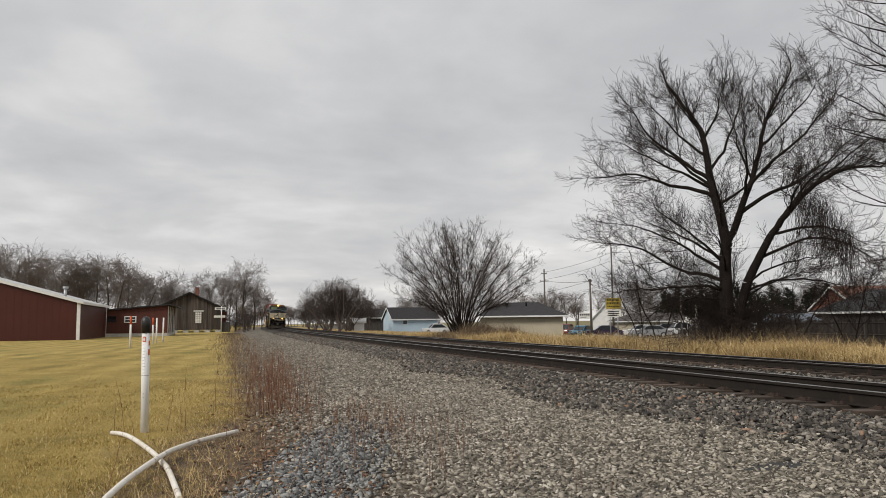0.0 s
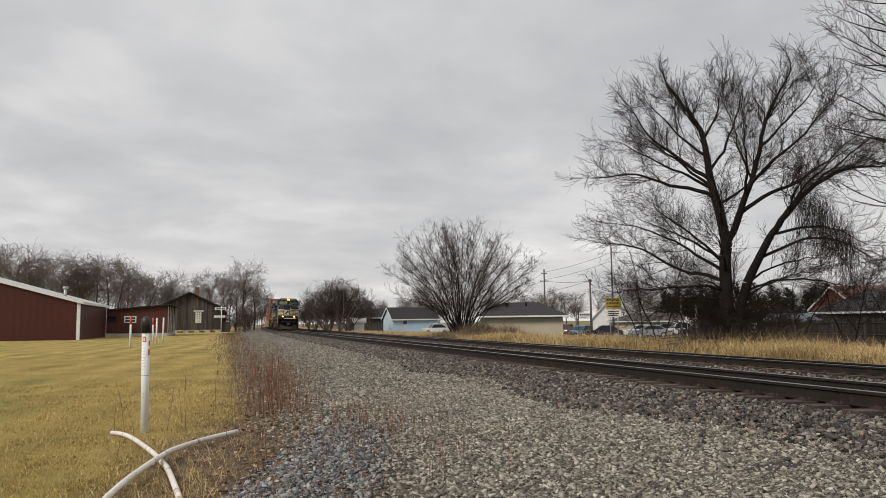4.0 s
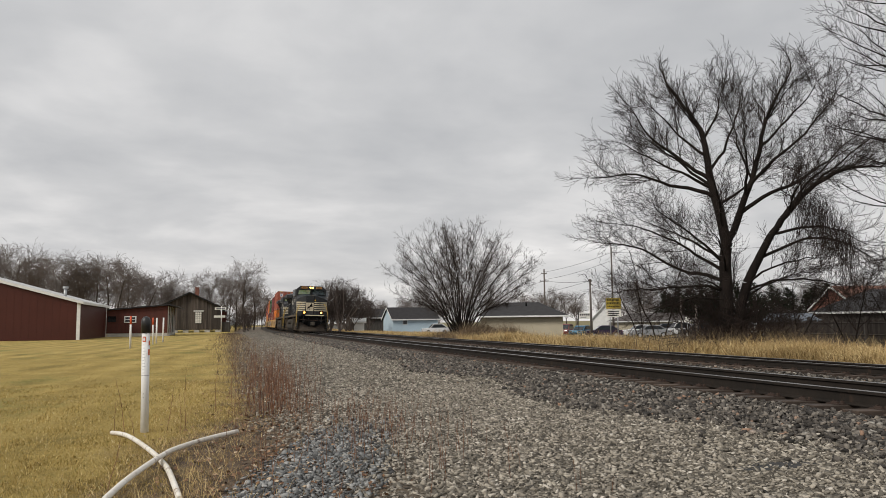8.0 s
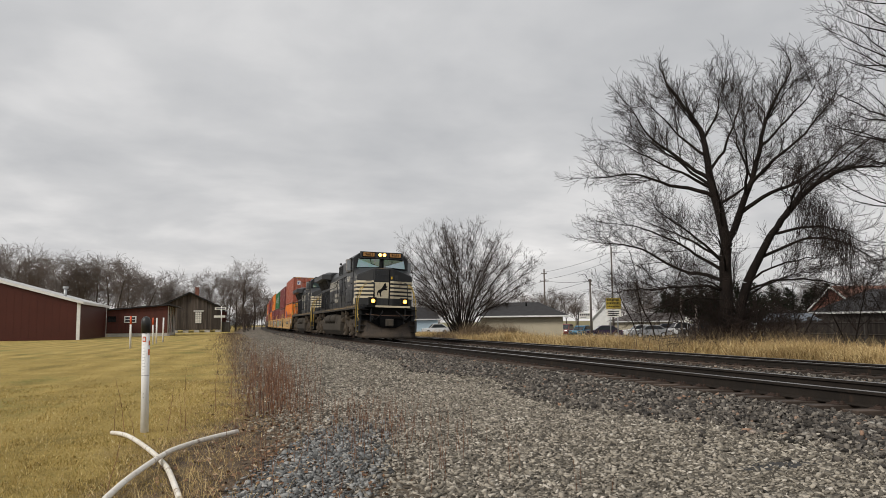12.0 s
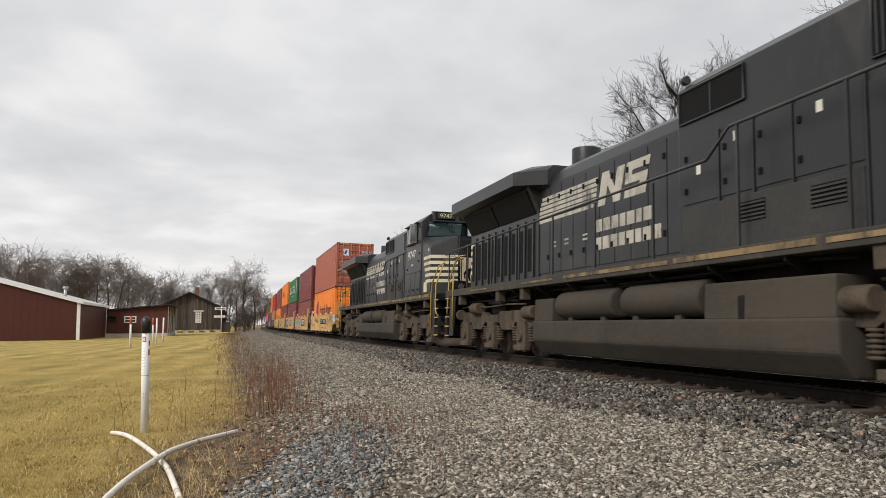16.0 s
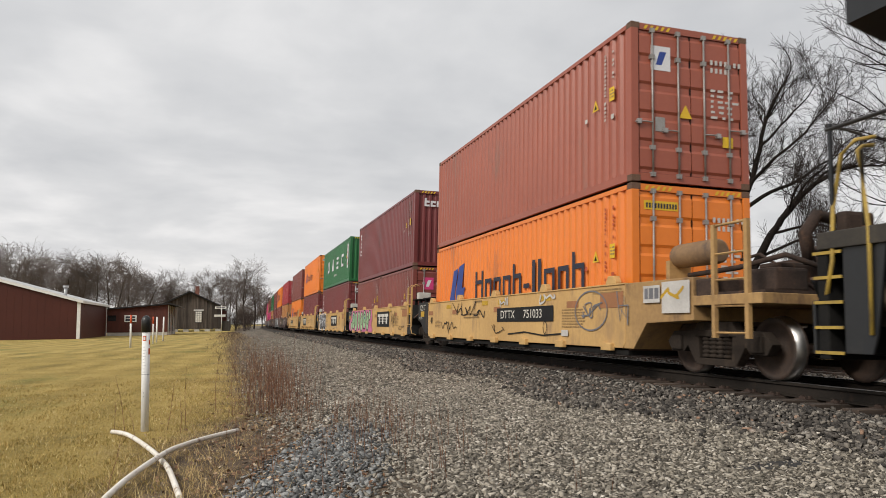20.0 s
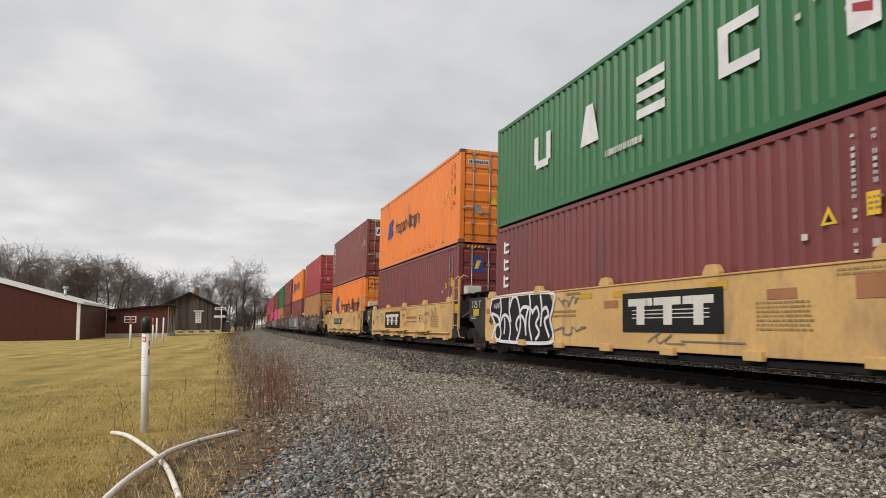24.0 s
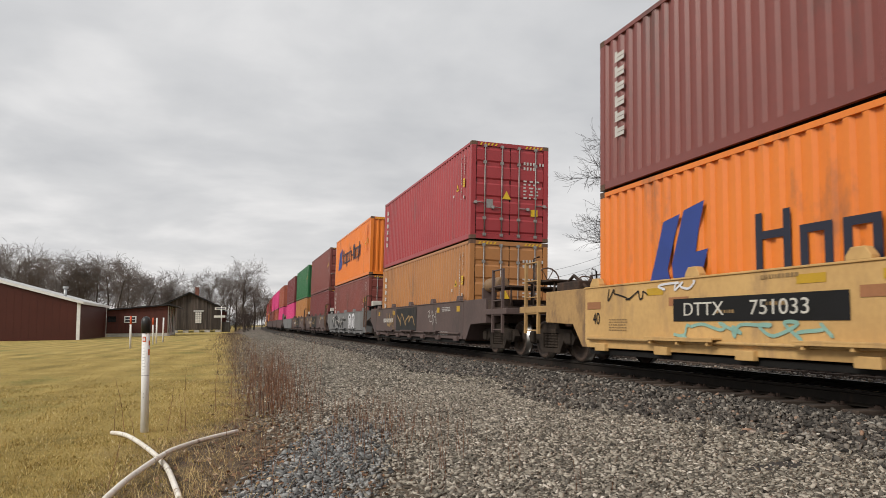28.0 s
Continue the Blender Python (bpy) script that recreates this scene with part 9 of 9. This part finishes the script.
for k in range(1, 10):
    EDGE += [(k, 0.45, 180 + 35 * (-1) ** k, (40, 45, 50), 2.8, 0.04, 0.25), (k, 0.62, 180 - 25 * (-1) ** k, (20, 26, 34), 2.4, 0.035, 0.2)]
tree("bare_tree", "large bare tree with wide limbs at the fence", pose(p.x, p.y, -0.4, 0, 0, -54), limb_tree(23, EDGE, (1.5, 3, 3), (1.4, 0.8, 0.45), 0.0055), 2)
# the round tree: a fan of slender stems from one foot
p = spot(18.1, 60.5)
rnd = random.Random(31)
fan = []
for k in range(38):
    az, out = k * 137.5, ((k + 0.5) / 38) ** 0.8
    e0 = 89 - 31 * out + rnd.uniform(-4, 4)
    length = 9.2 - 1.0 * out + rnd.uniform(-0.5, 0.4)
    foot = (math.cos(radians(az)) * 0.5 * out, math.sin(radians(az)) * 0.5 * out, 0)
    fan.append((None, foot, az, (e0, e0 - 8 * out, e0 - 22 * out, e0 - 34 * out, e0 - 30 * out), length, 0.045 + 0.02 * rnd.random(), 0.5))
for k in range(12):
    fan.append((None, (0, 0, 0.1), k * 83.0, (64, 46, 26, 16, 16), rnd.uniform(5.6, 6.6), 0.05, 0.45))
for k in range(50):
    for at in (0.42, 0.54, 0.66, 0.78, 0.88):
        az, els = fan[k][2], fan[k][3]
        fan.append((k, at, az + rnd.uniform(-75, 75), (max(28, els[2] - 24), max(30, els[2] - 16), els[2]), rnd.uniform(1.2, 2.2), 0.022, 0.15))
tree("bare_tree", "round many-stemmed bare tree beside the tracks", pose(p.x, p.y, -0.3), limb_tree(33, fan, (3.2, 3, 3), (0.75, 0.48, 0.3), 0.0055, 0.08), 2, "bark", "twig_mid")
for b, d, h, sd in ((33.0, 38, 5.6, 3), (31.6, 42, 4.4, 4), (35.6, 36, 4.2, 5), (36.8, 34, 3.2, 8), (40.4, 33, 2.6, 9), (42.5, 35, 3.4, 6), (45.5, 34, 3.4, 7), (48.5, 35, 3.0, 10)):
    p = spot(b, d)
    sp = tree_segments(sd, h, 2, (h * 0.62, h * 0.6, h * 0.45), (11, 7, 6), (1.7, 1.0, 0.55), 0.038, 0.005, 0.04, 0.16, 0.22, 0.03, 0.35)
    tree("sapling", "thin bare sapling in the dry grass", pose(p.x, p.y, -0.35), sp, 1, group="saplings")

# drooping vines on the big tree's far side
rnd = random.Random(77)
vs = []
for k in range(360):
    t = rnd.random()
    q = spot(42.7 + 3.3 * t + rnd.gauss(0, 0.15), 33.2 + rnd.uniform(-1.2, 1.2), 6.2 - 2.0 * t * t + rnd.gauss(0, 0.3))
    L0 = rnd.uniform(0.6, 2.3) + 0.7 * t
    n = 7
    w = Vector((rnd.gauss(0, 0.5), rnd.gauss(0, 0.5), 0.2))
    for i in range(n):
        w = (w * 0.6 + Vector((rnd.gauss(0, 0.22), rnd.gauss(0, 0.22), -0.75))).normalized() * L0 / n
        vs.append((q.copy(), q + w, 0.0065, 0.006))
        q = q + w
V, F = tubes(vs, 3)
tagged(raw("hanging_vines", V, F, M["twig"]), "tangle of bare vines hanging from the tree", "vines", kind="stuff")

vs = []
p0 = spot(38.2, 33.0)
for k in range(400):
    a, r = rnd.uniform(0, math.tau), abs(rnd.gauss(0, 0.85)) + 0.25
    q = p0 + Vector((math.cos(a) * r, math.sin(a) * r, -0.3))
    w = Vector((rnd.gauss(0, 0.3), rnd.gauss(0, 0.3), 1.0))
    for i in range(10):
        w = (w + Vector((rnd.gauss(0, 0.35), rnd.gauss(0, 0.35), rnd.gauss(-0.04, 0.2)))).normalized()
        e = q + w * rnd.uniform(0.15, 0.42)
        vs.append((q.copy(), e.copy(), 0.012, 0.01))
        q = e
V, F = tubes(vs, 3)
tagged(raw("tangled_shoots", V, F, M["twig"]), "tangle of dead shoots round the foot of the big tree", "vines", kind="stuff")

# thickets and far trees share a few shapes
SHAPES = []
for k in range(5):
    h = 13.0
    s = tree_segments(100 + k, h, 1 + k % 2, (7.6, 4.6 + 0.5 * (k % 3), 6.0), (11, 7, 6, 4), (5.2, 2.8, 1.6, 0.9), 0.18, 0.0135, 0.05, 0.13, 0.22, 0.0, 0.22, 0.70)
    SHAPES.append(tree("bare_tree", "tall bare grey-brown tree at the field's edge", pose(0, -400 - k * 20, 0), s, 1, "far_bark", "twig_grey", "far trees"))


def plant(k, b, d, scale, turn):
    p = spot(b, d)
    t = copy_thing(SHAPES[k % 5], pose(p.x, p.y, float(ground_z(np.array([p.x]), np.array([p.y]))[0]) - 0.1, 0, 0, turn))
    t.scale = (scale * 1.05, scale * 1.05, scale)
    return t


rnd = random.Random(9)
# (bearing, distance, height factor) along the woods behind the barn, the depot and the line
for b, d, h in ((-15.6, 105, 0.88), (-14.4, 112, 0.92), (-13.2, 104, 0.92), (-12.1, 114, 0.86), (-11.0, 120, 0.9), (-9.9, 116, 0.88), (-8.9, 120, 0.94), (-7.9, 124, 0.92),
                (-7.2, 130, 0.95), (-6.5, 135, 0.86), (-5.8, 140, 0.82), (-5.0, 145, 0.80), (-4.2, 150, 0.78), (-3.4, 152, 0.74), (-2.6, 158, 0.72), (-1.6, 165, 0.95), (-0.7, 168, 1.0), (0.2, 164, 0.92),
                (1.0, 160, 1.02), (1.7, 156, 1.12), (2.3, 170, 0.92), (2.9, 200, 0.85), (0.6, 190, 1.0), (-12.6, 140, 0.95), (-9.4, 145, 0.95)):
    plant(rnd.randrange(5), b, d, h * rnd.uniform(0.95, 1.04), rnd.uniform(0, 360))
for b, d, h in ((23.2, 190, 0.72), (24.0, 200, 0.8), (25.4, 190, 0.85), (26.2, 210, 0.9), (27.0, 180, 0.8), (28.6, 200, 0.85), (30.4, 170, 0.8), (31.8, 160, 0.85), (33.0, 180, 0.9), (34.8, 150, 0.85), (36.8, 160, 0.9), (38.6, 140, 0.8),
                (41, 150, 0.85), (43.5, 140, 0.8), (46, 150, 0.85), (48.5, 140, 0.9), (14.0, 190, 0.8), (15.2, 210, 0.8), (16.3, 190, 0.75), (11.8, 210, 0.8), (18.4, 200, 0.8), (20.4, 190, 0.75), (21.8, 200, 0.7)):
    plant(rnd.randrange(5), b, d, h * rnd.uniform(0.8, 1.0), rnd.uniform(0, 360))
for k in range(34):
    # the wood far down the line and behind the town
    plant(k, 1.2 + k * 0.22 + rnd.uniform(-0.1, 0.1), 540 + rnd.uniform(-40, 60), rnd.uniform(0.9, 1.35), rnd.uniform(0, 360))
for k in range(30):
    plant(k, 9.5 + k * 1.35 + rnd.uniform(-0.4, 0.4), 265 + rnd.uniform(-25, 40), rnd.uniform(0.65, 0.95), rnd.uniform(0, 360))
for k, ob in enumerate(SHAPES):
    # the first of each kind stands in the wood too
    p = spot(-15.2 + k * 2.9, 134 + k * 7)
    ob.matrix_basis = pose(p.x, p.y, 0, 0, 0, k * 50)

THICK = []
for k in range(2):
    s = tree_segments(200 + k, 7.6, 9, (4.2, 4.6, 4.1), (8, 6, 4), (2.8, 1.6, 0.9), 0.08, 0.014, 0.03, 0.1, 0.1, 0.0, 0.6)
    p = spot(8.0 + k * 1.5, 114 + k * 4)
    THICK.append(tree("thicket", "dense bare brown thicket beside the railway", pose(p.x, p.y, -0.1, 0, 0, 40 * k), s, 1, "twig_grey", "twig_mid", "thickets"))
for k, (b, d, sc) in enumerate(((6.9, 128, 0.85), (7.6, 122, 1.0), (8.7, 112, 1.02), (9.2, 124, 0.9), (6.4, 150, 0.8), (10.3, 128, 0.75), (10.9, 140, 0.72), (1.6, 118, 0.4), (1.9, 140, 0.42), (1.2, 150, 0.5), (1.0, 130, 0.35), (2.0, 190, 0.55), (1.5, 230, 0.7), (8.6, 260, 0.8), (7.6, 240, 0.8), (-14.5, 118, 0.55), (-12.8, 122, 0.6), (-11.2, 128, 0.55), (-9.8, 126, 0.6), (-8.2, 132, 0.6), (-6.8, 140, 0.6), (-5.4, 148, 0.6), (-4.2, 156, 0.6), (-0.9, 160, 0.55), (0.2, 168, 0.6))):
    p = spot(b, d)
    t = copy_thing(THICK[k % 2], pose(p.x, p.y, -0.1, 0, 0, 70 * k))
    t.scale = (sc, sc, sc)

for k, (b, d, sc) in enumerate(((41.4, 58, 0.34), (43.2, 62, 0.34))):
    p = spot(b, d)
    t = copy_thing(THICK[k % 2], pose(p.x, p.y, -1.1, 0, 0, 50 * k))
    t.scale = (sc * 1.2, sc * 1.2, sc * 1.15)


def conifer(b, d, h, seed):
    """A dark evergreen: a trunk and tiers of drooping sprays."""
    rnd = random.Random(seed)
    p = spot(b, d)
    root = tagged(empty("conifer", pose(p.x, p.y, -1.05 if b > 20 else -0.6)), "dark evergreen tree behind the car park", "tree", "conifers")
    V, F = tubes([(Vector((0, 0, 0)), Vector((0, 0, h)), 0.16, 0.03)], 7)
    raw("trunk", V, F, M["bark"], root, True)
    vv, ff = [], []
    for k in range(1300):
        z = h * (1 - rnd.random() ** 0.7 * 0.93)
        r = min((h - z) * 0.55, 0.3 * h * (0.55 + 0.45 * math.sin(z * 2.3 + seed))) * rnd.random() ** 0.5 * 1.1 + 0.05
        a = rnd.uniform(0, math.tau)
        c = Vector((math.cos(a) * r, math.sin(a) * r, z))
        o = Vector((math.cos(a) + rnd.gauss(0, 0.8), math.sin(a) + rnd.gauss(0, 0.8), rnd.gauss(0, 0.6))) * rnd.uniform(0.15, 0.4)
        s = Vector((-math.sin(a), math.cos(a), rnd.uniform(-0.2, 0.2))) * rnd.uniform(0.1, 0.2)
        i = len(vv)
        vv += [c - s, c + s, c + o + s * 0.3, c + o - s * 0.3]
        ff.append((i, i + 1, i + 2, i + 3))
    tagged(raw("crown", vv, ff, M["conifer"], root), "tiers of dark needles")


for k in range(36):
    # a dark row behind the car park, on both sides of the big tree
    b = 33.4 + k * 0.25 if k < 18 else 38.6 + (k - 18) * 0.36
    conifer(b + 0.1 * math.sin(k * 5.1), 128 + 8 * math.sin(k * 2.7), 6.6 + 1.3 * math.sin(k * 1.9) + 0.6 * math.sin(k * 4.3) - 0.9 * (k > 26), 300 + k)
conifer(25.0, 120, 4.2, 340)
conifer(10.4, 160, 5.2, 341)


# ---- grasses, weeds and leaves ----
def blades(name, x, y, h, w, bend, material, label, category, seed, two=True):
    rng = np.random.default_rng(seed)
    n = len(x)
    z = ground_z(x, y) - 0.01
    a, t = rng.uniform(0, math.tau, n), rng.uniform(0, math.tau, n)
    lean = bend * h * rng.uniform(0.2, 1.3, n)
    bx, by = np.cos(a) * w / 2, np.sin(a) * w / 2
    lx, ly = np.cos(t) * lean, np.sin(t) * lean
    base = np.stack([x, y, z], 1)
    s = np.stack([bx, by, np.zeros(n)], 1)
    mid = base + np.stack([lx * 0.3, ly * 0.3, h * 0.6], 1)
    tip = base + np.stack([lx, ly, h * np.sqrt(np.clip(1 - (lean / h) ** 2 * 0.5, 0.2, 1))], 1)
    if two:
        V = np.stack([base - s, base + s, mid + s * 0.7, mid - s * 0.7, tip], 1).reshape(-1, 3)
        f = np.array([(0, 1, 2), (0, 2, 3), (3, 2, 4)])
    else:
        V = np.stack([base - s, base + s, tip], 1).reshape(-1, 3)
        f = np.array([(0, 1, 2)])
    k = 5 if two else 3
    F = (f[None] + (np.arange(n) * k)[:, None, None]).reshape(-1, 3)
    return tagged(raw(name, V, F, material), label, category, kind="stuff")


M["sward"] = islands("tufted_lawn", [(0.0, (0.20, 0.160, 0.045)), (0.3, (0.325, 0.238, 0.070)), (0.65, (0.45, 0.318, 0.106)), (0.9, (0.56, 0.44, 0.19)), (1.0, (0.66, 0.56, 0.32))], 0.9, 8, 0)
M["scrub"] = islands("brown_scrub", [(0.0, (0.09, 0.062, 0.042)), (0.6, (0.20, 0.145, 0.095)), (1.0, (0.36, 0.27, 0.17))], 0.9, 8, 0)
rng = np.random.default_rng(12)
# tall dry grass in tufts beyond the second track
n = 120000
y = 8 * (110 / 8) ** rng.random(n)
u = 16.6 + np.abs(rng.normal(0, 1.9, n))
tuft = np.sin(y * 1.7 + u * 2.1) * np.sin(u * 2.9 - y * 0.7) + np.sin(y * 0.45) * 0.6
keep = rng.random(n) < np.clip(0.55 + 0.5 * tuft, 0.12, 1)
u, y = u[keep], y[keep]
x = u + CURVE * y ** 2 / 2
blades("tall_grass", x, y, np.clip(rng.normal(0.54, 0.17, len(x)) + 0.14 * np.sin(y * 0.9) * np.sin(y * 0.37 + u) + 0.12 * np.sin(y * 2.3 + u * 1.6), 0.12, 1.15) * np.clip(1.5 - y / 90, 0.5, 1), 0.006 + 0.0004 * y, 1.25, M["hay"], "tall pale dry grass along the tracks", "grass", 13)
n = 9000
y = 40 * (200 / 40) ** rng.random(n)
u = 16.8 + np.abs(rng.normal(0, 2.5, n))
blades("tall_grass", u + CURVE * y ** 2 / 2, y, rng.uniform(0.08, 0.3, n), 0.04 + 0 * y, 0.7, M["hay"], "dry grass along the distant verge", "grass", 14)
# brush under the round tree
n = 14000
p = spot(18.9, 59)
g1, g2 = rng.normal(0, 1, n), rng.normal(0, 1, n)
clump = 0.55 + 0.45 * np.sin(g1 * 3.1 + 1.0) * np.sin(g2 * 2.3)
blades("brush", p.x + 0.9 + g1 * 1.9, p.y + g2 * 1.6, rng.uniform(0.35, 1.9, n) * np.exp(-0.22 * g1 ** 2) * clump + 0.2, 0.012 + 0.014 * rng.random(n), 0.9, M["scrub"], "brown dead brush under the round tree", "brush", 15)
# brush at the foot of the big tree
n = 3800
p = spot(38.8, 33.0)
blades("brush", p.x + rng.normal(0, 1.8, n), p.y + rng.normal(0, 1.3, n), rng.uniform(0.3, 1.3, n), 0.012 + 0 * rng.random(n), 0.5, M["brush"], "dead brush round the foot of the big tree", "brush", 18)
n = 2600
b, d = np.radians(rng.uniform(40.5, 53.5, n)), rng.normal(37, 1.2, n)
blades("brush", np.sin(b) * d, np.cos(b) * d, rng.uniform(0.2, 0.9, n), 0.014 + 0 * d, 0.7, M["brush"], "dead brown brush before the board fence", "brush", 20)
# brown weeds and straw along the lawn's far edge
n = 3200
y = rng.uniform(14, 100, n)
x = 0.45 + 0.006 * y + rng.normal(0, 0.42, n) * np.clip(y / 25, 0.7, 1.6)
blades("edge_brush", x, y, rng.uniform(0.06, 0.24, n), 0.005 + 0.0004 * y, 0.6, M["brush"], "brown weeds and straw along the lawn's edge", "brush", 21, False)
n = 4000
y = rng.uniform(11, 90, n)
x = 0.2 + 0.006 * y + rng.normal(0, 0.5, n) * np.clip(y / 25, 0.7, 1.6)
blades("edge_grass", x, y, rng.uniform(0.03, 0.12, n), 0.005 + 0.0005 * y, 0.9, M["hay"], "dry grass along the lawn's far edge", "grass", 22, False)
# mown lawn
n = 120000
y = 4.4 * (34 / 4.4) ** rng.random(n)
x = 0.3 - np.clip((9.2 - y) / 1.5, 0, 1) * 0.85 - rng.random(n) ** 1.15 * (2.0 + y * 0.42) + rng.normal(0, 0.16, n)
blades("lawn_grass", x, y, rng.uniform(0.014, 0.042, n), 0.004 + 0.0005 * y, 1.0, M["lawn"], "short dry winter lawn", "grass", 16, False)
n = 90000
y = 4.6 * (16 / 4.6) ** rng.random(n)
x = 0.25 - np.clip((9.2 - y) / 1.5, 0, 1) * 0.75 - rng.random(n) ** 1.1 * (1.9 + y * 0.42) + rng.normal(0, 0.2, n)
tuft = np.sin(x * 5.3 + y * 2.2) * np.sin(y * 4.1 - x * 3.3) + 0.7 * np.sin(x * 13 - y * 9) * np.sin(y * 11 + x * 7) + rng.normal(0, 0.5, n)
x, y, tuft = x[tuft > 0.1], y[tuft > 0.1], tuft[tuft > 0.1]
blades("lawn_grass", x, y, 0.022 + 0.02 * np.clip(tuft, 0, 1.6) + 0.012 * rng.random(len(x)), 0.0035 + 0.0004 * y, 1.3, M["sward"], "tufted olive and straw winter lawn", "grass", 25)
# long tufts at the lawn's edge and round the post and pipes
n = 3200
y = 4.8 * (16 / 4.8) ** rng.random(n)
x = -0.30 + rng.normal(0, 0.32, n)
blades("edge_grass", x, y, rng.uniform(0.04, 0.13, n), 0.005 + 0 * y, 1.1, M["hay"], "long dry grass tufts at the lawn's edge", "grass", 17, False)

n = 5000
y = 4.8 * (10.5 / 4.8) ** rng.random(n)
x = -0.35 + 0.07 * (y - 5) + rng.normal(0, 0.36, n)
clump = np.sin(x * 7 + y * 3) * np.sin(y * 5 - x * 4) + rng.normal(0, 0.35, n)
x, y = x[clump > 0.05], y[clump > 0.05]
blades("edge_grass", x, y, rng.uniform(0.03, 0.13, len(x)), 0.005 + 0 * y, 1.1, M["hay"], "thin dead grass on bare soil round the pipes", "grass", 19, False)

ws = []
rnd = random.Random(41)


def weed(x, y, h, plain=False):
    p = Vector((x, y, float(ground_z(np.array([x]), np.array([y]))[0]) - 0.02))
    d = Vector((rnd.gauss(0, 0.09), rnd.gauss(0, 0.09), 1)).normalized()
    n = 6
    r = 0.0028 + h * 0.0012
    for i in range(n):
        d = (d + Vector((rnd.gauss(0, 0.06), rnd.gauss(0, 0.06), 0))).normalized()
        q = p + d * h / n
        ws.append((p.copy(), q.copy(), r, r * 0.85))
        r *= 0.85
        if i > 1:
            for _ in range(rnd.randint(0, 1) if plain else rnd.randint(1, 3)):
                e = (d + Vector((rnd.gauss(0, 0.5), rnd.gauss(0, 0.5), 0.1))).normalized() * h * rnd.uniform(0.08, 0.2)
                ws.append((q.copy(), q + e, r * 0.6, r * 0.35))
        p = q


for k in range(230):
    y = 9.3 + abs(rnd.gauss(0, 2.6))
    weed(0.62 + 0.05 * (y - 9) + rnd.gauss(0, 0.30), y, min(0.95, abs(rnd.gauss(0.38, 0.22)) + 0.10), rnd.random() < 0.6)
for k in range(160):
    y = 12 + abs(rnd.gauss(0, 7))
    weed(0.75 + 0.03 * (y - 9) + rnd.gauss(0, 0.35), y, rnd.uniform(0.2, 0.7), True)
for k in range(80):
    y = rnd.uniform(14, 60)
    weed(0.85 + 0.012 * y + rnd.gauss(0, 0.5), y, rnd.uniform(0.2, 0.6))
for k in range(150):
    weed(1.55 + rnd.gauss(0, 0.45), 8.0 + rnd.gauss(0, 1.1), rnd.uniform(0.12, 0.42))
for k in range(60):
    weed(rnd.uniform(0.2, 2.6), rnd.uniform(4.6, 8.5), rnd.uniform(0.1, 0.35))
for x, y, h in ((-0.93, 8.3, 0.62), (-0.55, 8.6, 0.5), (-0.36, 8.7, 0.68), (-0.40, 8.3, 0.45), (-1.05, 8.4, 0.35), (-0.80, 8.0, 0.3), (-0.72, 5.5, 0.4), (0.05, 7.2, 0.4), (0.15, 6.8, 0.5), (0.3, 5.6, 0.35)):
    weed(x, y, h)
V, F = tubes(ws, 3)
tagged(raw("dead_weeds", V, F, M["weed"]), "reddish-brown dead weed stalks between lawn and gravel", "weeds", kind="stuff")

n = 3600
y = 4.8 * (13 / 4.8) ** rng.random(n)
x = -0.15 + 0.075 * y + rng.normal(0, 0.42, n)
a, s = rng.uniform(0, math.tau, n), 0.006 + 0.02 * rng.random(n) ** 2
c = np.stack([x, y, ground_z(x, y) + rng.uniform(0.008, 0.03, n)], 1)
e1 = np.stack([np.cos(a) * s, np.sin(a) * s, rng.normal(0, 0.3, n) * s], 1)
e2 = np.stack([-np.sin(a) * s * 0.7, np.cos(a) * s * 0.7, rng.normal(0, 0.3, n) * s], 1)
V = np.stack([c - e1, c + e2, c + e1, c - e2], 1).reshape(-1, 3)
tagged(raw("fallen_leaves", V, np.arange(n * 4).reshape(-1, 4), M["leaf"]), "scattered brown fallen leaves", "leaves", kind="stuff")


# ---- what moves ----
def motions():
    for thing, off, *lift in MOVING:
        up = Matrix.Translation((0, 0, lift[0])) if lift else Matrix.Identity(4)
        walk(thing, [(t, m @ up) for t, m in train_rows(off)])
    for wheel, at, r in SPIN:
        step = 2 / FPS
        n = int(28 / step)
        turn = SPEED * step / r
        walk(wheel, [(k * step, Matrix.Translation(at) @ Matrix.Rotation(k * turn, 4, "X")) for k in range(n + 1)])


motions()
